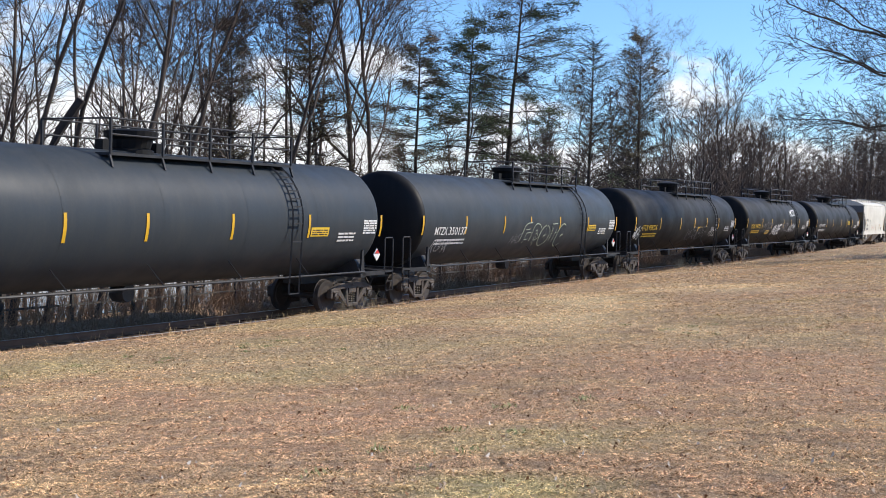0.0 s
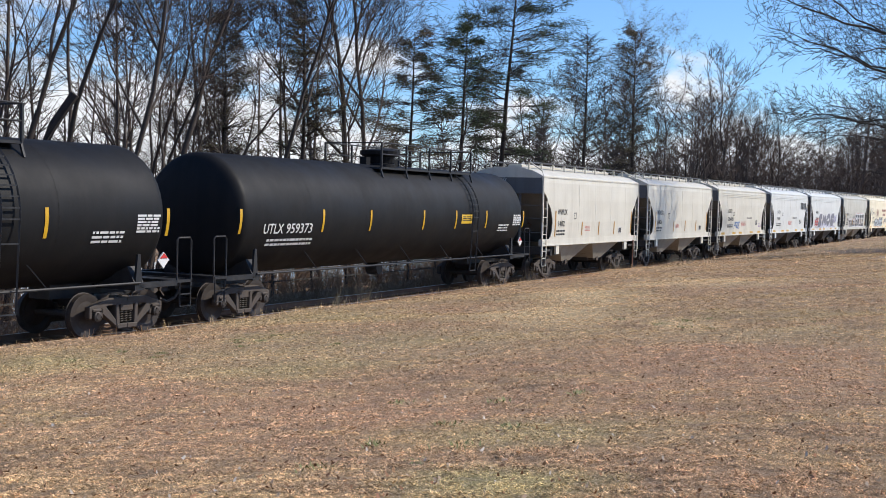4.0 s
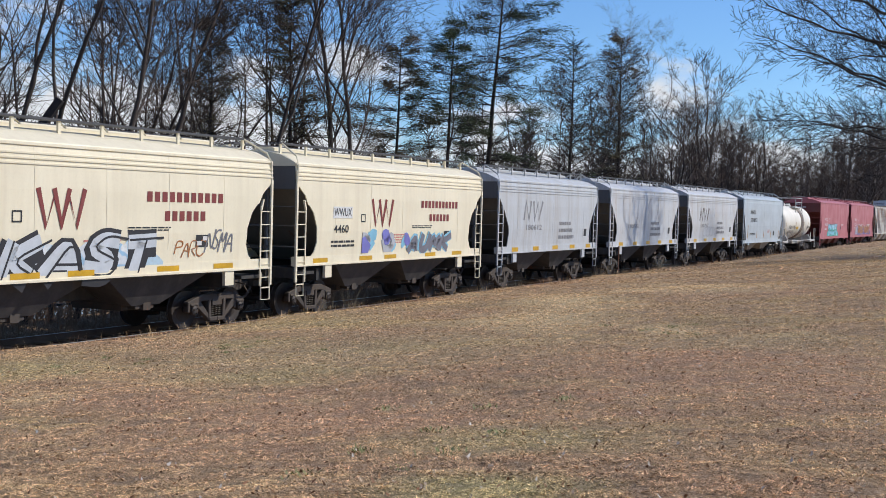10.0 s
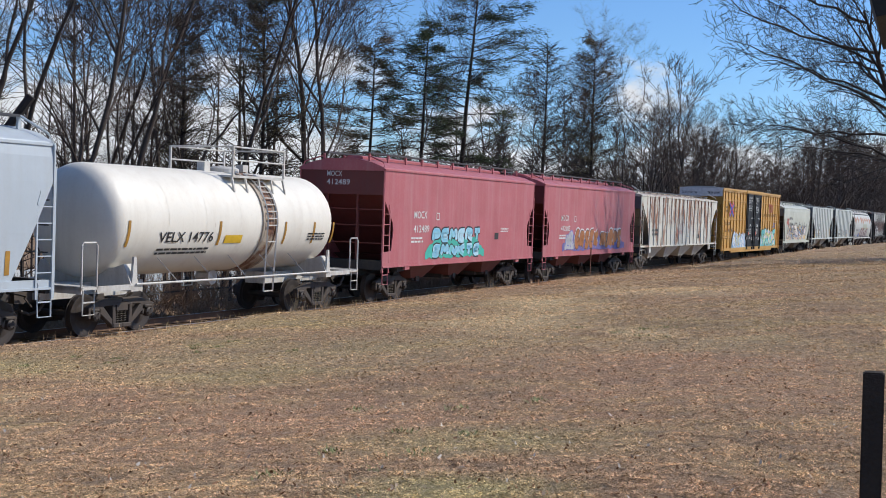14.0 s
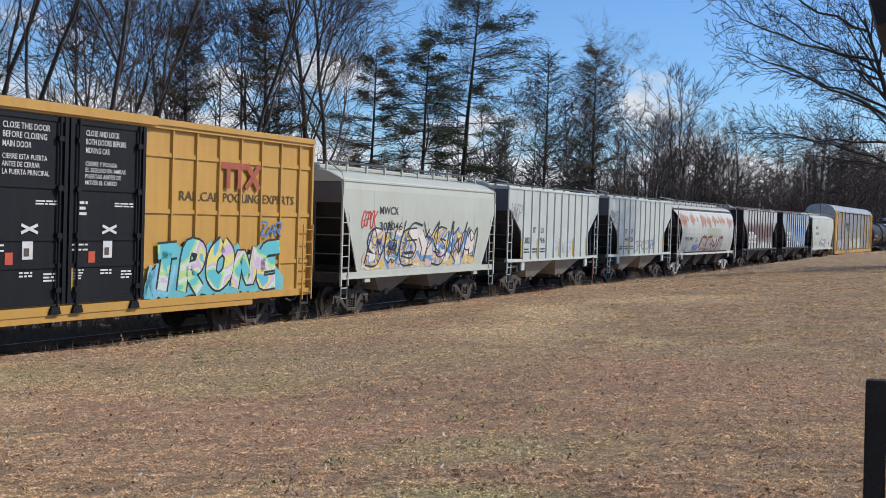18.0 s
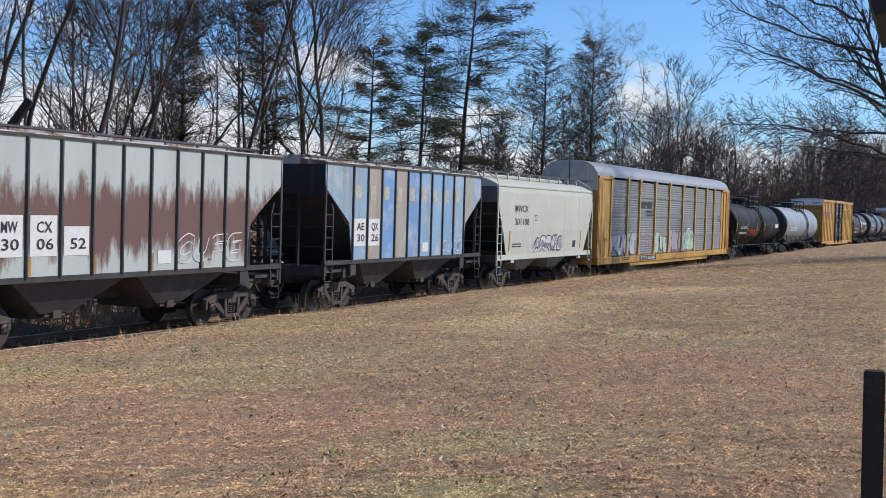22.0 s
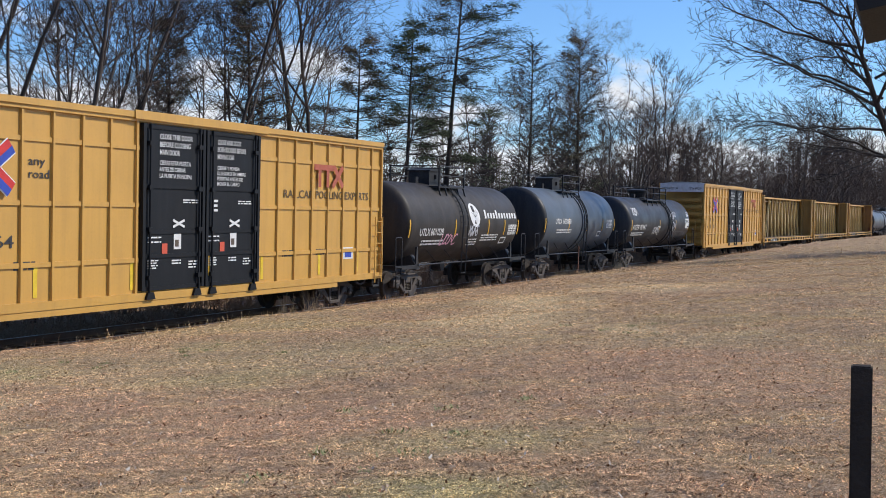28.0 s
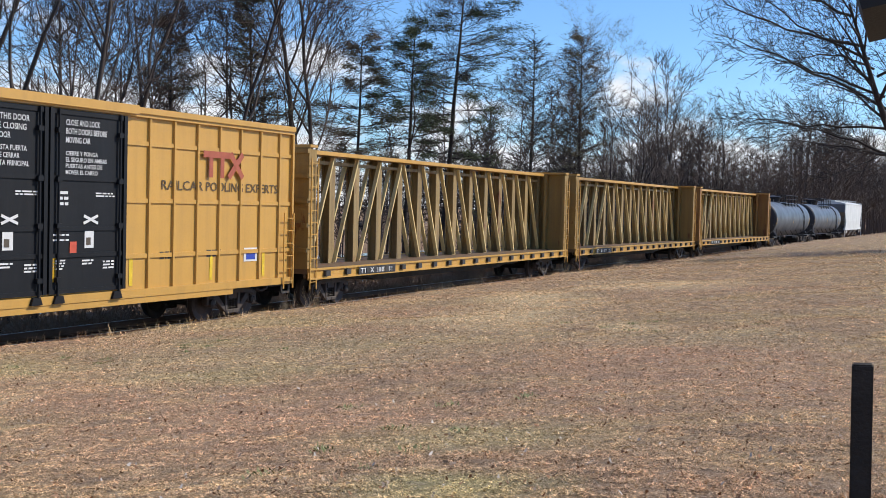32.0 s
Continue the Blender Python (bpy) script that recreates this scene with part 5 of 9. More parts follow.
def centerbeam(label, L, R, wood, rnd):
    length = R - L
    h = length / 2
    root = car_root("centerbeam_flat_car", label, "flat car")
    bm = bmesh.new()
    box(bm, -h, h, -1.42, 1.42, 1.02, 1.16)
    for sgn in (-1, 1):
        box(bm, -h, h, *sorted((sgn * 1.30, sgn * 1.36)), 0.90, 1.02)
    part("deck", bm, DECK_BROWN, root, "worn brown-yellow deck")
    for sgn in (-1, 1):
        for z0, z1, y0, y1 in ((0.86, 1.18, 1.425, 1.455), (1.125, 1.185, 1.4555, 1.50), (0.86, 0.90, 1.4555, 1.52)):
            bm = bmesh.new()
            box(bm, -h, h, *sorted((sgn * y0, sgn * y1)), z0, z1)
            part("side_sill", bm, YELLOW_CAR, root)
    for sgn in (-1, 1):
        for k in range(18):
            x = -h + 1.0 + (length - 2.0) * k / 17
            bm = bmesh.new()
            box(bm, x - 0.13, x + 0.13, *sorted((sgn * 1.46, sgn * 1.55)), 0.94, 1.10)
            part("tie_down_winch", bm, UNDER, root, "dark cable winch")
    for ex in (-1, 1):       # bulkheads
        bm = bmesh.new()
        box(bm, *sorted((ex * h, ex * (h - 0.10))), -1.42, 1.42, 1.16, 4.60)
        bulkhead = part("bulkhead", bm, wood, root, "yellow steel end bulkhead")
        for y in (-1.36, -0.48, 0.48, 1.36):
            bm = bmesh.new()
            box(bm, *sorted((ex * (h - 0.104), ex * (h - 0.42))), y - 0.06, y + 0.06, 1.16, 4.55)
            part("bulkhead_post", bm, wood, bulkhead)
        for z in (1.7, 2.4, 3.1, 3.8, 4.5):
            bm = bmesh.new()
            box(bm, *sorted((ex * (h + 0.08), ex * (h + 0.002))), -1.42, 1.42, z - 0.06, z + 0.06)
            part("bulkhead_rib", bm, wood, bulkhead)
        bm = bmesh.new()
        box(bm, *sorted((ex * h, ex * (h - 0.42))), -1.45, 1.45, 4.604, 4.68)
        part("bulkhead_cap", bm, YELLOW_CAR, bulkhead)
        for sy in (-1, 1):
            ladder("ladder", root, (ex * (h - 0.02), sy * 1.50, 0.6), (ex * (h - 0.02), sy * 1.50, 4.3), 0.36, (-ex, 0, 0), 11, YELLOW_CAR)
    bm = bmesh.new()
    box(bm, -h + 0.43, h - 0.43, -0.42, 0.42, 4.50, 4.62)
    part("top_chord", bm, YELLOW_CAR, root, "yellow top chord of the center beam")
    n = 14
    for k in range(n + 1):
        x = -h + 0.4 + (length - 0.8) * k / n
        bm = bmesh.new()
        box(bm, x - 0.02, x + 0.02, -0.13, 0.13, 1.16, 4.50)
        for y in (-0.14, 0.14):
            box(bm, x - 0.17, x + 0.17, y - 0.015, y + 0.015, 1.16, 4.50)
        part("beam_post", fixed(bm), POST_OLIVE, root)
        if k < n:
            x2 = -h + 0.4 + (length - 0.8) * (k + 1) / n
            lo, hi = ((x + 0.1, x2 - 0.1) if k < 5 else (x2 - 0.1, x + 0.1))
            for y in (-0.20, 0.20):
                bm = bmesh.new()
                bar(bm, (lo, y, 1.20), (hi, y, 4.44), 0.13, 0.06)
                part("diagonal_brace", bm, BRACE, root)
    for z in (4.28,):
        for y in (-0.115, 0.115):
            bm = bmesh.new()
            box(bm, -h + 0.5, h - 0.5, y - 0.025, y + 0.025, z - 0.05, z + 0.05)
            part("beam_stringer", bm, POST_OLIVE, root)
    bm = bmesh.new()
    box(bm, -h - 0.2, h + 0.2, -0.3, 0.3, 0.62, 1.02)
    prism(bm, [(-h + 4, 1.0), (h - 4, 1.0), (h - 6, 0.55), (-h + 6, 0.55)], -0.5, 0.5)
    part("center_sill", fixed(bm), UNDER, root)
    for ex in (-1, 1):
        truck(root, ex * (h - 2.0))
    couplers(root, length, 0.60)
    s = Side(root, length, lambda z: 1.525, 0.006)
    s.panel("number_board", 2.9, 5.4, 0.90, 1.14, BLACK_INK, "black number board on the deck edge")
    s.text("TTZX", 3.0, 0.94, 0.15, WHITE_INK, 0.9)
    s.bars(4.1, 5.2, 0.94, 1, 0.14, WHITE_INK, rnd)
    return root, s


# ---- paints of the cars ----
GALV = plain("galvanized_sheet", (0.50, 0.51, 0.52), 0.45, 0.4, 0.25, 2)
GALV_DARK = plain("weathered_grating", (0.10, 0.10, 0.105), 0.6, 0.5, 0.3, 3)
GALV_PANEL = paint("galvanized_panel", (0.235, 0.25, 0.25), (0.15, 0.14, 0.125), 0.7, 0.0, 0.5, metal=0.1)
GALV_LIGHT = paint("pale_galvanized", (0.30, 0.31, 0.315), (0.25, 0.25, 0.25), 0.4, 0.0, 0.4, metal=0.3)
YELLOW_CAR = paint("yellow_car_paint", (0.585, 0.325, 0.070), (0.28, 0.165, 0.045), 0.32, 0.0, 0.42)
# ends of the yellow cars; their shade is worked into this darker yellow
YELLOW_END = paint("shaded_yellow_end", (0.44, 0.245, 0.05), (0.24, 0.15, 0.05), 0.5, 0.0, 0.5)
YELLOW_RUST = paint("rusty_yellow_paint", (0.58, 0.32, 0.06), (0.20, 0.11, 0.05), 0.7, 0.35, 0.55)
OLD_YELLOW = paint("worn_yellow_paint", (0.33, 0.21, 0.06), (0.17, 0.11, 0.05), 0.7, 0.25, 0.6)
RUST_YELLOW = paint("rust_yellow_paint", (0.34, 0.18, 0.05), (0.17, 0.08, 0.04), 0.8, 0.55, 0.65)
SLOGAN = plain("thin_faded_lettering", (0.11, 0.07, 0.03), 0.6)
DECK_BROWN = paint("brown_deck_paint", (0.16, 0.10, 0.045), (0.08, 0.05, 0.03), 0.7, 0.4, 0.65)
POST_OLIVE = paint("olive_post_paint", (0.33, 0.225, 0.09), (0.075, 0.055, 0.03), 0.8, 0.3, 0.6)
BRACE = paint("pale_yellow_brace", (0.74, 0.56, 0.24), (0.25, 0.16, 0.07), 0.5, 0.1, 0.55)
DOOR_BLACK = paint("black_door_paint", (0.010, 0.011, 0.013), (0.03, 0.03, 0.03), 0.3, 0.0, 0.5)
DOOR_BLACK.node_tree.nodes["Principled BSDF"].inputs["Specular IOR Level"].default_value = 0.22
PALE_PANEL = plain("pale_end_panel", (0.74, 0.75, 0.78), 0.5)
RED_PATCH = plain("red_notice", (0.65, 0.10, 0.05), 0.5)
BLUE_SIGN = plain("emblem_blue", (0.03, 0.07, 0.42), 0.5)
RED_SIGN = plain("emblem_red", (0.62, 0.035, 0.03), 0.5)
FADED_RED = plain("faded_emblem_red", (0.42, 0.10, 0.05), 0.6)
FADED_BLACK = plain("faded_black_lettering", (0.10, 0.075, 0.05), 0.6)
PALE_NAME = plain("pale_yellow_lettering", (0.55, 0.52, 0.40), 0.6, vary=0.4)
FADED_GRAY = plain("faded_gray_emblem", (0.30, 0.30, 0.31), 0.7, vary=0.4)
FADED_MAROON = plain("emblem_maroon", (0.24, 0.045, 0.04), 0.6)
YELLOW_PATCH = plain("bright_yellow_patch", (0.80, 0.55, 0.03), 0.5)

CREAM = paint("cream_hopper_paint", (0.66, 0.63, 0.54), (0.34, 0.30, 0.23), 0.28, 0.0, 0.5)
CREAM_B = paint("warm_cream_paint", (0.86, 0.78, 0.58), (0.45, 0.36, 0.24), 0.24, 0.0, 0.5)
TAN_GRAY = paint("dusty_tan_paint", (0.54, 0.53, 0.46), (0.30, 0.26, 0.2), 0.5, 0.0, 0.55)
WHITE_CAR = paint("white_hopper_paint", (0.66, 0.675, 0.65), (0.40, 0.39, 0.37), 0.22, 0.0, 0.5)
DULL_WHITE = paint("dull_white_paint", (0.60, 0.62, 0.64), (0.33, 0.31, 0.29), 0.45, 0.0, 0.5)
NW_GRAY = paint("chalky_gray_paint", (0.53, 0.555, 0.575), (0.36, 0.33, 0.29), 0.70, 0.06, 0.55, (0.42, 0.22, 0.09))
NW_GRAY_B = paint("stained_gray_paint", (0.58, 0.60, 0.62), (0.42, 0.34, 0.26), 0.55, 0.20, 0.55, (0.42, 0.22, 0.09))
PALE_BLUE = paint("pale_blue_gray_paint", (0.475, 0.535, 0.575), (0.35, 0.34, 0.32), 0.25, 0.0, 0.5)
MAROON = paint("pinkish_red_paint", (0.46, 0.125, 0.14), (0.48, 0.25, 0.25), 0.6, 0.0, 0.5)
# ends, slope sheets and bays of the red hoppers, darker than their sides
MAROON_DARK = paint("dark_red_end_sheet", (0.16, 0.035, 0.032), (0.10, 0.05, 0.045), 0.4, 0.0, 0.55)
RUSTY_WHITE = paint("rusted_white_paint", (0.56, 0.52, 0.44), (0.30, 0.20, 0.13), 0.7, 0.62, 0.6, (0.27, 0.09, 0.04))
RIB_WHITE = paint("ribbed_white_paint", (0.55, 0.585, 0.54), (0.36, 0.35, 0.33), 0.3, 0.0, 0.5)
RIB_DARK = paint("streaked_rib_gray", (0.24, 0.24, 0.24), (0.12, 0.11, 0.1), 0.5, 0.0, 0.6)
RUST_GRAY = paint("rusted_gray_paint", (0.44, 0.43, 0.42), (0.22, 0.14, 0.10), 0.7, 0.66, 0.6, (0.20, 0.075, 0.045))
ROUND_WHITE = paint("rust_topped_white", (0.52, 0.54, 0.51), (0.36, 0.30, 0.24), 0.35, 0.05, 0.5)
CREAM_G = paint("greenish_cream_paint", (0.52, 0.54, 0.46), (0.38, 0.36, 0.28), 0.25, 0.0, 0.5)
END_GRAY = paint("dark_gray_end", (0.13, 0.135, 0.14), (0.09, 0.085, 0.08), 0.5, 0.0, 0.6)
# slope sheets and some bays: shade around them is put into this gray
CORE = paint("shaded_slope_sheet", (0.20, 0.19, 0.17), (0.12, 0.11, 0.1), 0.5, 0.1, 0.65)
CORE_TAN = paint("dusty_bay_paint", (0.36, 0.33, 0.27), (0.20, 0.17, 0.13), 0.5, 0.1, 0.65)
BAY_TAN = paint("pale_tan_bay_paint", (0.66, 0.64, 0.57), (0.28, 0.22, 0.16), 0.5, 0.15, 0.6)
# near-black base colour for bays, slope sheets and two cars' ribs
CORE_BLACK = paint("black_bay_sheet", (0.045, 0.045, 0.05), (0.12, 0.11, 0.1), 0.5, 0.0, 0.6)
SLATE = paint("slate_tank_paint", (0.034, 0.042, 0.050), (0.065, 0.065, 0.062), 0.40, 0.0, 0.46)
JET = paint("matt_black_tank_paint", (0.0095, 0.0098, 0.0108), (0.022, 0.020, 0.019), 0.40, 0.0, 0.56)
CHARCOAL = paint("charcoal_tank_paint", (0.036, 0.037, 0.042), (0.085, 0.078, 0.07), 0.40, 0.0, 0.42)
GRAY_TANK = paint("blue_gray_tank_paint", (0.27, 0.305, 0.335), (0.18, 0.17, 0.16), 0.35, 0.0, 0.42)
STEEL_TANK = paint("dark_blue_gray_tank", (0.095, 0.115, 0.138), (0.10, 0.09, 0.08), 0.35, 0.0, 0.40)
WHITE_TANK = paint("cream_white_tank_paint", (0.82, 0.78, 0.68), (0.45, 0.36, 0.26), 0.22, 0.04, 0.5)
BROWN_BLACK = paint("brownish_black_tank", (0.042, 0.038, 0.036), (0.085, 0.07, 0.055), 0.5, 0.0, 0.5)
RUST_BAND = paint("rusty_band", (0.45, 0.38, 0.30), (0.25, 0.13, 0.07), 0.8, 0.6, 0.6)
WHITE_GEAR = paint("white_gear_paint", (0.62, 0.60, 0.55), (0.26, 0.20, 0.15), 0.6, 0.2, 0.55)
for m in (JET, SLATE, CHARCOAL, BROWN_BLACK, STEEL_TANK, BLACK):
    m.node_tree.nodes["Principled BSDF"].inputs["Specular IOR Level"].default_value = 0.18
SPRAYS = {k: plain("spray_" + k, c, 0.6, vary=0.2, scale=3) for k, c in dict(
    teal_green=(0.06, 0.48, 0.38), violet_dull=(0.17, 0.14, 0.36), rust_orange=(0.42, 0.16, 0.05), charcoal=(0.075, 0.078, 0.085), haze=(0.20, 0.20, 0.235), white_blue=(0.60, 0.64, 0.68), lime_white=(0.50, 0.56, 0.42), maroon=(0.11, 0.07, 0.07), white=(0.75, 0.75, 0.75), black=(0.03, 0.03, 0.035), blue=(0.07, 0.22, 0.55), teal=(0.05, 0.42, 0.45), teal_pale=(0.16, 0.52, 0.56), sky=(0.25, 0.55, 0.72),
    green=(0.20, 0.52, 0.22), pink=(0.70, 0.35, 0.45), purple=(0.25, 0.12, 0.40), orange=(0.70, 0.25, 0.04), red=(0.60, 0.06, 0.05),
    yellow=(0.75, 0.58, 0.08), violet=(0.20, 0.20, 0.55), silver=(0.48, 0.49, 0.52), gray=(0.20, 0.20, 0.22), lime=(0.45, 0.68, 0.30)).items()}



def banded_rust(name, rgb, rust_rgb, z0, wide, amount, streak=0.5, spots=0.5, edge=0.50, soft=0.10):
    """Old pale paint with a ragged belt of rust round the car and rust running down."""
    m, n, l, b = node_material(name, 0.6)
    tc = n.new("ShaderNodeTexCoord")
    sp = n.new("ShaderNodeSeparateXYZ")
    l.new(tc.outputs["Object"], sp.inputs[0])

    def calc(op, *vals):
        k = n.new("ShaderNodeMath")
        k.operation = op
        for i, v in enumerate(vals):
            if isinstance(v, (int, float)):
                k.inputs[i].default_value = v
            else:
                l.new(v, k.inputs[i])
        return k.outputs[0]

    belt = calc("SUBTRACT", 1.0, calc("DIVIDE", calc("ABSOLUTE", calc("SUBTRACT", sp.outputs[2], z0)), wide))
    run_ = noise_of(n, l, 1.6, 6, (2.6, 2.6, 0.55), 0.70)
    big = noise_of(n, l, 0.9, 6, (1.3, 1.3, 0.6), 0.65)
    fine = noise_of(n, l, 18, 4)
    mask = calc("ADD", calc("MULTIPLY", calc("MAXIMUM", belt, -0.6), amount), calc("ADD", calc("MULTIPLY", run_.outputs["Fac"], streak), calc("MULTIPLY", big.outputs["Fac"], spots)))
    c = mix_of(n, l, ramp_of(n, l, big.outputs["Fac"], [(0.3, (0,)), (0.7, (0.7,))]), rgb, tuple(v * 0.78 for v in rgb))
    c = mix_of(n, l, ramp_of(n, l, fine.outputs["Fac"], [(0.5, (0,)), (0.8, (0.18,))]), c, (0.24, 0.19, 0.15))
    c = mix_of(n, l, ramp_of(n, l, mask, [(edge, (0,)), (edge + soft, (0.5,)), (edge + 2.2 * soft, (0.93,))]), c, mix_of(n, l, fine.outputs["Fac"], rust_rgb, tuple(v * 0.55 for v in rust_rgb)))
    l.new(c, b.inputs["Base Color"])
    bump_of(n, l, b, run_.outputs["Fac"], 0.15, 0.02)
    MATS[name] = m
    return m


def panel_blue():
    """Faded blue side whose panels have weathered to different blues, grays and browns."""
    m, n, l, b = node_material("faded_blue_panels", 0.6)
    tc = n.new("ShaderNodeTexCoord")
    sp = n.new("ShaderNodeSeparateXYZ")
    l.new(tc.outputs["Object"], sp.inputs[0])
    k = n.new("ShaderNodeMath")
    k.operation = "MULTIPLY_ADD"
    k.inputs[1].default_value, k.inputs[2].default_value = 9 / 8.21, 20.5
    l.new(sp.outputs[0], k.inputs[0])
    f = n.new("ShaderNodeMath")
    f.operation = "FLOOR"
    l.new(k.outputs[0], f.inputs[0])
    w = n.new("ShaderNodeTexWhiteNoise")
    w.noise_dimensions = "1D"
    l.new(f.outputs[0], w.inputs["W"])
    c = ramp_of(n, l, w.outputs["Value"], [(0.0, (0.13, 0.30, 0.58)), (0.35, (0.22, 0.40, 0.58)), (0.6, (0.30, 0.36, 0.38)), (0.85, (0.36, 0.33, 0.28)), (1.0, (0.20, 0.36, 0.52))])
    run_, big, fine = noise_of(n, l, 1.6, 6, (2.8, 2.8, 0.25), 0.68), noise_of(n, l, 0.9, 6, rough=0.65), noise_of(n, l, 18, 4)
    c = mix_of(n, l, ramp_of(n, l, run_.outputs["Fac"], [(0.50, (0,)), (0.66, (0.75,))]), c, (0.30, 0.21, 0.15))
    c = mix_of(n, l, ramp_of(n, l, big.outputs["Fac"], [(0.52, (0,)), (0.68, (0.6,))]), c, (0.50, 0.52, 0.52))
    c = mix_of(n, l, ramp_of(n, l, fine.outputs["Fac"], [(0.5, (0,)), (0.8, (0.4,))]), c, (0.14, 0.12, 0.10))
    l.new(c, b.inputs["Base Color"])
    return m


def spray_mix(name, colors, scale=0.7, twist=1.0):
    """Sprayed fields of several colours that flow into one another."""
    m, n, l, b = node_material(name, 0.55)
    q = noise_of(n, l, scale, 2, (1, 1, 1.2), 0.5)
    q.inputs["Distortion"].default_value = twist
    fine = noise_of(n, l, 14, 4)
    k = len(colors)
    stops = []
    for i, c in enumerate(colors):
        a = 0.36 + 0.28 * i / k
        stops += [(a, c), (a + 0.28 / k * 0.75, c)]
    c = ramp_of(n, l, q.outputs["Fac"], stops)
    c = mix_of(n, l, ramp_of(n, l, fine.outputs["Fac"], [(0.45, (0,)), (0.75, (0.3,))]), c, (0.35, 0.33, 0.30))
    l.new(c, b.inputs["Base Color"])
    return m


MURAL_LIME = spray_mix("spray_lime_mix", [(0.10, 0.50, 0.55), (0.45, 0.66, 0.25), (0.62, 0.68, 0.62), (0.60, 0.45, 0.62), (0.72, 0.66, 0.20), (0.12, 0.45, 0.60)])
MURAL_BRIGHT = spray_mix("spray_bright_mix", [(0.74, 0.66, 0.58), (0.06, 0.22, 0.50), (0.72, 0.50, 0.08), (0.05, 0.10, 0.30), (0.74, 0.54, 0.12), (0.10, 0.32, 0.55), (0.68, 0.42, 0.38), (0.74, 0.68, 0.60)])
MURAL_TEAL = spray_mix("spray_teal_mix", [(0.16, 0.52, 0.55), (0.28, 0.58, 0.72), (0.20, 0.50, 0.66), (0.42, 0.66, 0.76)])
MURAL_GRAY = spray_mix("spray_gray_mix", [(0.30, 0.30, 0.33), (0.55, 0.55, 0.57), (0.20, 0.20, 0.23), (0.62, 0.62, 0.62)])
MURAL_SILVER = spray_mix("spray_silver_mix", [(0.50, 0.51, 0.56), (0.32, 0.32, 0.52), (0.62, 0.62, 0.66), (0.40, 0.40, 0.55)])
MURAL_SKY = spray_mix("spray_sky_mix", [(0.45, 0.60, 0.70), (0.70, 0.73, 0.74), (0.30, 0.50, 0.68), (0.62, 0.66, 0.70)])
PALE_GREEN = spray_mix("spray_pale_green", [(0.30, 0.50, 0.34), (0.42, 0.58, 0.44), (0.33, 0.50, 0.34), (0.48, 0.58, 0.50)])
MAUVE_FILL = spray_mix("spray_mauve_fill", [(0.34, 0.29, 0.29), (0.42, 0.37, 0.36), (0.24, 0.18, 0.18), (0.38, 0.33, 0.33)])
RED_HALO = spray_mix("spray_red_halo", [(0.45, 0.20, 0.14), (0.55, 0.50, 0.46), (0.40, 0.14, 0.10), (0.52, 0.30, 0.22)])
PALE_HALO = spray_mix("spray_pale_halo", [(0.62, 0.60, 0.58), (0.66, 0.52, 0.50), (0.60, 0.58, 0.56), (0.64, 0.48, 0.46)])
MURAL_FIELD = spray_mix("spray_field_mix", [(0.70, 0.62, 0.54), (0.66, 0.46, 0.10), (0.62, 0.44, 0.42), (0.10, 0.28, 0.50), (0.70, 0.60, 0.52)])
RUST_BELT = banded_rust("rust_belted_gray", (0.47, 0.50, 0.475), (0.155, 0.062, 0.043), 2.62, 0.72, 0.28, 0.70, 0.40, 0.50, 0.07)
RUST_STREAK = banded_rust("rust_streaked_white", (0.64, 0.63, 0.56), (0.31, 0.115, 0.045), 3.1, 1.5, 0.07, 0.66, 0.46, 0.605, 0.022)
SHOULDER_RUST = banded_rust("rust_shouldered_white", (0.49, 0.51, 0.475), (0.46, 0.205, 0.105), 3.40, 0.46, 0.20, 0.16, 0.95, 0.655, 0.035)
BLUE_PANELS = panel_blue()

# ---- the train ----
TRAIN = []          # root, place of its middle along the train


def couple(made, L, R):
    TRAIN.append((made[0], (L + R) / 2))
    return made[1]


def number(s, mark, digits, a, z, size, mat, wmark=None, wnum=None, drop=None):
    s.text(mark, a, z, size, mat, wmark, "reporting mark")
    s.text(digits, a, z - (drop or size * 1.75), size, mat, wnum, "car number")


rnd = random.Random(5)

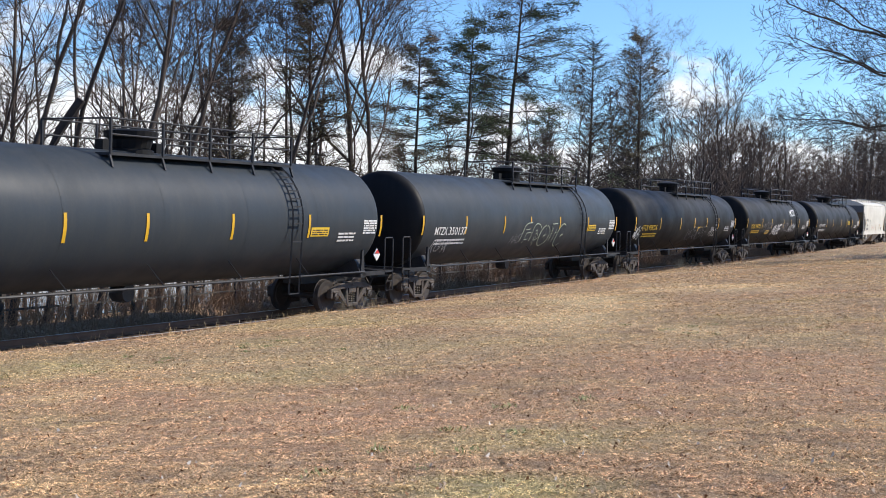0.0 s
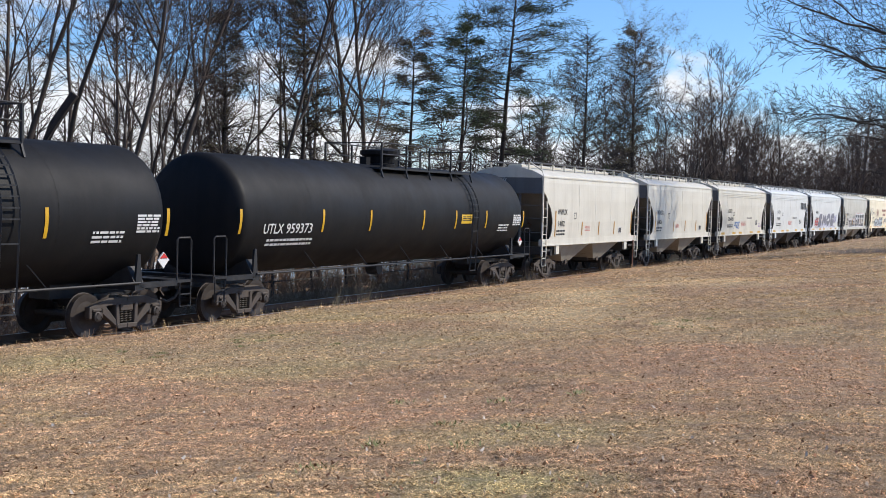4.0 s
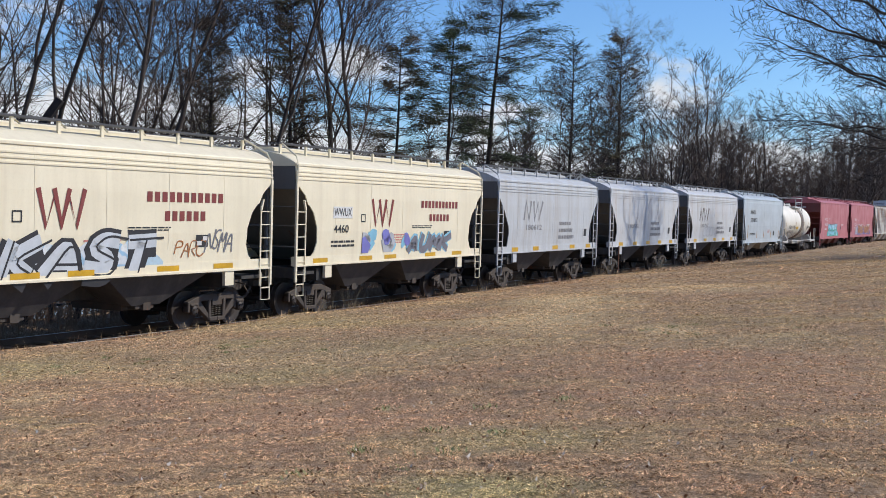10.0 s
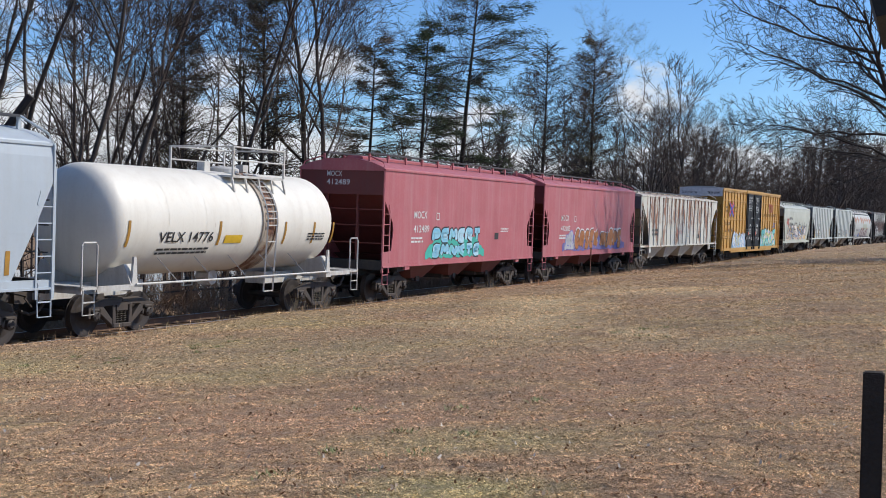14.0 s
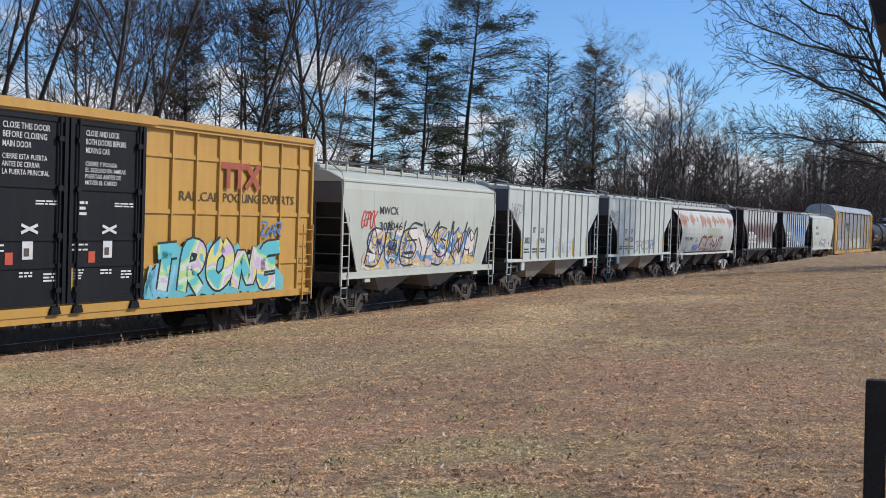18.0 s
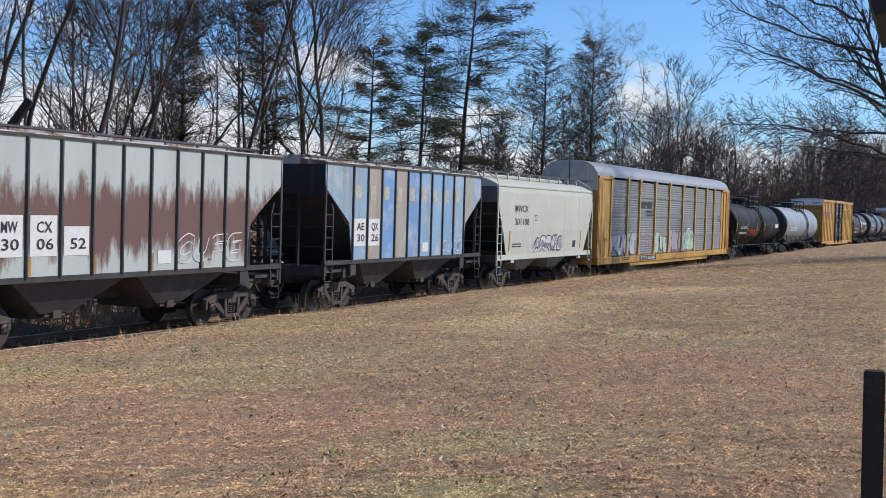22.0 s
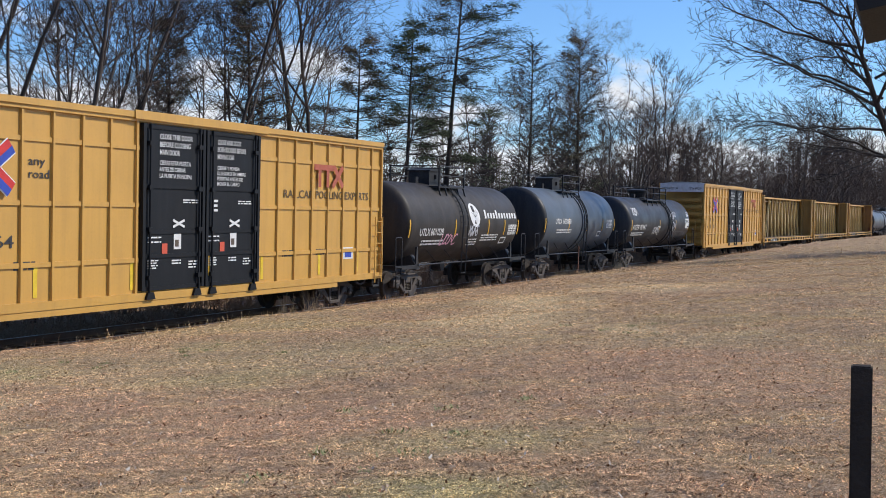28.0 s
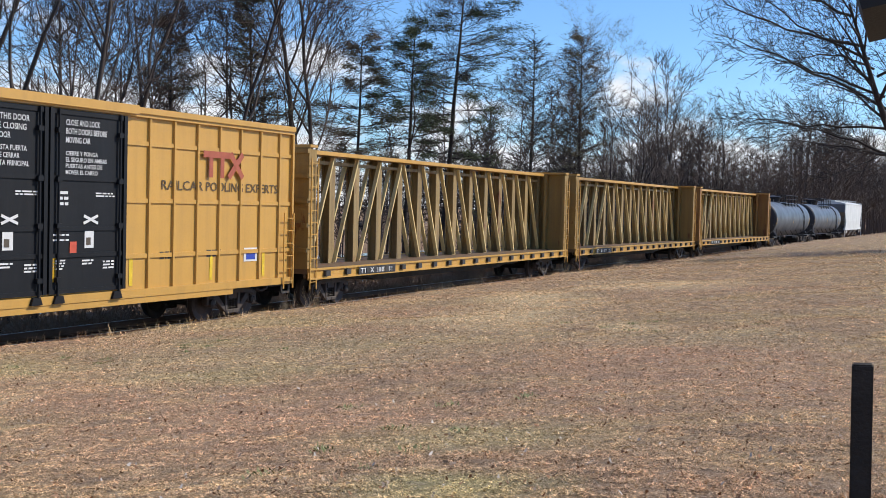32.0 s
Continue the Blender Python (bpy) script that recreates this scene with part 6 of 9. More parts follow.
# five long black tank cars
for i, (L, R, mark, num, ink, mat) in enumerate((
        (-436.2, -417.25, "", "", WHITE_INK, SLATE), (-415.0, -396.1, "MTZX", "350137", WHITE_INK, SLATE),
        (-393.75, -375.5, "UTLX", "958376", YELLOW_INK, JET), (-372.9, -354.85, "UTLX", "956772", YELLOW_INK, JET), (-352.5, -334.6, "UTLX", "959373", WHITE_INK, JET))):
    n = R - L
    s = couple(tank_car(("slate gray" if i < 2 else "charcoal black") + " long tank car with yellow reflector strips and faint graffiti", L, R, mat, JET,
                        strip=[0.35, 3.41, 6.53, 8.92, 11.88, 15.10, n - 0.2] if i < 2 else [0.15, 3.86, 7.2 if i == 2 else 6.4, 9.7, 12.0, 14.4, n - 0.2],
                        platform=(0.44, 0.79), dome=0.53, dome_mat=JET, ladder_at=0.762 if i < 2 else 0.745), L, R)
    if mark:
        s.text(mark, 1.12 if i > 1 else 1.18, 2.12, 0.25, ink, 0.88)
        s.text(num, 2.12 if i > 1 else 2.15, 2.12, 0.25, ink, 1.22 if i > 1 else 1.30)
        s.bars(1.4, 3.5, 1.92, 2, 0.06, ink, rnd)
    s.bars(n - 1.15, n - 0.45, 2.55, 6, 0.045, WHITE_INK, rnd, "small white data panel", 1.5)
    a0, a1, za, zb = ((15.2, 16.05, 2.16, 2.40), (15.2, 16.05, 2.16, 2.40), (10.4, 11.2, 1.98, 2.26), (5.2, 6.05, 1.72, 1.98), (12.4, 13.2, 2.30, 2.60))[i]
    s.panel("placard", a0, a1, za, zb, YELLOW_INK, "yellow notice panel")
    s.bars(a0 + 0.06, a1 - 0.05, zb - 0.09, 3, 0.03, BLACK_INK, rnd).location.y = -0.004
    s.bars(n - 2.4, n - 1.5, 2.2, 3, 0.05, WHITE_INK, rnd)
    if i == 1:
        s.letters("FROTC", 8.3, 12.6, 1.55, 2.50, ((SPRAYS["lime_white"], 0.06, 0.006, 0.0), (SLATE, 0.0, 0.009, 0.0)), rnd, 0.34, 0.10, "hollow sprayed letters in pale lime outline")
        s.scrawl(1.3, 2.6, 1.5, 1.95, SPRAYS["silver"], rnd, 4, 0.03)
        s.scrawl(7.4, 8.2, 1.7, 2.1, SPRAYS["gray"], rnd, 3, 0.03)
    if i == 2:
        s.letters("UROT", 8.7, 12.2, 1.55, 2.30, ((SPRAYS["gray"], 0.06, 0.006, 0.0), (JET, 0.0, 0.009, 0.0)), rnd, 0.26, 0.10, "hollow sprayed letters in gray outline")
        s.scrawl(12.9, 14.2, 1.7, 2.35, SPRAYS["silver"], rnd, 4, 0.04)
        s.scrawl(0.2, 1.1, 1.6, 2.3, SPRAYS["white"], rnd, 4, 0.035)
    if i == 3:
        s.scrawl(4.0, 6.8, 1.80, 2.50, SPRAYS["gray"], rnd, 6, 0.04)
        s.letters("NUZE", 6.9, 9.0, 1.62, 2.40, ((SPRAYS["white"], 0.0, 0.006, 0.0),), rnd, 0.11, 0.3)
        s.scrawl(9.2, 11.2, 1.80, 2.45, SPRAYS["gray"], rnd, 4, 0.045)
        s.letters("AKM", 11.3, 13.2, 1.75, 2.45, ((SPRAYS["silver"], 0.0, 0.006, 0.0),), rnd, 0.09, 0.3)
        s.scrawl(11.7, 13.3, 2.90, 3.35, SPRAYS["white"], rnd, 4, 0.07)
    bm = bmesh.new()
    prism(bm, [(n / 2 - 0.38, 1.60), (n / 2 - 0.20, 1.42), (n / 2 - 0.02, 1.60), (n / 2 - 0.20, 1.78)], -1.41, -1.38)
    part("placard", fixed(bm), WHITE_INK, s.root, "white and red hazard placard")
    bm = bmesh.new()
    prism(bm, [(n / 2 - 0.32, 1.64), (n / 2 - 0.08, 1.64), (n / 2 - 0.20, 1.75)], -1.425, -1.405)
    part("placard_diamond", fixed(bm), RED_SIGN, s.root)

# small covered hoppers
HOPPERS = [
    (-332.94, -321.15, "WWUX", "1402", CREAM, CREAM, CUT_ARCH, "cream"), (-319.79, -308.28, "WWUX", "1401", CREAM, CREAM, CUT_ARCH, "cream"),
    (-306.95, -295.38, "CEFX", "304051", CREAM, CREAM, CUT_ARCH, "cream banded"), (-293.98, -282.35, "GACX", "9310", WHITE_CAR, WHITE_CAR, CUT_ARCH, "bright white"),
    (-281.21, -269.41, "WWUX", "1247", WHITE_CAR, WHITE_CAR, CUT_ARCH, "white graffitied"), (-268.10, -256.58, "WWUX", "1448", TAN_GRAY, TAN_GRAY, CUT_ARCH, "dusty tan graffitied"),
    (-255.31, -243.39, "WWUX", "4791", CREAM_B, CREAM_B, CUT_ARCH, "warm cream graffitied"), (-242.26, -230.34, "WWUX", "4460", CREAM_B, CREAM_B, CUT_ARCH, "warm cream"),
    (-228.82, -217.83, "", "180612", NW_GRAY, NW_GRAY, CUT_NW, "streaked gray"), (-216.09, -204.92, "", "180551", NW_GRAY_B, DULL_WHITE, CUT_NW, "stained gray"),
    (-203.11, -191.90, "", "180767", NW_GRAY_B, DULL_WHITE, CUT_NW, "weathered gray"), (-190.32, -178.63, "NAHX", "321853", PALE_BLUE, PALE_BLUE, CUT_DIAG, "pale blue-gray"),
]
for i, (L, R, mark, num, mat, roof, cut, tone) in enumerate(HOPPERS):
    n = R - L
    diag = cut is CUT_DIAG
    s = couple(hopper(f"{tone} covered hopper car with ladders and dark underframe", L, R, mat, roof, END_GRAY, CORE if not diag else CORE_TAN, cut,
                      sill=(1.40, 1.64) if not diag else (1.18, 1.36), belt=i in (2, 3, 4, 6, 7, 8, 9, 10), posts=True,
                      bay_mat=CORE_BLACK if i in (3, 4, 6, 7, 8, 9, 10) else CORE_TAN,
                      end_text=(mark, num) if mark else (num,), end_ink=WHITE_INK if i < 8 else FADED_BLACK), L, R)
    if i in (0, 1, 5):
        number(s, mark, num, 1.55, 2.60, 0.22, BLACK_INK, 1.02, 0.78, 0.46)
        s.bars(1.5, 2.4, 1.92, 2, 0.07, BLACK_INK, rnd)
        for a in (1.35, 4.35, 6.4, 8.4, n - 1.05):
            s.stripe(a, 1.74, 2.30 if 2 < a < 9 else 2.75, ORANGE_REFLECT, 0.11)
        s.outline(3.35, 3.62, 2.42, 2.68, 0.03, BLACK_INK)
        s.bars(4.7, 5.3, 2.10, 4, 0.03, RED_INK, rnd)
        s.panel("data_panel", 9.0, 9.42, 1.76, 2.06, WHITE_INK, "white inspection panel")
        s.panel("data_panel", 9.04, 9.20, 1.80, 2.02, BLACK_INK, "", 0.012)
        s.panel("data_panel", 9.23, 9.38, 1.80, 2.02, BLACK_INK, "", 0.012)
    elif i in (2, 3, 4, 6, 7):
        a = 2.20 if i == 2 else 1.90
        if i == 7:
            s.panel("patch", a - 0.05, a + 1.0, 2.66, 2.98, WHITE_INK, "white paint patch")
        number(s, mark, num, a, 2.72, 0.22, BLACK_INK, 0.95, 1.35 if i == 2 else 0.8, 0.46)
        s.bars(a - 0.1, a + 1.2, 1.98, 2, 0.06, BLACK_INK, rnd)
        s.outline(3.4, 3.65, 2.55, 2.78, 0.03, BLACK_INK)
        s.bars(5.3, 6.4, 2.15, 4, 0.04, RED_INK, rnd)
        s.bars(6.6, 8.0, 2.42, 2, 0.03, BLACK_INK, rnd)
        s.panel("data_panel", 8.9, 9.35, 1.98, 2.26, BLACK_INK, "black and white inspection panel")
        s.panel("data_panel", 8.94, 9.12, 2.02, 2.12, WHITE_INK, "", 0.012)
        s.panel("data_panel", 9.15, 9.31, 2.13, 2.23, WHITE_INK, "", 0.012)
        sill = Side(s.root, n, lambda z: width_at(PROF_A)(1.6) + 0.012, 0.006)
        for a in (0.9, 3.4, 4.9, 7.6, 9.6):
            sill.panel("reflector_strip", a, a + 0.75, 1.46, 1.58, REFLECT)
    elif not diag:
        s.text(num, 2.55, 2.25, 0.20, FADED_GRAY, 1.75, "faded car number")
        sill = Side(s.root, n, lambda z: width_at(PROF_A)(1.6) + 0.012, 0.006)
        for a in (1.4, 3.5, 5.6, 7.6, 9.6):
            sill.panel("reflector_strip", a, a + 0.6, 1.44, 1.60, REFLECT)
        for k in range(3):
            s.bars(6.2, 7.6 + 0.2 * k, 2.42 - 0.28 * k, 1, 0.14, FADED_GRAY, rnd, "faded words as plain bars")
        s.panel("data_panel", 9.2, 9.6, 1.9, 2.3, WHITE_INK, "white inspection panel")
        s.panel("data_panel", 9.24, 9.56, 1.94, 2.26, BLACK_INK, "", 0.012)
        if i != 9:
            for k in range(2):
                a = 2.45 + 0.95 * k
                zig = [(a, 2.62), (a + 0.16, 3.35), (a + 0.50, 2.62), (a + 0.68, 3.35)] if k == 0 else [(a, 3.35), (a + 0.10, 2.62), (a + 0.45, 3.30), (a + 0.55, 2.62), (a + 0.95, 3.35)]
                s.stroke(zig, 0.16, FADED_BLACK if i == 10 else FADED_GRAY, "emblem", "faded dark zigzag emblem")
    else:
        number(s, mark, num, 1.86, 3.08, 0.27, BLACK_INK, 1.38, 1.92, 0.52)
        for a in (1.35, 3.9, 5.9, 8.0, n - 1.2):
            s.stripe(a, 1.48, 2.35 if a < 2 else 1.95, ORANGE_REFLECT, 0.12)
        s.bars(1.9, 3.4, 1.78, 2, 0.05, BLACK_INK, rnd)
        s.bars(7.0, 7.6, 2.0, 4, 0.03, RED_INK, rnd)
        s.panel("data_panel", 8.7, 9.1, 1.62, 1.92, BLACK_INK, "black inspection panel")
    if i == 2:
        s.scrawl(3.7, 4.9, 1.75, 2.2, SPRAYS["blue"], rnd, 4, 0.05)
        s.scrawl(9.7, 10.3, 1.8, 2.05, SPRAYS["purple"], rnd, 3, 0.03)
    if i == 3:      # large dark emblem in plain shapes
        for k in range(4):
            s.panel("emblem", 9.15 + 0.47 * k, 9.53 + 0.47 * k, 3.03, 3.50, BLACK_INK, "dark emblem of four plain blocks")
    if i == 4:
        s.mural(2.6, 9.6, 1.46, 2.15, MURAL_SILVER, None, rnd, 5, "pale silver sprayed haze")
        s.letters("SMOE", 2.75, 9.1, 1.62, 2.82, ((SPRAYS["white"], 0.12, 0.006, 0.04), (SPRAYS["haze"], 0.0, 0.009, 0.0)), rnd, 0.40, 0.30, "dark gray faded sprayed letters")
        s.scrawl(1.7, 2.9, 1.75, 2.35, SPRAYS["red"], rnd, 5, 0.07)
        s.scrawl(8.9, 10.0, 1.9, 2.6, SPRAYS["violet"], rnd, 3, 0.05)
        s.scrawl(2.0, 3.3, 1.42, 1.72, SPRAYS["black"], rnd, 4, 0.05)
    if i == 5:
        s.fat_word("TKO", 2.45, 5.25, 1.60, 2.20, SPRAYS["charcoal"], SPRAYS["white"], PALE_HALO, rnd, 0.075)
        s.fat_word("GRIZ", 5.50, 9.75, 1.60, 2.68, SPRAYS["charcoal"], SPRAYS["white"], PALE_HALO, rnd, 0.085)
        for a in (4.35, 6.4, 8.4):
            s.stroke([(a, 1.78), (a + 0.05, 2.28)], 0.11, ORANGE_REFLECT, "reflector_strip", "", s.lift + 0.016)
        s.scrawl(3.9, 5.6, 2.25, 2.6, SPRAYS["gray"], rnd, 5, 0.03)
    if i in (6, 7):
        for k in range(2):      # interlocked double zigzag emblem
            a = 4.05 + 0.42 * k
            s.stroke([(a, 3.22), (a + 0.22, 2.45), (a + 0.42, 3.05), (a + 0.62, 2.45), (a + 0.84, 3.22)], 0.12, FADED_MAROON, "emblem", "maroon zigzag emblem", 0.010 + 0.004 * k)
        for k, (a0, a1) in enumerate(((7.2, 9.9), (7.8, 9.4))):
            x = a0
            while x < a1 - 0.1:
                s.panel("name_bar", x, x + 0.17, 3.0 - 0.42 * k, 3.22 - 0.42 * k, FADED_MAROON)
                x += 0.25
    if i == 6:
        s.mural(2.9, 7.8, 1.46, 2.30, MURAL_SKY, None, rnd, 4, "pale blue sprayed haze")
        s.letters("KAST", 3.1, 7.5, 1.32, 2.40, ((SPRAYS["black"], 0.30, 0.006, -0.06), (SPRAYS["white_blue"], 0.0, 0.009, 0.0)), rnd, 0.30, 0.25, "pale sprayed letters with black shadows")
        s.letters("KAST", 3.25, 7.65, 1.36, 2.34, ((SPRAYS["black"], 0.0, 0.012, -0.03),), rnd, 0.05, 0.25)
        s.scrawl(8.2, 9.2, 1.75, 2.15, SPRAYS["rust_orange"], rnd, 4, 0.03)
        s.scrawl(1.0, 2.4, 2.5, 3.3, SPRAYS["gray"], rnd, 5, 0.03)
        s.scrawl(9.3, 10.3, 1.8, 2.4, SPRAYS["gray"], rnd, 4, 0.04)
    if i == 7:
        s.cloudy(3.6, 6.4, 1.66, 2.35, [SPRAYS["sky"], SPRAYS["silver"], SPRAYS["violet"]], rnd, 12)
        s.letters("AUMK", 6.4, 9.4, 1.50, 2.30, ((SPRAYS["sky"], 0.10, 0.006, 0.02), (SPRAYS["haze"], 0.0, 0.009, 0.0)), rnd, 0.22, 0.3, "gray sprayed letters with a blue halo")
    if i == 10:
        s.scrawl(3.2, 7.5, 1.7, 2.3, SPRAYS["silver"], rnd, 6, 0.05)
# short white tank car
s = couple(tank_car("short cream-white tank car with a rusty center band", -176.7, -166.7, WHITE_TANK, WHITE_TANK, rad=1.30, zc=2.52, over=1.0, gear=WHITE_GEAR,
                    platform=(0.50, 0.74), dome=0.60, ladder_at=0.63, band=0.63, band_mat=RUST_BAND, truck_in=0.75, head=0.6, small_dome=True), -176.7, -166.7)
s.text("VELX 14776", 1.75, 2.05, 0.24, BLACK_INK, 2.1, "reporting mark and number")
s.bars(1.8, 3.8, 1.85, 2, 0.05, BLACK_INK, rnd)
s.panel("placard", 4.35, 5.1, 2.0, 2.2, YELLOW_INK, "yellow notice panel")
s.bars(8.3, 9.2, 2.2, 3, 0.04, BLACK_INK, rnd)
for a in (0.65, 4.1, 7.1, 8.6, 9.65):
    s.stripe(a, 1.95, 2.55, ORANGE_REFLECT, 0.09)

# two red hoppers
for k, (L, R) in enumerate(((-164.30, -150.90), (-149.68, -136.41))):
    n = R - L
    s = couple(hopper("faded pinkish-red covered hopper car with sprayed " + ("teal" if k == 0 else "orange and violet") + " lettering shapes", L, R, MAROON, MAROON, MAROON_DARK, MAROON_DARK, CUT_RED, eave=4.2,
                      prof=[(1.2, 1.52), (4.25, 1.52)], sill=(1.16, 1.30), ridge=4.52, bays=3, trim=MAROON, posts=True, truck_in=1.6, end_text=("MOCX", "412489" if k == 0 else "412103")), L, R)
    number(s, "MOCX", "412489" if k == 0 else "412103", 2.15, 2.70, 0.24, WHITE_INK, 1.0, 1.2, 0.46)
    s.outline(3.9, 4.15, 2.65, 2.9, 0.03, WHITE_INK)
    s.bars(9.8, 10.6, 2.35, 3, 0.03, WHITE_INK, rnd)
    if k == 0:
        s.mural(3.1, 8.2, 1.32, 2.22, SPRAYS["teal_green"], None, rnd, 5, "teal green sprayed field")
        for word, lo, hi in (("SMNKTE", 1.34, 1.90), ("PEMERT", 1.84, 2.44)):
            s.letters(word, 3.6, 7.8, lo, hi, ((SPRAYS["black"], 0.10, 0.006, 0.0), (MURAL_TEAL, 0.0, 0.009, 0.0)), rnd, 0.20, 0.10, "sky blue sprayed letters with black outlines")
    else:
        s.mural(2.4, 11.6, 1.32, 2.35, SPRAYS["violet_dull"], None, rnd, 8, "dull violet sprayed field")
        for word, a0, a1 in (("GRSEK", 4.0, 7.4), ("NURPS", 7.7, 11.0)):
            s.letters(word, a0, a1, 1.38, 2.36, ((SPRAYS["white"], 0.14, 0.006, 0.03), (SPRAYS["maroon"], 0.08, 0.009, 0.0), (SPRAYS["rust_orange"], 0.0, 0.012, 0.0)), rnd, 0.26, 0.10, "rusty orange sprayed letters with pale outlines")
        s.mural(2.7, 3.9, 1.38, 2.30, SPRAYS["silver"], SPRAYS["violet"], rnd, 2, "silver sprayed bubble shape", up=0.002)
    s.bars(2.0, 2.9, 2.02, 2, 0.06, WHITE_INK, rnd)
    s.panel("data_panel", 9.2, 9.6, 1.95, 2.2, BLACK_INK, "black inspection panel")

# rust-streaked ribbed hopper with four bays
L, R = -135.14, -118.16
s = couple(hopper("white ribbed covered hopper car streaked with rust", L, R, RUST_STREAK, RUSTY_WHITE, END_GRAY, CORE_TAN, [(1.40, 1.75), (2.6, 1.35), (3.55, 0.4), (3.6, 0.0), (4.1, 0.0)],
                  PROF_FLAT, eave=4.1, sill=(1.36, 1.44), bays=4, ribs=17, rib_mat=RUST_STREAK, bay_mat=BAY_TAN, ridge=4.3, truck_in=1.7, walk_lift=0.10), L, R)
s.text("CE", 2.2, 2.6, 0.22, BLACK_INK, 0.5)
s.bars(2.2, 3.4, 2.2, 2, 0.12, BLACK_INK, rnd)
s.bars(7.2, 8.4, 2.2, 4, 0.03, RED_INK, rnd)
s.panel("data_panel", 12.0, 12.5, 1.75, 2.0, BLACK_INK, "black inspection panel")
s = couple(boxcar("yellow high-cube boxcar with black plug doors and bright graffiti", -116.64, -97.65, "TBOX 639145", rnd), -116.64, -97.65)
s.lift = 0.068
s.mural(2.9, 7.3, 0.95, 2.2, MURAL_SKY, SPRAYS["blue"], rnd, 4, "violet and sky blue sprayed shapes", word="CHAKI", w=0.22)
s.letters("IIC", 3.7, 5.2, 1.1, 2.0, ((SPRAYS["yellow"], 0.0, 0.013, 0.0),), rnd, 0.10)
s.lift = 0.068
s.mural(12.0, 17.6, 0.92, 2.45, SPRAYS["teal_pale"], SPRAYS["black"], rnd, 5, "lime, teal and violet sprayed shapes with black outlines", fill=MURAL_LIME, word="TRONE", w=0.36)
s.scrawl(12.1, 12.9, 1.0, 1.8, SPRAYS["sky"], rnd, 3, 0.10)
s.scrawl(16.5, 17.5, 2.35, 2.8, SPRAYS["blue"], rnd, 3, 0.05)

# graffitied cream hopper
L, R = -95.93, -84.20
s = couple(hopper("cream covered hopper car covered in colourful graffiti", L, R, CREAM_G, CREAM_G, END_GRAY, CORE_BLACK, CUT_DIAG, sill=(1.18, 1.36), posts=True, bay_mat=CORE, end_text=("MWCX", "302046")), L, R)
number(s, "MWCX", "302046", 2.3, 3.10, 0.24, BLACK_INK, 1.3, 1.6, 0.48)
s.mural(1.3, 9.9, 1.38, 2.80, MURAL_FIELD, SPRAYS["black"], rnd, 7, "yellow, blue and pink sprayed shapes with black outlines", fill=MURAL_BRIGHT, word="SWEYSKM", w=0.36)
s.letters("NWSYUWM", 1.6, 10.1, 1.55, 3.0, ((SPRAYS["black"], 0.0, 0.014, 0.0),), rnd, 0.055, 0.3)
s.scrawl(1.2, 2.1, 2.6, 3.2, SPRAYS["red"], rnd, 5, 0.05)
s.stripe(n - 1.6, 1.5, 2.4, ORANGE_REFLECT)

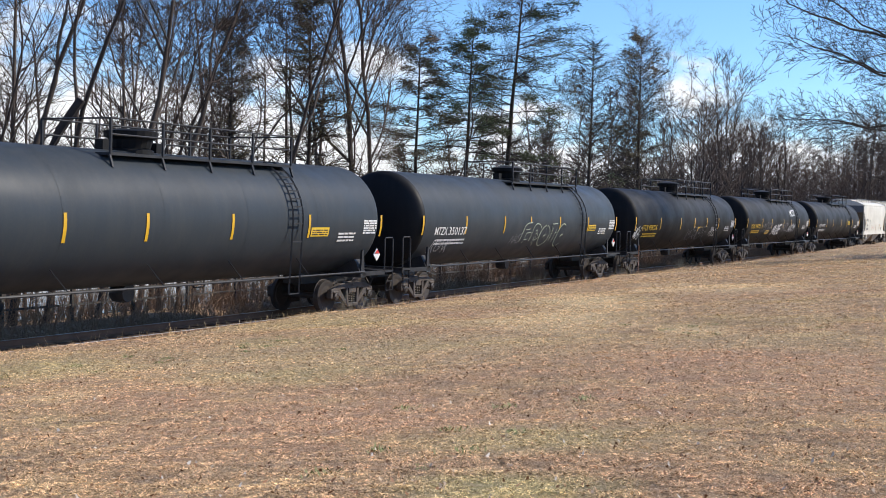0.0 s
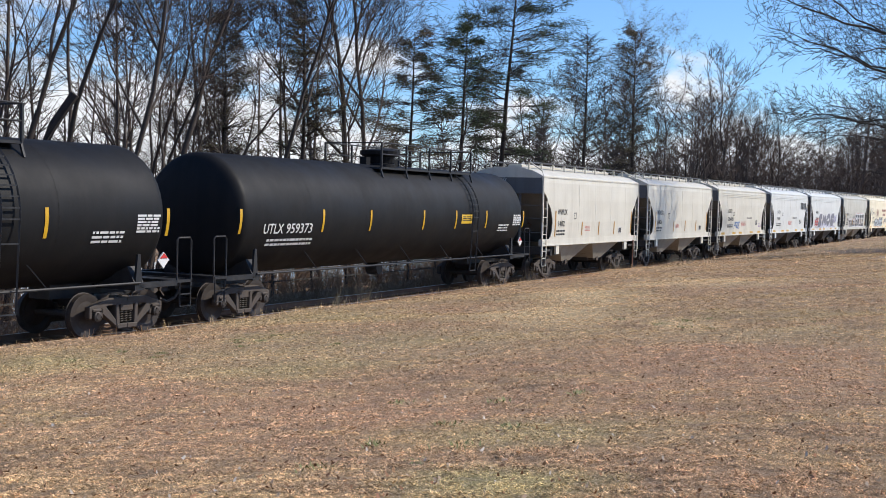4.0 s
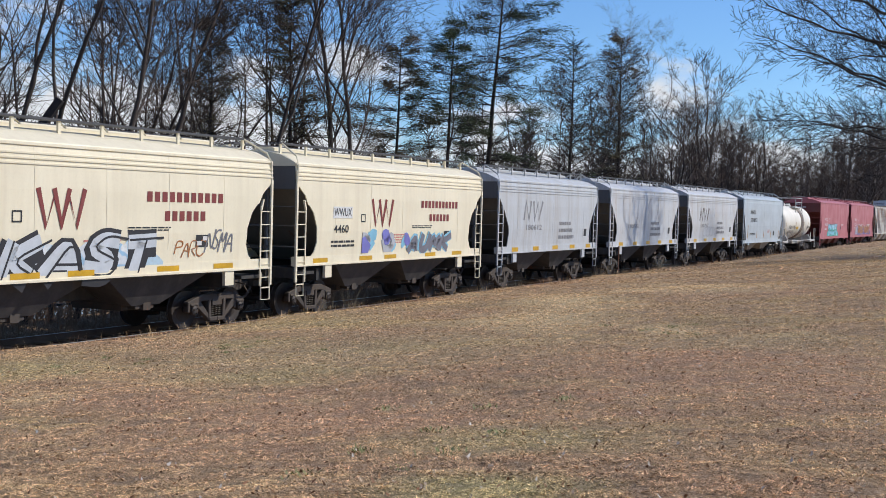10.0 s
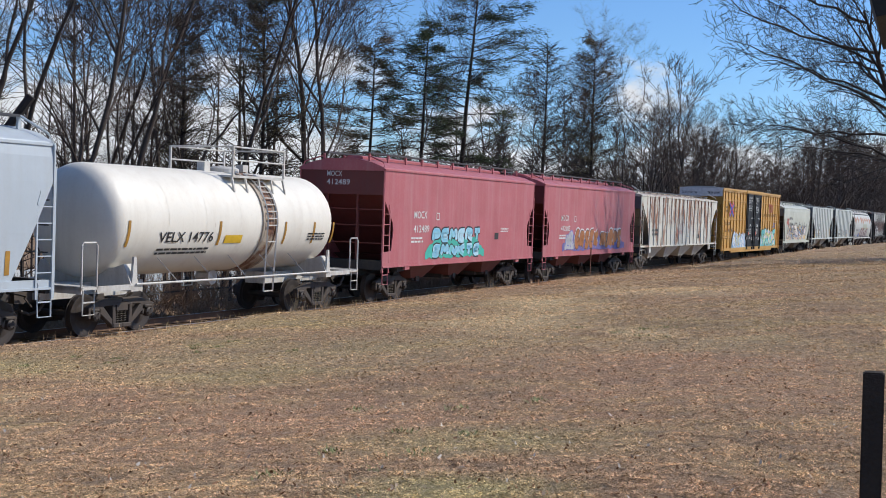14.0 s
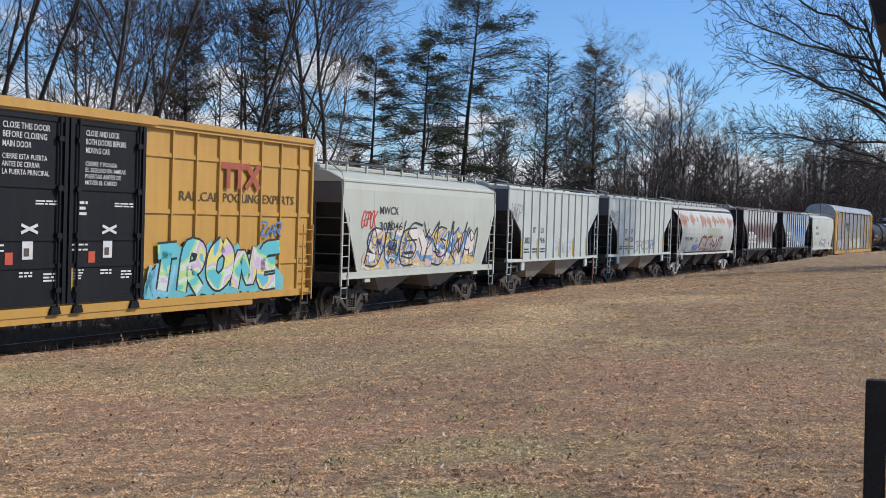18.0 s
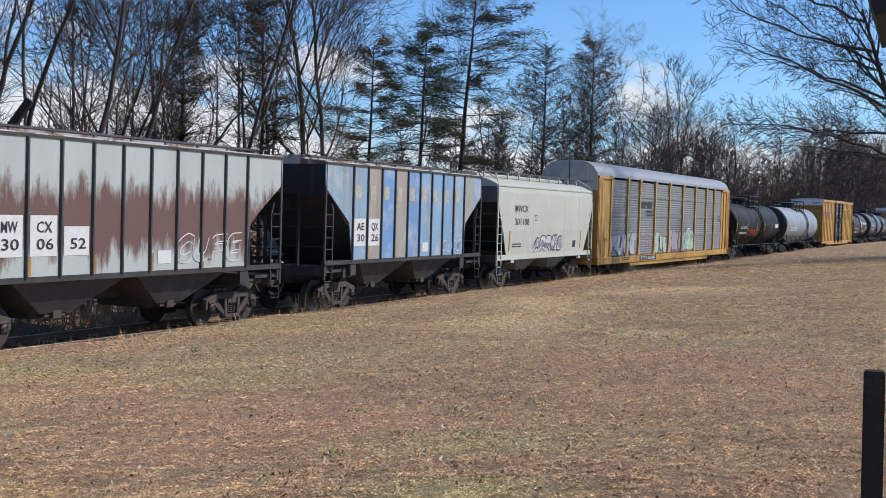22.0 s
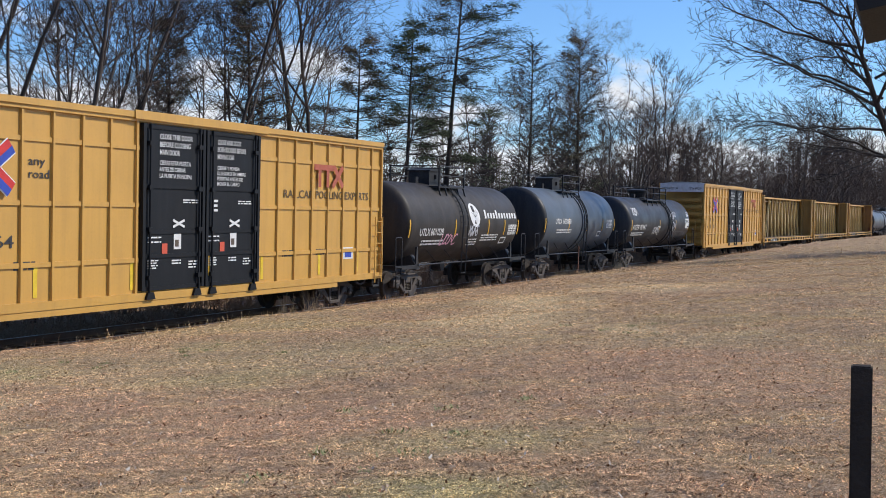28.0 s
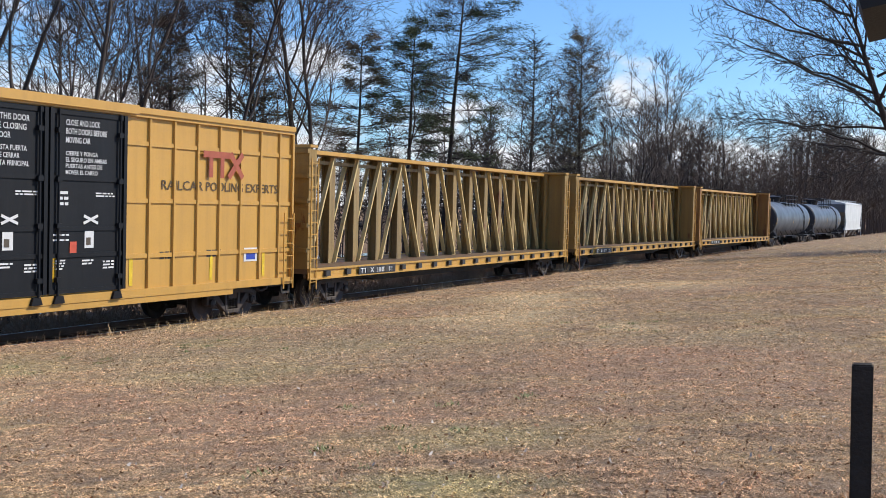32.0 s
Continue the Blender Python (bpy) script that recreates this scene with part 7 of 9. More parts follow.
# ribbed hoppers
for k, (L, R, a, b, mat, rib, tone) in enumerate(((-82.69, -71.37, "302", "96", RIB_WHITE, RIB_WHITE, "white"), (-69.78, -58.35, "441", "336", RIB_WHITE, RIB_WHITE, "white"),
                                                  (-39.82, -28.11, "3006", "52", RUST_BELT, CORE_BLACK, "rust-streaked gray"), (-25.79, -14.34, "30", "26", BLUE_PANELS, CORE_BLACK, "faded blue and rust"))):
    n = R - L
    s = couple(hopper(f"{tone} rib-sided covered hopper car with black slope sheets", L, R, mat, mat if k < 2 else RUST_GRAY, END_GRAY if k < 2 else BLACK, CORE_BLACK, CUT_RIB, PROF_FLAT,
                      eave=4.3, sill=(1.40, 1.50), bay_mat=CORE_TAN if k < 2 else CORE_BLACK, bays=2, ribs=10, rib_mat=rib, ridge=4.42, walk_mat=RIB_DARK, posts=True, trim=mat if k < 2 else UNDER, walk_lift=0.09,
                      end_text=(("ITLX 30296",), ("ITLX 441336",), ("MWCX", "300652"), ("AEQX", "3026"))[k]), L, R)
    c = (n - 3.24) / 9
    if k < 2:
        s.text("IT", 1.62 + c + 0.20, 2.55, 0.22, BLACK_INK, 0.34)
        s.text("LX", 1.62 + 2 * c + 0.20, 2.55, 0.22, BLACK_INK, 0.40)
        s.text(a, 1.62 + c * (0 if k == 0 else 1) + 0.16, 2.12, 0.24, BLACK_INK, 0.60)
        s.text(b, 1.62 + c * (2 if k else 2) + 0.16, 2.12, 0.24, BLACK_INK, 0.55)
        for q in range(3):
            s.bars(1.62 + c * q + 0.15, 1.62 + c * (q + 1) - 0.15, 1.85, 2, 0.06, BLACK_INK, rnd)
        for q in (0, 2, 5, 7, 9):
            s.stripe(1.62 + c * q - 0.14, 1.55, 2.3, REFLECT, 0.12)
        s.scrawl(1.62 + c * (4 if k == 0 else 3), 1.62 + c * 6.5, 1.6, 2.2, SPRAYS["silver"] if k == 0 else SPRAYS["gray"], rnd, 5, 0.05)
        s.scrawl(0.3, 1.4, 2.9, 3.7, SPRAYS["gray"], rnd, 4, 0.03)
        if k == 1:
            s.scrawl(1.62 + c * 6.1, 1.62 + c * 6.9, 1.7, 2.2, SPRAYS["blue"], rnd, 3, 0.04)
    else:
        for q, t1, t2 in (((0, "MW", "30"), (1, "CX", "06"), (2, "", "52")) if k == 2 else ((0, "AE", "30"), (1, "QX", "26"))):
            x = 1.62 + c * q + 0.10
            s.panel("patch", x, x + c - 0.2, 1.9, 2.72 if t1 else 2.50, WHITE_INK, "white patch with the car's number")
            if t1:
                s.text(t1, x + 0.16, 2.38, 0.22, BLACK_INK, 0.44).location.y = -0.006
            s.text(t2, x + 0.16, 2.04, 0.22, BLACK_INK, 0.48).location.y = -0.006
        s.letters("CUFE", 1.62 + c * (6 if k == 2 else 7), 1.62 + c * 8.8, 1.62, 2.35 if k == 2 else 2.0, ((SPRAYS["white"], 0.05, 0.006, 0.0), (mat, 0.0, 0.009, 0.0)), rnd, 0.16, 0.2, "white sprayed outline letters")
        s.panel("data_panel", 1.62 + c * 5.3, 1.62 + c * 5.8, 1.65, 1.95, WHITE_INK, "white inspection panel")
        for q in range(8):
            s.stripe(1.62 + c * q + 0.1, 1.52, 1.9, ORANGE_REFLECT, 0.08) if q % 2 else None
        if k == 3:      # the railway's old name as plain pale bars
            for q in range(9):
                x = 1.62 + c * (q - 0.2) + 0.35
                s.panel("name_bar", x, x + 0.34, 3.30, 3.72, PALE_NAME, "pale letters as plain bars")

# round-sided hopper with a rusty shoulder
L, R = -57.01, -42.02
s = couple(hopper("white round-sided covered hopper car with rusty shoulder patches", L, R, SHOULDER_RUST, ROUND_WHITE, END_GRAY, CORE_BLACK, CUT_ROUND, PROF_ROUND, eave=4.12, sill=(1.28, 1.40), bays=4, ridge=4.34,
                  posts=True, trim=WHITE_GEAR, truck_in=1.45, roof_kind="walk"), L, R)
s.text("NCHX 38818", 1.7, 2.15, 0.20, BLACK_INK, 1.9, "reporting mark and number")
s.panel("patch", 7.0, 10.4, 2.30, 2.90, plain("olive_panel", (0.42, 0.44, 0.34), 0.6), "dull olive repainted panel")
s.letters("BEUS", 5.5, 11.2, 1.40, 2.30, ((RED_HALO, 0.42, 0.005, 0.03), (SPRAYS["maroon"], 0.34, 0.007, 0.0), (MAUVE_FILL, 0.0, 0.009, 0.0)), rnd, 0.27, 0.25, "pale mauve sprayed letters with dark maroon edges")
s.scrawl(3.75, 5.0, 1.45, 1.85, SPRAYS["blue"], rnd, 5, 0.06)
s.scrawl(3.85, 4.9, 1.55, 1.9, SPRAYS["violet"], rnd, 4, 0.05)
s.scrawl(4.2, 4.75, 1.98, 2.28, SPRAYS["blue"], rnd, 2, 0.05)
s.scrawl(1.5, 2.4, 1.5, 1.7, SPRAYS["blue"], rnd, 3, 0.04)
for a in (3.7, 5.1, 12.3, 13.6):
    s.stripe(a, 1.60, 2.0, REFLECT)
pale_frame = SIDEFRAME.copy()       # its trucks are painted white
pale_frame.materials[0] = WHITE_GEAR
for t in TRAIN[-1][0].children:
    if t.name.startswith("truck"):
        for side_frame in t.children:
            if side_frame.name.startswith("side_frame"):
                side_frame.data = pale_frame
                tagged(side_frame, "white-painted cast side frame")
# cream hopper
L, R = -12.76, -1.20
s = couple(hopper("cream covered hopper car with black graffiti along its sill", L, R, CREAM_G, CREAM_G, END_GRAY, CORE_BLACK, CUT_DIAG, sill=(1.18, 1.36), posts=True, bay_mat=CORE, end_text=("MWCX", "301108")), L, R)
number(s, "MWCX", "301108", 1.75, 3.06, 0.26, BLACK_INK, 1.45, 1.6, 0.52)
s.mural(3.9, 7.6, 1.40, 2.12, MURAL_GRAY, SPRAYS["black"], rnd, 6, "gray sprayed shapes with black outlines", word="APRES", w=0.20)
s.outline(4.0, 4.25, 2.7, 2.95, 0.03, BLACK_INK)
for a in (1.3, n - 1.5):
    s.stripe(a, 1.5, 2.3, ORANGE_REFLECT)
s.bars(1.6, 2.6, 1.75, 2, 0.05, BLACK_INK, rnd)
s.panel("data_panel", 8.9, 9.3, 1.55, 1.85, BLACK_INK, "black inspection panel")

# auto rack
s = couple(auto_rack("long auto rack with corrugated gray panels and yellow frame", 0.0, 27.45, rnd), 0.0, 27.45)
s.text("NS 26681", 0.98, 1.78, 0.13, BLACK_INK, 0.62, "small black number on the yellow end panel")
s.letters("MUGE", 2.2, 6.4, 1.0, 2.25, ((SPRAYS["gray"], 0.10, 0.006, 0.0), (SPRAYS["silver"], 0.0, 0.009, 0.0)), rnd, 0.36, 0.15, "white sprayed letters with gray outlines")
s.letters("SIL", 9.9, 12.5, 1.0, 2.1, ((PALE_HALO, 0.14, 0.006, 0.0), (PALE_GREEN, 0.0, 0.009, 0.0)), rnd, 0.44, 0.10, "faint green sprayed letters")
s.letters("SOKI", 12.8, 15.4, 0.98, 2.3, ((SPRAYS["pink"], 0.12, 0.006, 0.0), (SPRAYS["silver"], 0.0, 0.009, 0.0)), rnd, 0.34, 0.10, "faint pink and gray sprayed letters")
s.mural(15.7, 18.4, 1.05, 2.35, PALE_GREEN, SPRAYS["white"], rnd, 3, "pale green sprayed shapes", fill=PALE_GREEN, word="AEM", w=0.36)
s.scrawl(7.2, 9.4, 1.2, 2.1, SPRAYS["pink"], rnd, 3, 0.03)

# mixed tank cars and boxcars
s = couple(tank_car("black tank car with a raised center band and red scrawl", 29.6, 44.75, JET, JET, band=0.555, ladder_at=0.555, platform=(0.40, 0.62), dome=0.46,
                    strip=[0.3, 3.6, 6.9, 9.6, 12.2, 14.8]), 29.6, 44.75)
s.text("TILX 270711", 1.35, 2.28, 0.24, WHITE_INK, 2.3, "reporting mark and number")
s.bars(1.35, 3.7, 2.02, 2, 0.05, WHITE_INK, rnd)
s.scrawl(4.0, 7.6, 1.70, 2.25, SPRAYS["red"], rnd, 7, 0.06)
s.panel("placard", 13.4, 14.5, 2.35, 2.65, WHITE_INK, "white data panel")
s = couple(tank_car("pale blue-gray tank car with a black end", 47.6, 62.6, GRAY_TANK, BLACK, band=0.62, ladder_at=0.62, platform=(0.45, 0.68), dome=0.52, strip=[0.3, 14.6]), 47.6, 62.6)
s.bars(2.0, 5.0, 2.3, 2, 0.10, WHITE_INK, rnd)
s.bars(13.0, 14.3, 2.6, 5, 0.05, WHITE_INK, rnd)
s.outline(11.2, 12.0, 1.85, 2.1, 0.05, WHITE_INK)
couple(boxcar("yellow high-cube boxcar with black double plug doors", 64.95, 83.90, "TBOX 641764", rnd), 64.95, 83.90)
s = couple(tank_car("brownish-black short tank car with white emblem", 86.0, 96.8, BROWN_BLACK, BROWN_BLACK, ladder_at=0.445, platform=(0.33, 0.54), dome=0.41, strip=[0.25, 4.1, 7.3, 9.0, 10.5], rad=1.45, zc=2.52, box_dome=True), 86.0, 96.8)
s.text("UTLX", 1.05, 2.12, 0.25, WHITE_INK, 0.85, "reporting mark")
s.text("601028", 1.95, 2.12, 0.25, WHITE_INK, 1.08, "car number")
s.bars(1.4, 3.2, 1.90, 2, 0.06, WHITE_INK, rnd)
s.scrawl(3.0, 4.3, 1.75, 2.15, SPRAYS["pink"], rnd, 5, 0.05)
co = [(5.91 + 0.47 * math.cos(g) - 0.10 * math.sin(g), 2.84 + 0.44 * math.sin(g)) for g in np.linspace(0, 2 * math.pi, 33)[:-1]]
s.mesh("emblem", [(5.91, 2.84)] + co, [(0, i + 1, (i + 1) % 32 + 1) for i in range(32)], WHITE_INK, "round white emblem with fine dark lines")
for k in range(7):
    q = (k - 3) * 0.10
    s.stroke([(5.95, 2.76), (5.95 + q * 0.6, 2.78 + 0.05 * abs(k - 3) ** 0.5), (5.92 + q * 1.1, 3.08 - 0.04 * abs(k - 3))], 0.012, BROWN_BLACK, "emblem_line", "", 0.02)
for k in range(12):      # the maker's name as plain bars
    x = 6.88 + 0.29 * k
    s.panel("name_bar", x, x + 0.17, 2.72, 3.04 if k in (0, 4) else 2.93, WHITE_INK, "white name as plain bars")
s.scrawl(5.4, 6.3, 2.0, 2.45, SPRAYS["silver"], rnd, 4, 0.06)
s.bars(5.5, 6.4, 1.9, 3, 0.05, WHITE_INK, rnd)
s.bars(6.7, 8.4, 2.05, 3, 0.05, WHITE_INK, rnd)
s.bars(9.4, 10.3, 2.42, 6, 0.05, WHITE_INK, rnd, "small white data panel", 1.4)
s.outline(8.8, 9.4, 1.72, 1.98, 0.05, WHITE_INK)
s = couple(tank_car("dark blue-gray short tank car with a black end", 99.45, 110.25, STEEL_TANK, BLACK, ladder_at=0.52, platform=(0.36, 0.58), dome=0.42, strip=[0.25, 3.4, 6.1, 8.5, 10.5], band=0.52, box_dome=True), 99.45, 110.25)
s.text("UTLX", 1.5, 2.48, 0.24, WHITE_INK, 0.85, "reporting mark")
s.text("600880", 2.5, 2.48, 0.24, WHITE_INK, 1.15, "car number")
s.bars(1.8, 3.8, 2.18, 2, 0.06, WHITE_INK, rnd)
s.bars(9.1, 10.0, 2.62, 6, 0.05, WHITE_INK, rnd, "small white data panel", 1.4)
s.outline(7.9, 8.4, 1.85, 2.12, 0.05, WHITE_INK)
s = couple(tank_car("matt black tank car with white scrawls along the shell", 112.9, 126.4, CHARCOAL, CHARCOAL, rad=1.42, zc=2.5, ladder_at=0.62, platform=(0.36, 0.66), dome=0.46, strip=[0.6, 6.2, 9.8, 12.8], over=0.95, band=0.63), 112.9, 126.4)
s.text("ACFX 87847", 0.8, 2.14, 0.26, WHITE_INK, 2.6, "reporting mark and number")
s.bars(0.8, 3.1, 1.92, 2, 0.06, WHITE_INK, rnd)
s.scrawl(0.9, 1.9, 2.9, 3.3, SPRAYS["white"], rnd, 4, 0.05)
s.scrawl(5.0, 6.3, 1.8, 2.3, SPRAYS["white"], rnd, 4, 0.05)
s.scrawl(8.7, 9.9, 2.55, 3.15, SPRAYS["silver"], rnd, 4, 0.05)
s.letters("SM", 8.7, 9.8, 1.9, 2.6, ((SPRAYS["silver"], 0.0, 0.006, 0.0),), rnd, 0.06, 0.3)
s.scrawl(12.5, 13.0, 2.85, 3.15, SPRAYS["white"], rnd, 3, 0.05)
s.scrawl(8.4, 12.4, 1.6, 2.0, SPRAYS["gray"], rnd, 8, 0.04)
s.panel("placard", 12.1, 12.9, 2.15, 2.75, WHITE_INK, "white data sheet")
s.bars(12.2, 12.8, 2.62, 3, 0.04, BLACK_INK, rnd).location.y = -0.004
s.panel("placard", 12.55, 12.85, 2.22, 2.30, BLACK_INK, "", 0.016)
couple(boxcar("yellow high-cube boxcar with black double plug doors", 129.45, 148.28, "TBOX 675205", rnd, 0.55), 129.45, 148.28)
for k, (L, R) in enumerate(((149.42, 172.69), (173.83, 196.90), (198.22, 221.08))):
    couple(centerbeam("empty yellow centerbeam flat car with " + ("worn paint" if k < 2 else "rusty braces"), L, R, OLD_YELLOW if k < 2 else RUST_YELLOW, rnd), L, R)
for k, (L, R) in enumerate(((223.6, 240.3), (242.6, 260.4))):
    couple(tank_car("dark blue-gray tank car near the train's tail", L, R, STEEL_TANK, CHARCOAL, strip=[0.4, 8, 16]), L, R)
couple(hopper("white covered hopper car with white ladders", 263.0, 277.5, WHITE_CAR, WHITE_CAR, END_GRAY, CORE, CUT_ARCH, eave=4.35, prof=[(1.3, 1.5), (2.4, 1.55), (4.4, 1.5)], ridge=4.6, bays=3), 263.0, 277.5)


# ---- the ground ----
def ground_height(x, y):
    s, u = line_coords(x, y)
    far = np.clip((s - 25) / 60, 0, 1)
    lip = 0.30 + 0.42 * far * far * (3 - 2 * far)
    yard = lip + (1.32 - lip) * np.clip((u - 2.7) / 14.0, 0, 1) ** 0.9
    z = np.where(u > 2.7, yard, np.interp(u, [-2000, -60, -14, -7, -4.2, -2.6, -1.9, 1.75, 2.2, 2.7], [-6.0, -3.0, -1.9, -0.50, -0.25, -0.42, -0.21, -0.21, -0.12, 0.30]))
    blend = np.clip((u - 1.9) / 0.8, 0, 1)
    z = np.where((u > 1.9) & (u <= 2.7), -0.21 + (lip + 0.21) * blend, z)
    return z


def ticks(parts):
    out = []
    for a, b, step in parts:
        out += list(np.arange(a, b, step))
    return np.array(out)


gx = ticks([(-3000, -300, 450), (-300, -60, 30), (-60, -24, 4), (-24, 30, 0.5), (30, 90, 1.5), (90, 300, 12), (300, 3001, 300)])
gy = ticks([(-3000, -300, 450), (-300, -20, 28), (-20, 4, 3), (4, 70, 0.5), (70, 150, 1.6), (150, 400, 12), (400, 3001, 260)])
GX, GY = np.meshgrid(gx, gy)
GZ = ground_height(GX, GY)
gs, gu = line_coords(GX, GY)
lumps = np.zeros_like(GZ)
for i, (a, b, c, h) in enumerate(((0.9, 0.4, 0.0, 0.016), (0.31, -0.8, 1.0, 0.03), (1.7, 1.3, 2.0, 0.010), (-0.6, 1.9, 0.5, 0.012), (2.6, -2.1, 0.2, 0.008))):
    lumps += h * np.sin(a * GX + b * GY + c)
GZ = GZ + np.where(gu > 2.9, lumps, 0.3 * lumps)
gm = bpy.data.meshes.new("ground")
nx, ny = len(gx), len(gy)
idx = np.arange(nx * ny).reshape(ny, nx)
gm.from_pydata(np.stack([GX.ravel(), GY.ravel(), GZ.ravel()], 1).tolist(), [],
               np.stack([idx[:-1, :-1].ravel(), idx[:-1, 1:].ravel(), idx[1:, 1:].ravel(), idx[1:, :-1].ravel()], 1).tolist())
gm.shade_smooth()


# worn patches: place, half sizes, strength, colour (straw, moss green, reddish thatch, olive)
STRAW_RGB, MOSS_RGB, THATCH_RGB, OLIVE_RGB = (0.70, 0.535, 0.29), (0.430, 0.395, 0.165), (0.574, 0.324, 0.196), (0.50, 0.415, 0.225)
LAWN_PATCHES = [(-0.8, 11.0, 3.0, 2.6, 0.55, THATCH_RGB), (3.4, 13.2, 3.0, 4.0, 0.5, THATCH_RGB), (-3.6, 13.5, 2.0, 2.0, 0.5, THATCH_RGB),
                (1.9, 23.6, 1.95, 3.38, 0.9, STRAW_RGB), (4.0, 20.2, 0.65, 1.30, 0.9, STRAW_RGB), (3.3, 30.5, 1.69, 5.20, 0.9, STRAW_RGB), (7.6, 35.0, 2.86, 3.90, 0.9, STRAW_RGB), (-4.3, 13.0, 0.5, 0.7, 0.6, STRAW_RGB),
                (0.35, 7.5, 0.85, 0.65, 0.8, MOSS_RGB), (-3.1, 20.3, 1.2, 1.2, 0.5, MOSS_RGB), (0.7, 9.6, 1.2, 1.0, 0.6, MOSS_RGB), (-2.2, 14.8, 1.3, 1.6, 0.5, MOSS_RGB), (-1.0, 18.0, 4.5, 3.0, 0.40, OLIVE_RGB), (4.5, 17.5, 2.0, 2.0, 0.40, OLIVE_RGB), (-6.0, 17.0, 1.6, 2.0, 0.5, MOSS_RGB), (-2.5, 26.0, 2.0, 3.0, 0.4, MOSS_RGB)]


def lawn_color(n, l):
    """Patches of reddish, tan, straw and green over metres, the same for the turf and its blades."""
    big, mid = noise_of(n, l, 0.20, 5, (0.6, 1.3, 1)), noise_of(n, l, 0.9, 6, (0.7, 1.4, 1), 0.62)
    red, dark = noise_of(n, l, 0.15, 4, (0.7, 1.2, 1)), noise_of(n, l, 2.2, 5, (0.6, 1.5, 1), 0.65)
    c = ramp_of(n, l, mid.outputs["Fac"], [(0.32, (0.452, 0.284, 0.148)), (0.50, (0.574, 0.388, 0.196)), (0.68, (0.707, 0.517, 0.238))])
    c = mix_of(n, l, ramp_of(n, l, red.outputs["Fac"], [(0.48, (0,)), (0.62, (0.7,))]), c, (0.537, 0.307, 0.175))
    c = mix_of(n, l, ramp_of(n, l, big.outputs["Fac"], [(0.52, (0,)), (0.66, (0.40,))]), c, (0.488, 0.404, 0.143))
    mottle = noise_of(n, l, 7.5, 5, rough=0.7)
    c = mix_of(n, l, 1.0, c, ramp_of(n, l, mottle.outputs["Fac"], [(0.36, (0.36,)), (0.50, (0.92,)), (0.64, (1.0,))]), "MULTIPLY")
    c = mix_of(n, l, ramp_of(n, l, dark.outputs["Fac"], [(0.46, (0,)), (0.64, (0.8,))]), c, (0.250, 0.172, 0.105))
    tc = n.new("ShaderNodeTexCoord")
    ragged = noise_of(n, l, 1.1, 5, rough=0.65)
    for x, y, rx, ry, amount, rgb in LAWN_PATCHES:
        mp = n.new("ShaderNodeMapping")
        mp.inputs["Scale"].default_value = (1 / rx, 1 / ry, 0)
        mp.inputs["Location"].default_value = (-x / rx, -y / ry, 0)
        l.new(tc.outputs["Object"], mp.inputs["Vector"])
        ln = n.new("ShaderNodeVectorMath")
        ln.operation = "LENGTH"
        l.new(mp.outputs[0], ln.inputs[0])
        off = n.new("ShaderNodeMath")
        off.operation = "MULTIPLY_ADD"
        l.new(ragged.outputs["Fac"], off.inputs[0])
        off.inputs[1].default_value = 1.6
        l.new(ln.outputs["Value"], off.inputs[2])
        half = n.new("ShaderNodeMath")
        half.operation = "MULTIPLY"
        half.inputs[1].default_value = 0.5
        l.new(off.outputs[0], half.inputs[0])
        c = mix_of(n, l, ramp_of(n, l, half.outputs[0], [(0.55, (amount,)), (1.0, (0,))]), c, rgb)
    return c


def lawn_material():
    m, n, l, b = node_material("winter_lawn", 0.9)
    c = mix_of(n, l, 0.30, lawn_color(n, l), (0.12, 0.088, 0.064))      # thatch and soil, darkened as shade in the gaps between the blades
    fine, tiny = noise_of(n, l, 16, 6, (1, 1.2, 1), 0.75), noise_of(n, l, 60, 5, (1, 1.3, 1), 0.75)
    c = mix_of(n, l, ramp_of(n, l, fine.outputs["Fac"], [(0.50, (0,)), (0.62, (0.7,))]), c, (0.20, 0.130, 0.078))
    c = mix_of(n, l, ramp_of(n, l, tiny.outputs["Fac"], [(0.54, (0,)), (0.62, (0.85,))]), c, (0.80, 0.63, 0.47))
    c = mix_of(n, l, ramp_of(n, l, tiny.outputs["Fac"], [(0.36, (0.8,)), (0.46, (0,))]), c, (0.130, 0.079, 0.046))
    l.new(c, b.inputs["Base Color"])
    b.inputs["Specular IOR Level"].default_value = 0.15
    add = n.new("ShaderNodeMath")
    add.operation = "ADD"
    l.new(fine.outputs["Fac"], add.inputs[0])
    l.new(tiny.outputs["Fac"], add.inputs[1])
    bump_of(n, l, b, add.outputs[0], 0.8, 0.04)
    return m


def litter_material():
    m, n, l, b = node_material("leaf_litter_bank", 0.95)
    mid, fine = noise_of(n, l, 1.3, 6), noise_of(n, l, 14, 6, rough=0.7)
    c = ramp_of(n, l, mid.outputs["Fac"], [(0.3, (0.14, 0.085, 0.052)), (0.55, (0.27, 0.175, 0.105)), (0.75, (0.38, 0.26, 0.155))])
    c = mix_of(n, l, ramp_of(n, l, fine.outputs["Fac"], [(0.4, (0,)), (0.7, (0.8,))]), c, (0.32, 0.23, 0.15))
    l.new(c, b.inputs["Base Color"])
    b.inputs["Specular IOR Level"].default_value = 0.05
    bump_of(n, l, b, fine.outputs["Fac"], 0.3, 0.03)
    return m


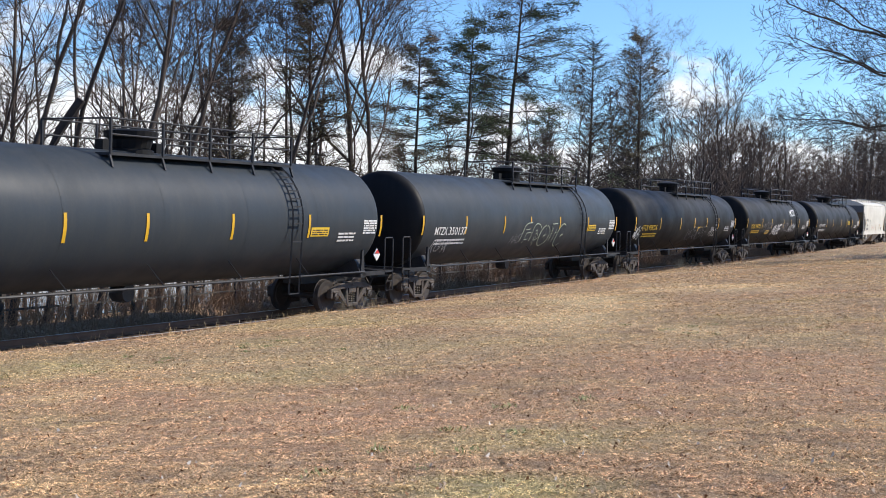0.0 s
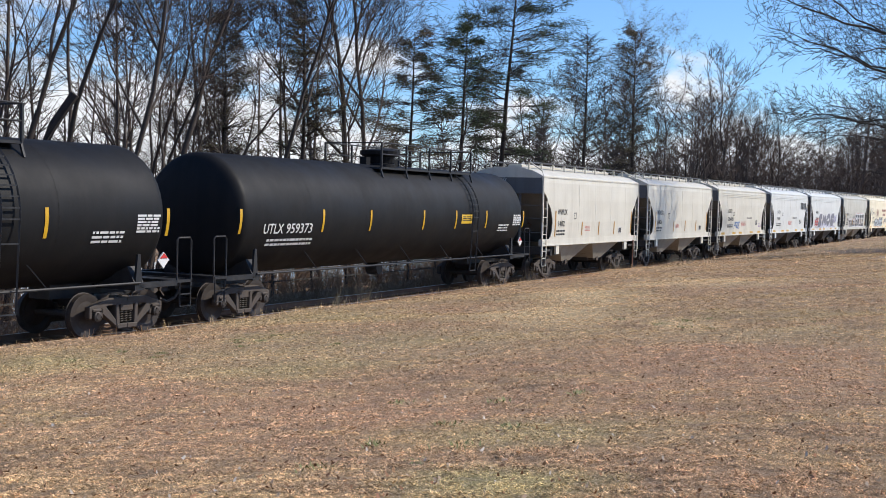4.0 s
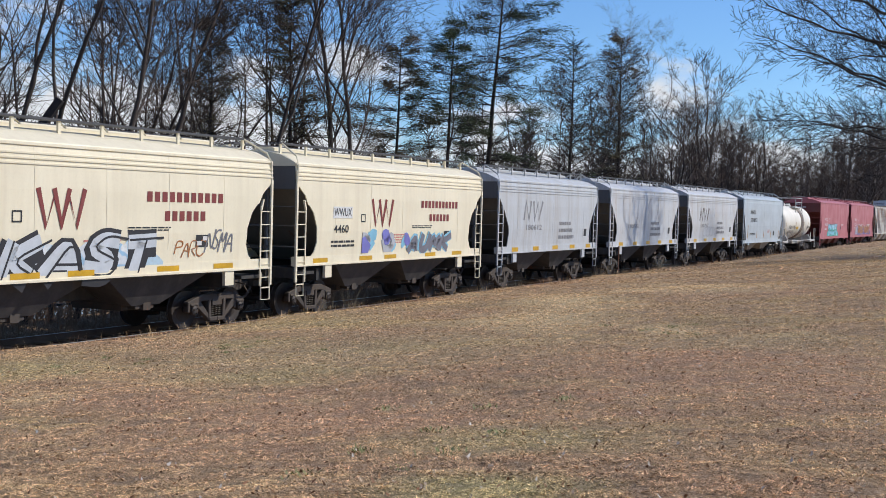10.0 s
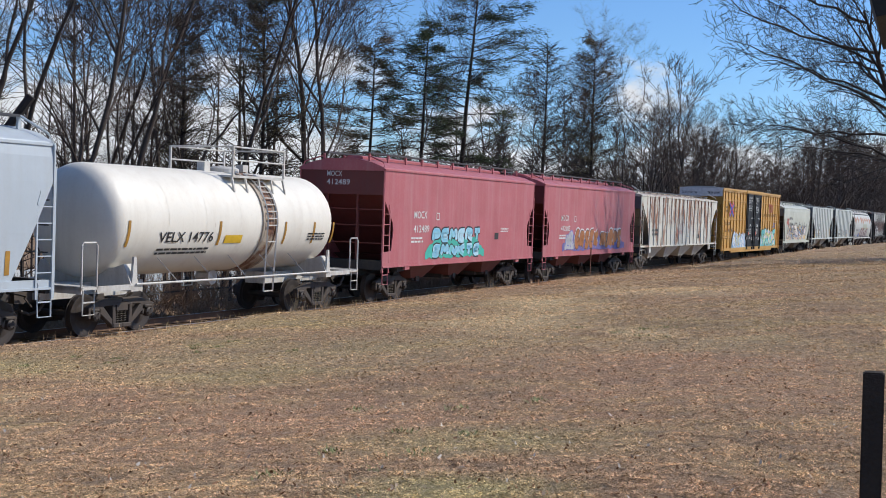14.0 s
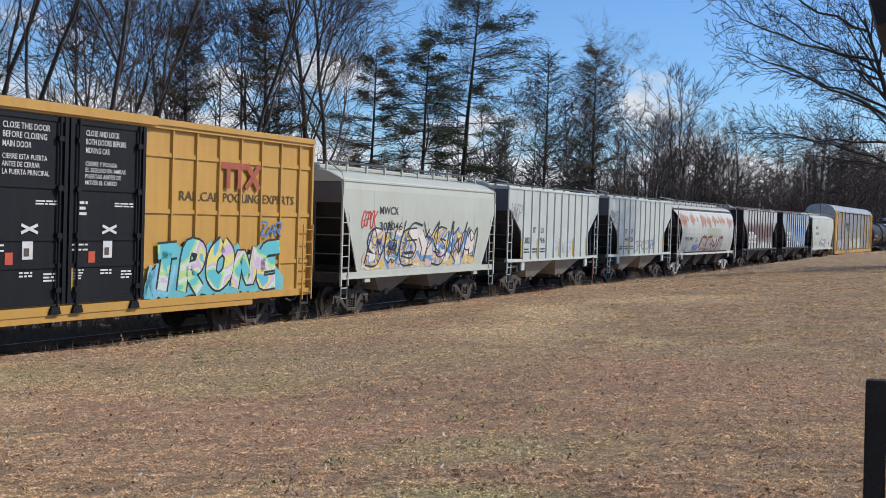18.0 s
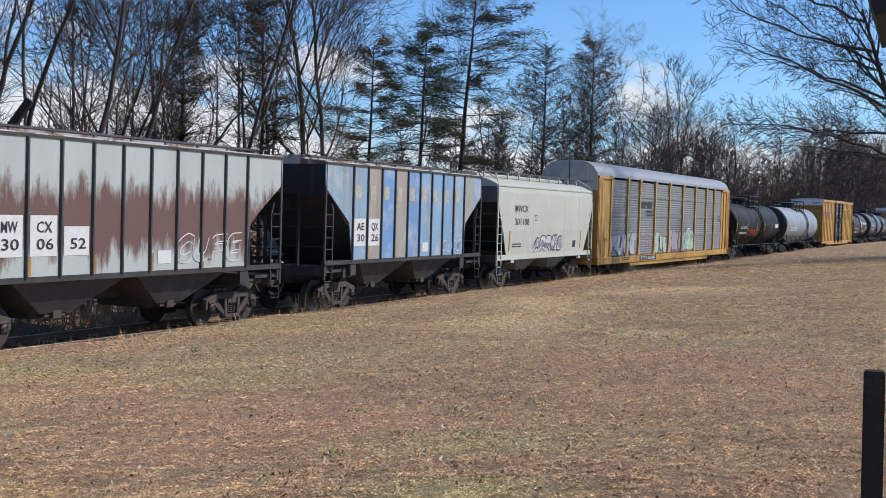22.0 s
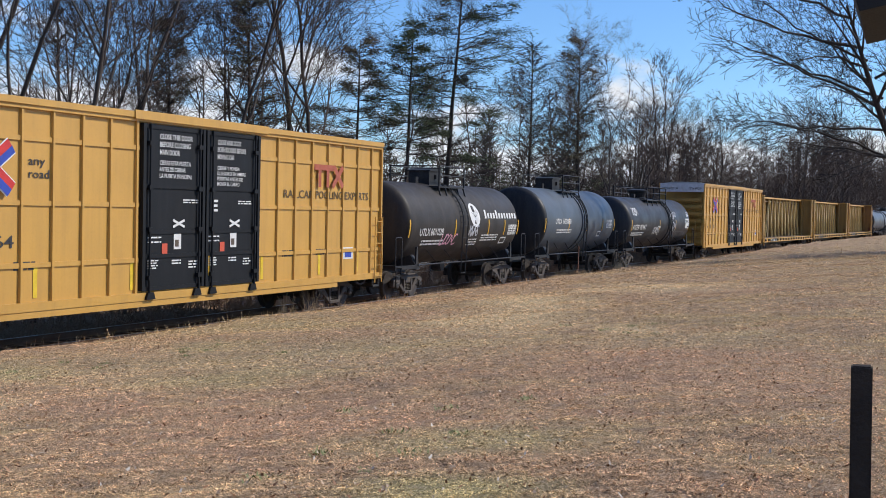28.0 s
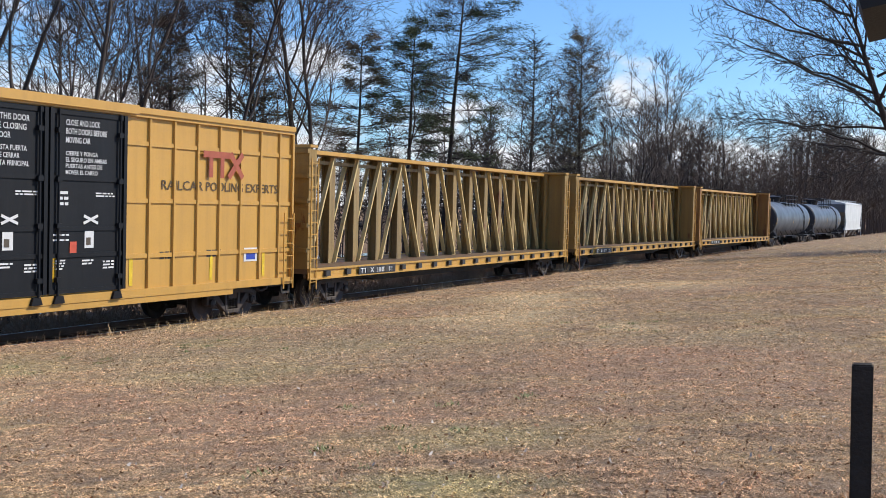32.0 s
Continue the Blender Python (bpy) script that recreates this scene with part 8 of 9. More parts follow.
def ballast_material():
    m, n, l, b = node_material("dark_ballast", 0.9)
    fine = noise_of(n, l, 22, 4, rough=0.7)
    c = ramp_of(n, l, fine.outputs["Fac"], [(0.3, (0.17, 0.110, 0.075)), (0.6, (0.34, 0.235, 0.160)), (0.8, (0.50, 0.38, 0.28))])
    l.new(c, b.inputs["Base Color"])
    b.inputs["Specular IOR Level"].default_value = 0.05
    bump_of(n, l, b, fine.outputs["Fac"], 0.25, 0.02)
    return m


LAWN, LITTER, BALLAST = lawn_material(), litter_material(), ballast_material()
for m in (LAWN, LITTER, BALLAST):
    gm.materials.append(m)
fu = (gu[:-1, :-1] + gu[1:, 1:]) / 2
gm.polygons.foreach_set("material_index", np.where(fu > 2.3, 0, np.where(fu > -2.4, 2, 1)).ravel().astype(np.int32))
ground = tagged(new("ground", gm), "winter lawn of dry tan grass beside a dark railway bed", "ground", kind="structure")

# ---- rails and ties ----
RAIL = plain("rail_steel", (0.21, 0.125, 0.080), 0.85, 0.0, 0.4, 2)
RAIL_TOP = plain("worn_rail_head", (0.42, 0.41, 0.40), 0.28, 0.9, 0.2, 2)
TIE = plain("weathered_tie", (0.17, 0.125, 0.095), 0.9, 0, 0.5, 4, 0.4)
TIE.node_tree.nodes["Principled BSDF"].inputs["Specular IOR Level"].default_value = 0.05
for u0 in (-0.7525, 0.7525):
    rail = new("rail")
    tagged(rail, "worn steel rail with a bright running head", "rail", "rails of the track")
    for name, prof, mat in (("web_and_foot", [(-0.07, -0.172), (0.07, -0.172), (0.07, -0.155), (0.012, -0.13), (0.012, -0.045), (0.036, -0.035), (0.036, -0.006), (-0.036, -0.006), (-0.036, -0.035), (-0.012, -0.045), (-0.012, -0.13), (-0.07, -0.155)], RAIL),
                            ("head", [(-0.030, -0.0065), (0.030, -0.0065), (0.026, -0.001), (-0.026, -0.001)], RAIL_TOP)):
        bm = bmesh.new()
        loops = []
        for s in np.concatenate([np.arange(-120, -40, 8), np.arange(-40, 160, 2.0), np.arange(160, 420, 8)]):
            loops.append([bm.verts.new((*on_line(s, u0 + a)[:2], z)) for a, z in prof])
        k = len(prof)
        for a, b in zip(loops, loops[1:]):
            for i in range(k):
                bm.faces.new((a[i], a[(i + 1) % k], b[(i + 1) % k], b[i]))
        part(name, fixed(bm), mat, rail)
bm = bmesh.new()
box(bm, -0.11, 0.11, -1.30, 1.30, -0.30, -0.176)
bmesh.ops.bevel(bm, geom=bm.edges[:], offset=0.015, segments=1, affect="EDGES")
tie_me = bpy.data.meshes.new("railway_tie")
bm.to_mesh(tie_me)
bm.free()
tie_me.materials.append(TIE)
for k in range(250):
    s = -36 + k * 0.53
    x, y, th = on_line(s)
    t = new("railway_tie", tie_me)
    t.matrix_world = pose(x, y, rnd.uniform(-0.012, 0.0), 0, 0, math.degrees(th) + rnd.uniform(-1, 1))
    tagged(t, "weathered wooden railway tie half sunk in ballast", "railway tie", "ties under the rails")

# ---- trees ----
DARK_TWIG = plain("dark_twigs", (0.045, 0.035, 0.029), 0.95, 0, 0.3, 4)
BARK = plain("gray_brown_bark", (0.080, 0.060, 0.048), 0.95, 0, 0.4, 5, 0.6)
TWIG = plain("brown_twigs", (0.098, 0.066, 0.048), 0.95, 0, 0.3, 4)
PINE_BARK = plain("dark_pine_bark", (0.050, 0.038, 0.031), 0.95, 0, 0.4, 5, 0.6)
NEEDLE = plain("pine_needles", (0.085, 0.110, 0.045), 0.8, 0, 0.45, 1.2)
NEEDLE_B = plain("brown_green_needles", (0.135, 0.108, 0.050), 0.85, 0, 0.45, 1.2)


def tubes_mesh(name, segs, material):
    """One mesh from many tapered pieces (p, q, r0, r1, sides)."""
    co, fs = [], []
    for p, q, r0, r1, n in segs:
        d = q - p
        ln = d.length
        if ln < 1e-4:
            continue
        d = d / ln
        side = d.cross(Vector((0.25 * math.sin(p.x * 7), 0.9, 0.25 * math.cos(p.z * 5))) if n == 2 else Vector((0.31, 0.2, 0.93)))
        side.normalize()
        up = d.cross(side)
        k = len(co)
        if n == 2:
            for c, r in ((p, r0), (q, r1)):
                w = side * r
                co += [(c.x + w.x, c.y + w.y, c.z + w.z), (c.x - w.x, c.y - w.y, c.z - w.z)]
            fs.append((k, k + 1, k + 3, k + 2))
            continue
        for c, r in ((p, r0), (q, r1)):
            for i in range(n):
                g = 2 * math.pi * i / n
                w = side * (math.cos(g) * r) + up * (math.sin(g) * r)
                co.append((c.x + w.x, c.y + w.y, c.z + w.z))
        fs += [(k + i, k + (i + 1) % n, k + n + (i + 1) % n, k + n + i) for i in range(n)]
    me = bpy.data.meshes.new(name)
    me.from_pydata(co, [], fs)
    me.materials.append(material)
    return me


def grow(seed, height, spread=0.75, first=0.25, lean=(0, 0), kids=(13, 8, 7, 5), bend=0.20, radius=None, levels=5, reach=0.46, twig=0.0065, limbs=()):
    """Pieces of a bare tree: thick ones and fine ones; limbs are (height, dx, dy, dz, arch, radius)."""
    r = random.Random(seed)
    thick, thin = [], []

    def branch(p, d, length, rad, level):
        steps = (9, 6, 4, 2, 2)[level]
        pts = [p]
        wig = bend * (0.55, 0.9, 1.1, 1.3, 1.4)[level]
        for i in range(steps):
            lift = (0.02, 0.07, 0.06, 0.04, 0.02)[level]
            d = (d + Vector((r.uniform(-wig, wig), r.uniform(-wig, wig), r.uniform(-wig, wig) * 0.7 + lift))).normalized()
            p = p + d * (length / steps)
            pts.append(p)
        sides = (8, 5, 3, 2, 2)[level]
        for i in range(steps):
            f0, f1 = i / steps, (i + 1) / steps
            ra, rb = max(twig, rad * (1 - 0.82 * f0)), max(twig * 0.8, rad * (1 - 0.82 * f1))
            (thick if level < 2 else thin).append((pts[i], pts[i + 1], ra, rb, sides))
        if level + 1 >= levels:
            return
        n = kids[level]
        base = first if level == 0 else 0.15
        for j in range(n):
            f = min(0.99, base + (1 - base) * (j + r.uniform(0.1, 0.9)) / n)
            k = min(int(f * steps), steps - 1)
            q = pts[k].lerp(pts[k + 1], f * steps - k)
            dd = (pts[k + 1] - pts[k]).normalized()
            az = r.uniform(0, 2 * math.pi)
            side = dd.orthogonal().normalized()
            side = side * math.cos(az) + dd.cross(side) * math.sin(az)
            sp = spread * r.uniform(0.65, 1.35) * (1.15 - 0.5 * f if level == 0 else 1.0)
            nd = (dd * (1 - 0.3 * sp) + side * sp).normalized()
            part_len = reach if level == 0 else 0.58
            branch(q, nd, length * part_len * (1.12 - 0.62 * f) * r.uniform(0.7, 1.25), rad * (1 - 0.70 * f) * r.uniform(0.45, 0.66), level + 1)

    branch(Vector((0, 0, -0.3)), Vector((lean[0], lean[1], 1)).normalized(), height, radius or height * 0.010, 0)
    for z, dx, dy, dz, arch, rad in limbs:
        a = Vector((lean[0] * z, lean[1] * z, z))
        span = Vector((dx, dy, dz))
        m = 9
        pts = [a + span * (i / m) + Vector((r.uniform(-0.06, 0.06), r.uniform(-0.06, 0.06), arch * math.sin(math.pi * i / m) + r.uniform(-0.05, 0.05))) * (1 if i else 0) for i in range(m + 1)]
        for i in range(m):
            thick.append((pts[i], pts[i + 1], rad * (1 - 0.85 * i / m), rad * (1 - 0.85 * (i + 1) / m), 6))
            for j in range(2 if i else 1):
                q = pts[i].lerp(pts[i + 1], r.random())
                dd = (pts[i + 1] - pts[i]).normalized()
                nd = (dd + Vector((r.gauss(0, 0.5), r.gauss(0, 0.5), r.gauss(0.12, 0.5)))).normalized()
                branch(q, nd, span.length * r.uniform(0.22, 0.46) * (1.1 - 0.5 * i / m), rad * (1 - 0.8 * i / m) * r.uniform(0.2, 0.4), 2)
    return thick, thin


def fork(seed, height, spread=0.42, lean=(0, 0), radius=None, trunk=0.28, levels=7, bend=0.16, side=2, twig=0.006):
    """Pieces of a bare tree whose trunk and limbs fork again and again into a fan of rising twigs."""
    r = random.Random(seed)
    thick, thin = [], []

    def go(p, d, length, rad, level):
        steps = 6 if level == 0 else 3
        pts = [p]
        wig = bend * (0.5 if level == 0 else 1.0 + 0.12 * level)
        for i in range(steps):
            d = (d + Vector((r.uniform(-wig, wig), r.uniform(-wig, wig), r.uniform(-wig, wig) * 0.6 + (0.02 if level == 0 else 0.07)))).normalized()
            p = p + d * (length / steps)
            pts.append(p)
        end = max(twig * 0.7, rad * (0.78 if level < levels - 1 else 0.45))
        for i in range(steps):
            ra, rb = rad + (end - rad) * i / steps, rad + (end - rad) * (i + 1) / steps
            (thick if level < 3 else thin).append((pts[i], pts[i + 1], ra, rb, 8 if rad > 0.06 else 5 if rad > 0.03 else 3 if rad > 0.013 else 2))
        if level >= 1:
            for j in range(side if level < levels - 1 else side + 1):
                k = r.randrange(steps)
                q = pts[k].lerp(pts[k + 1], r.random())
                nd = (d + Vector((r.gauss(0, 0.75), r.gauss(0, 0.75), r.gauss(0.15, 0.4)))).normalized()
                ln = length * r.uniform(0.35, 0.75)
                m = q + nd * ln * 0.5
                e = m + (nd + Vector((r.gauss(0, 0.25), r.gauss(0, 0.25), r.gauss(0.15, 0.2)))).normalized() * ln * 0.5
                thin.extend([(q, m, max(twig, rad * 0.32), twig, 3 if rad > 0.04 else 2), (m, e, twig, twig * 0.6, 2)])
                for w in range(3):
                    a = q.lerp(m, r.uniform(0.3, 1)) if w < 2 else m.lerp(e, r.random())
                    thin.append((a, a + (nd + Vector((r.gauss(0, 0.6), r.gauss(0, 0.6), r.gauss(0.2, 0.4)))).normalized() * ln * r.uniform(0.25, 0.55), twig * 0.8, twig * 0.5, 2))
        if level + 1 >= levels:
            return
        n = 3 if r.random() < (0.6 if level == 0 else 0.28) else 2
        az = r.uniform(0, 6.28)
        for j in range(n):
            g = az + 6.28 * j / n + r.uniform(-0.5, 0.5)
            o = d.orthogonal().normalized()
            o = o * math.cos(g) + d.cross(o) * math.sin(g)
            sp = spread * r.uniform(0.55, 1.25) * (0.6 if j == 0 else 1.1)
            go(p, (d + o * sp).normalized(), (height * 0.33 if level == 0 else length) * r.uniform(0.66, 0.90), rad * (0.80 if j == 0 else 0.62) * 0.80, level + 1)

    go(Vector((0, 0, -0.3)), Vector((lean[0], lean[1], 1)).normalized(), height * trunk, radius or height * 0.011, 0)
    return thick, thin


def bare_tree(seed, height, label, forked=False, **kw):
    thick, thin = fork(seed, height, **kw) if forked else grow(seed, height, **kw)
    root = new("bare_tree")
    tagged(root, label, "tree", "trees behind the track")
    part("trunk", tubes_mesh("trunk", thick, BARK), None, root, smooth=True)
    part("crown", tubes_mesh("crown", thin, TWIG), None, root, "dense fine bare twigs")
    return root


def pine_tree(seed, height, label, start=0.35, reach=0.16, needle=None, tiers=26, clump=8, sparse=0.3, dead=0.2, lean=0.0, tuft=1.0, rise=0.12):
    """A straight trunk, layered limbs, and needle tufts at the outer ends with gaps between the layers."""
    r = random.Random(seed)
    root = new("pine_tree")
    tagged(root, label, "tree", "trees behind the track")
    segs = []
    p = Vector((0, 0, -0.3))
    pts = [p]
    for i in range(9):
        p = p + Vector((lean * height / 9 + r.uniform(-0.05, 0.05), r.uniform(-0.06, 0.06), height / 9))
        pts.append(p)
    rad = height * 0.0118
    for i in range(9):
        segs.append((pts[i], pts[i + 1], rad * (1 - 0.9 * i / 9), rad * (1 - 0.9 * (i + 1) / 9), 8))
    co, fs = [], []
    for t in range(tiers):
        f = dead + (0.995 - dead) * (t + r.uniform(0, 0.8)) / tiers
        k = min(int(f * 9), 8)
        q = pts[k].lerp(pts[k + 1], f * 9 - k)
        g = max(0.0, (f - start) / (1 - start))
        shape = min(1.0, 0.22 + 1.9 * (1 - g)) * (0.8 + 0.2 * math.sin(9 * f + seed))
        for b in range(r.randint(2, 4)):
            leafy = f >= start and r.random() > sparse
            az = r.uniform(0, 2 * math.pi)
            ln = height * reach * shape * r.uniform(0.45, 1.2) + 0.2
            d = Vector((math.cos(az), math.sin(az), r.uniform(-0.15, 0.15) + rise + 0.35 * g * g))
            prev = q
            rr = max(0.016, rad * 0.20 * (1 - f) + 0.014)
            for st in range(6):
                d = (d + Vector((r.uniform(-0.30, 0.30), r.uniform(-0.30, 0.30), r.uniform(-0.20, 0.18)))).normalized()
                a = prev + d * ln / 6
                segs.append((prev, a, rr * (1 - st * 0.15), rr * (1 - (st + 1) * 0.15), 3))
                for tw in range(3):
                    e = a + Vector((d.x + r.gauss(0, 0.7), d.y + r.gauss(0, 0.7), r.uniform(-0.5, 0.8))).normalized() * ln * r.uniform(0.12, 0.36)
                    segs.append((prev.lerp(a, r.random()), e, 0.010, 0.006, 2))
                    if not leafy or st < 2 or r.random() < 0.25:
                        continue
                    for c in range(int(clump * r.uniform(0.5, 2.6))):
                        o = a.lerp(e, r.uniform(0.0, 1.15)) + Vector((r.gauss(0, 0.18), r.gauss(0, 0.18), r.gauss(0.03, 0.11)))
                        v = Vector((d.x + r.gauss(0, 0.8), d.y + r.gauss(0, 0.8), r.gauss(0.05, 0.25))).normalized() * r.uniform(0.07, 0.19) * tuft
                        w = v.cross(Vector((r.gauss(0, 0.7), r.gauss(0, 0.7), r.gauss(0, 1)))).normalized() * r.uniform(0.008, 0.020) * tuft
                        i0 = len(co)
                        for pt in (o - w, o + w, o + v + w * 0.5, o + v * 1.15 - w * 0.6):
                            co.append(tuple(pt))
                        fs.append((i0, i0 + 1, i0 + 2, i0 + 3))
                prev = a
    part("trunk", tubes_mesh("trunk", segs, PINE_BARK), None, root, smooth=True)
    me = bpy.data.meshes.new("crown")
    me.from_pydata(co, [], fs)
    part("crown", me, needle or NEEDLE, root, "sprays of needles")
    return root


def stand(ob, x, y, turn=0.0, size=1.0):
    z = float(ground_height(np.array([x]), np.array([y]))[0])
    ob.matrix_basis = pose(x, y, z, 0, 0, turn) @ Matrix.Scale(size, 4)
    return ob


# trees that stand out
stand(pine_tree(1, 18.2, "tall dark green pine with a bare lower trunk behind the track", 0.38, 0.215, tiers=44, clump=32, dead=0.16, sparse=0.22, lean=0.06, rise=0.05), 2.2, 69.07, 0)
stand(pine_tree(2, 14.4, "slender sparse pine behind the track", 0.58, 0.15, tiers=30, clump=22, sparse=0.25, dead=0.25, lean=0.02), 0.07, 65.24)
stand(pine_tree(3, 13.8, "brownish sparse pine among bare trees", 0.45, 0.19, NEEDLE_B, 30, 22, 0.28, 0.25), -2.39, 64.79)
cedar = stand(pine_tree(4, 12.2, "bushy brown-green cedar among bare trees", 0.30, 0.15, NEEDLE_B, 44, 12, 0.25, 0.15, 0.0, 0.8, 0.4), -6.12, 48.37)
stand(pine_tree(5, 16.9, "nearly bare conifer with fine upswept limbs", 0.30, 0.21, NEEDLE_B, 60, 8, 0.80, 0.12, 0.0, 1.2, 0.45), 9.17, 87.03)
stand(pine_tree(6, 19.2, "dark brown-green cedar with an uneven crown", 0.34, 0.18, NEEDLE_B, 72, 8, 0.35, 0.10, 0.0, 1.3, 0.55), 14.53, 99.26)
low_pine = stand(pine_tree(7, 8.0, "low thin green cedar in the understory", 0.15, 0.24, NEEDLE, 22, 7, 0.45, 0.08, 0.0, 1.2), 5.6, 76.0)
for x, y, turn, size in ((11.6, 90.5, 80, 0.95), (16.5, 104.0, 200, 1.0)):
    stand(copy_thing(low_pine, Matrix.Identity(4)), x, y, turn, size)
stand(copy_thing(cedar, Matrix.Identity(4)), -9.3, 47.5, 90, 0.95)
stand(bare_tree(11, 18.0, "large twin-stemmed bare tree behind the track", first=0.28, spread=0.62, lean=(-0.03, 0), radius=0.15), -4.26, 49.86)
stand(bare_tree(12, 17.0, "large bare tree beside a twin stem", first=0.32, spread=0.58, lean=(0.05, 0), radius=0.13), -3.7, 50.3)
TEMPLATES = [bare_tree(20, 15, "tall bare deciduous tree at the wood's edge", lean=(0.10, 0), radius=0.10),
             bare_tree(21, 14, "leaning forked bare tree at the wood's edge", True, lean=(0.22, 0.1), radius=0.105, side=3, twig=0.008, trunk=0.36, spread=0.36),
             bare_tree(22, 16, "slim bare deciduous tree at the wood's edge", True, lean=(0.06, 0.05), radius=0.105, side=3, twig=0.008, trunk=0.40, spread=0.34),
             bare_tree(23, 13, "crooked many-branched bare tree at the wood's edge", True, lean=(0.12, 0), radius=0.11, side=3, twig=0.008, trunk=0.22, spread=0.50, bend=0.24),
             bare_tree(24, 15, "bare tree with a fan of upswept limbs at the wood's edge", True, radius=0.17, trunk=0.24, spread=0.40, twig=0.010)]
TEMPLATES[4].children[1].data.materials[0] = DARK_TWIG
for t, (x, y), size in zip(TEMPLATES, ((-10.1, 33.27), (-10.9, 31.4), (-9.3, 36.9), (-8.85, 45.03), (29.65, 133.66)), (1, 1, 1, 1, 1.6)):
    stand(t, x, y, 0, size)


def more(k, x, y, turn, size):
    o = copy_thing(TEMPLATES[k], Matrix.Identity(4))
    return stand(o, x, y, turn, size)


for x, y, turn, size in ((39.0, 143.0, 90, 1.2), (21.5, 116.0, 30, 0.95), (24.2, 121.5, 130, 1.10), (26.8, 127.0, 300, 0.90), (31.6, 131.5, 70, 1.20), (33.4, 138.0, 160, 1.05), (36.0, 141.0, 250, 1.15), (38.4, 148.0, 10, 1.0), (28.0, 132.5, 220, 1.25)):
    more(4, x, y, turn, size)
more(4, 24.6, 125.0, 200, 1.15)
wood = random.Random(9)
for i in range(66):
    s = -34 + i * 3.3 + wood.uniform(-1.5, 1.5)
    u = -wood.uniform(6, 10) if i % 3 == 0 else -wood.uniform(10, 24)
    if s > 40:
        u -= (s - 40) * 0.05
    pick, turn, size = wood.randrange(4), wood.uniform(0, 360), wood.uniform(0.55, 0.92)
    if s > 85 and i % 3:
        pick = 4
    if s < 0 and i % 4 == 1 or 0 <= s < 20 and i % 2 or 20 <= s < 85 and i % 3:
        continue
    x, y, th = on_line(s, u)
    more(pick, x, y, turn, size * (1.0 if s < 110 else 1.15))
# crooked trees that lean out over the bank
for i in range(14):
    x, y, th = on_line(-31 + 2.75 * i + wood.uniform(-1, 1), -wood.uniform(6.5, 13))
    more((1, 3, 1, 2)[i % 4], x, y, wood.uniform(-50, 50) + (0 if i % 3 else 170), wood.uniform(0.80, 1.12))
FARWOOD = plain("far_twigs", (0.115, 0.086, 0.067), 0.95, 0, 0.3, 0.5)


def far_wood(name, count, s0, s1, u0, u1, h0, h1, twigs, label, thick=1.0):
    segs = []
    for i in range(count):
        s, u = wood.uniform(s0, s1), -wood.uniform(u0, u1)
        x, y, th = on_line(s, u)
        b = Vector((x, y, float(ground_height(np.array([x]), np.array([y]))[0])))
        h = wood.uniform(h0, h1)
        d = Vector((wood.gauss(0, 0.06), wood.gauss(0, 0.06), 1))
        segs.append((b, b + d * h, 0.010 * h, 0.03, 4))
        for j in range(twigs):
            f = wood.uniform(0.15, 1)
            p = b + d * h * f
            g = wood.uniform(0, 6.28)
            q = p + Vector((math.cos(g), math.sin(g), wood.uniform(0.3, 1.4))) * wood.uniform(0.06, 0.17) * h * (1.1 - 0.6 * f)
            segs.append((p, q, 0.034 * thick, 0.014 * thick, 2))
            for m in range(4):
                q2 = q + Vector((wood.gauss(0, 0.05), wood.gauss(0, 0.05), wood.uniform(0, 0.07))) * h
                segs.append((p.lerp(q, wood.uniform(0.4, 1)), q2, 0.018 * thick, 0.009 * thick, 2))
    return tagged(new(name, tubes_mesh(name, segs, FARWOOD)), label, "woods", kind="stuff")


far_wood("woods", 190, -60, 130, 22, 60, 6, 10, 20, "gray-brown winter woods behind the edge trees")
far_wood("middle_woods", 90, 56, 150, 13, 34, 8, 17, 36, "dense brown winter thicket behind the edge trees", 1.25)
far_wood("side_woods", 125, -60, 16, 12, 32, 8, 15, 32, "gray-brown saplings and thin trees behind the bank", 0.7)
far_wood("trackside_woods", 165, 150, 330, 6, 17, 13, 22, 32, "tall brown winter woods close to the far track", 1.5)
far_wood("far_woods", 480, 135, 430, 13, 90, 10, 18, 28, "distant gray-brown winter woods along the line", 1.5)

# scrub, stalks and saplings on the bank behind the track
STRAW = plain("dry_stalks", (0.36, 0.235, 0.145), 0.9, 0, 0.4, 2)
segs = []
for i in range(10500):
    s, u = wood.uniform(-38, 90), -abs(wood.gauss(0, 3.6)) - (1.7 if i % 3 == 0 else 2.7)
    x, y, th = on_line(s, u)
    b = Vector((x, y, float(np.interp(u, [-14, -7, -4.2, -2.6, -1.9], [-1.9, -0.50, -0.25, -0.42, -0.21])) - 0.05))
    h = wood.uniform(0.35, 1.25) * (0.45 if u > -2.8 else 1.0 if u > -5 else 1.35) * (1 if wood.random() < 0.9 else 1.8)
    d = Vector((wood.gauss(0, 0.28), wood.gauss(0, 0.28), 1)).normalized()
    m = b + d * h * 0.55
    e = m + Vector((d.x + wood.gauss(0, 0.3), d.y + wood.gauss(0, 0.3), 0.8)).normalized() * h * 0.5
    segs += [(b, m, 0.009, 0.007, 2), (m, e, 0.007, 0.003, 2)]
    for k in range(3):
        q = b.lerp(m, wood.uniform(0.3, 1))
        segs.append((q, q + Vector((wood.gauss(0, 0.22), wood.gauss(0, 0.22), wood.uniform(0.02, 0.3))), 0.005, 0.003, 2))
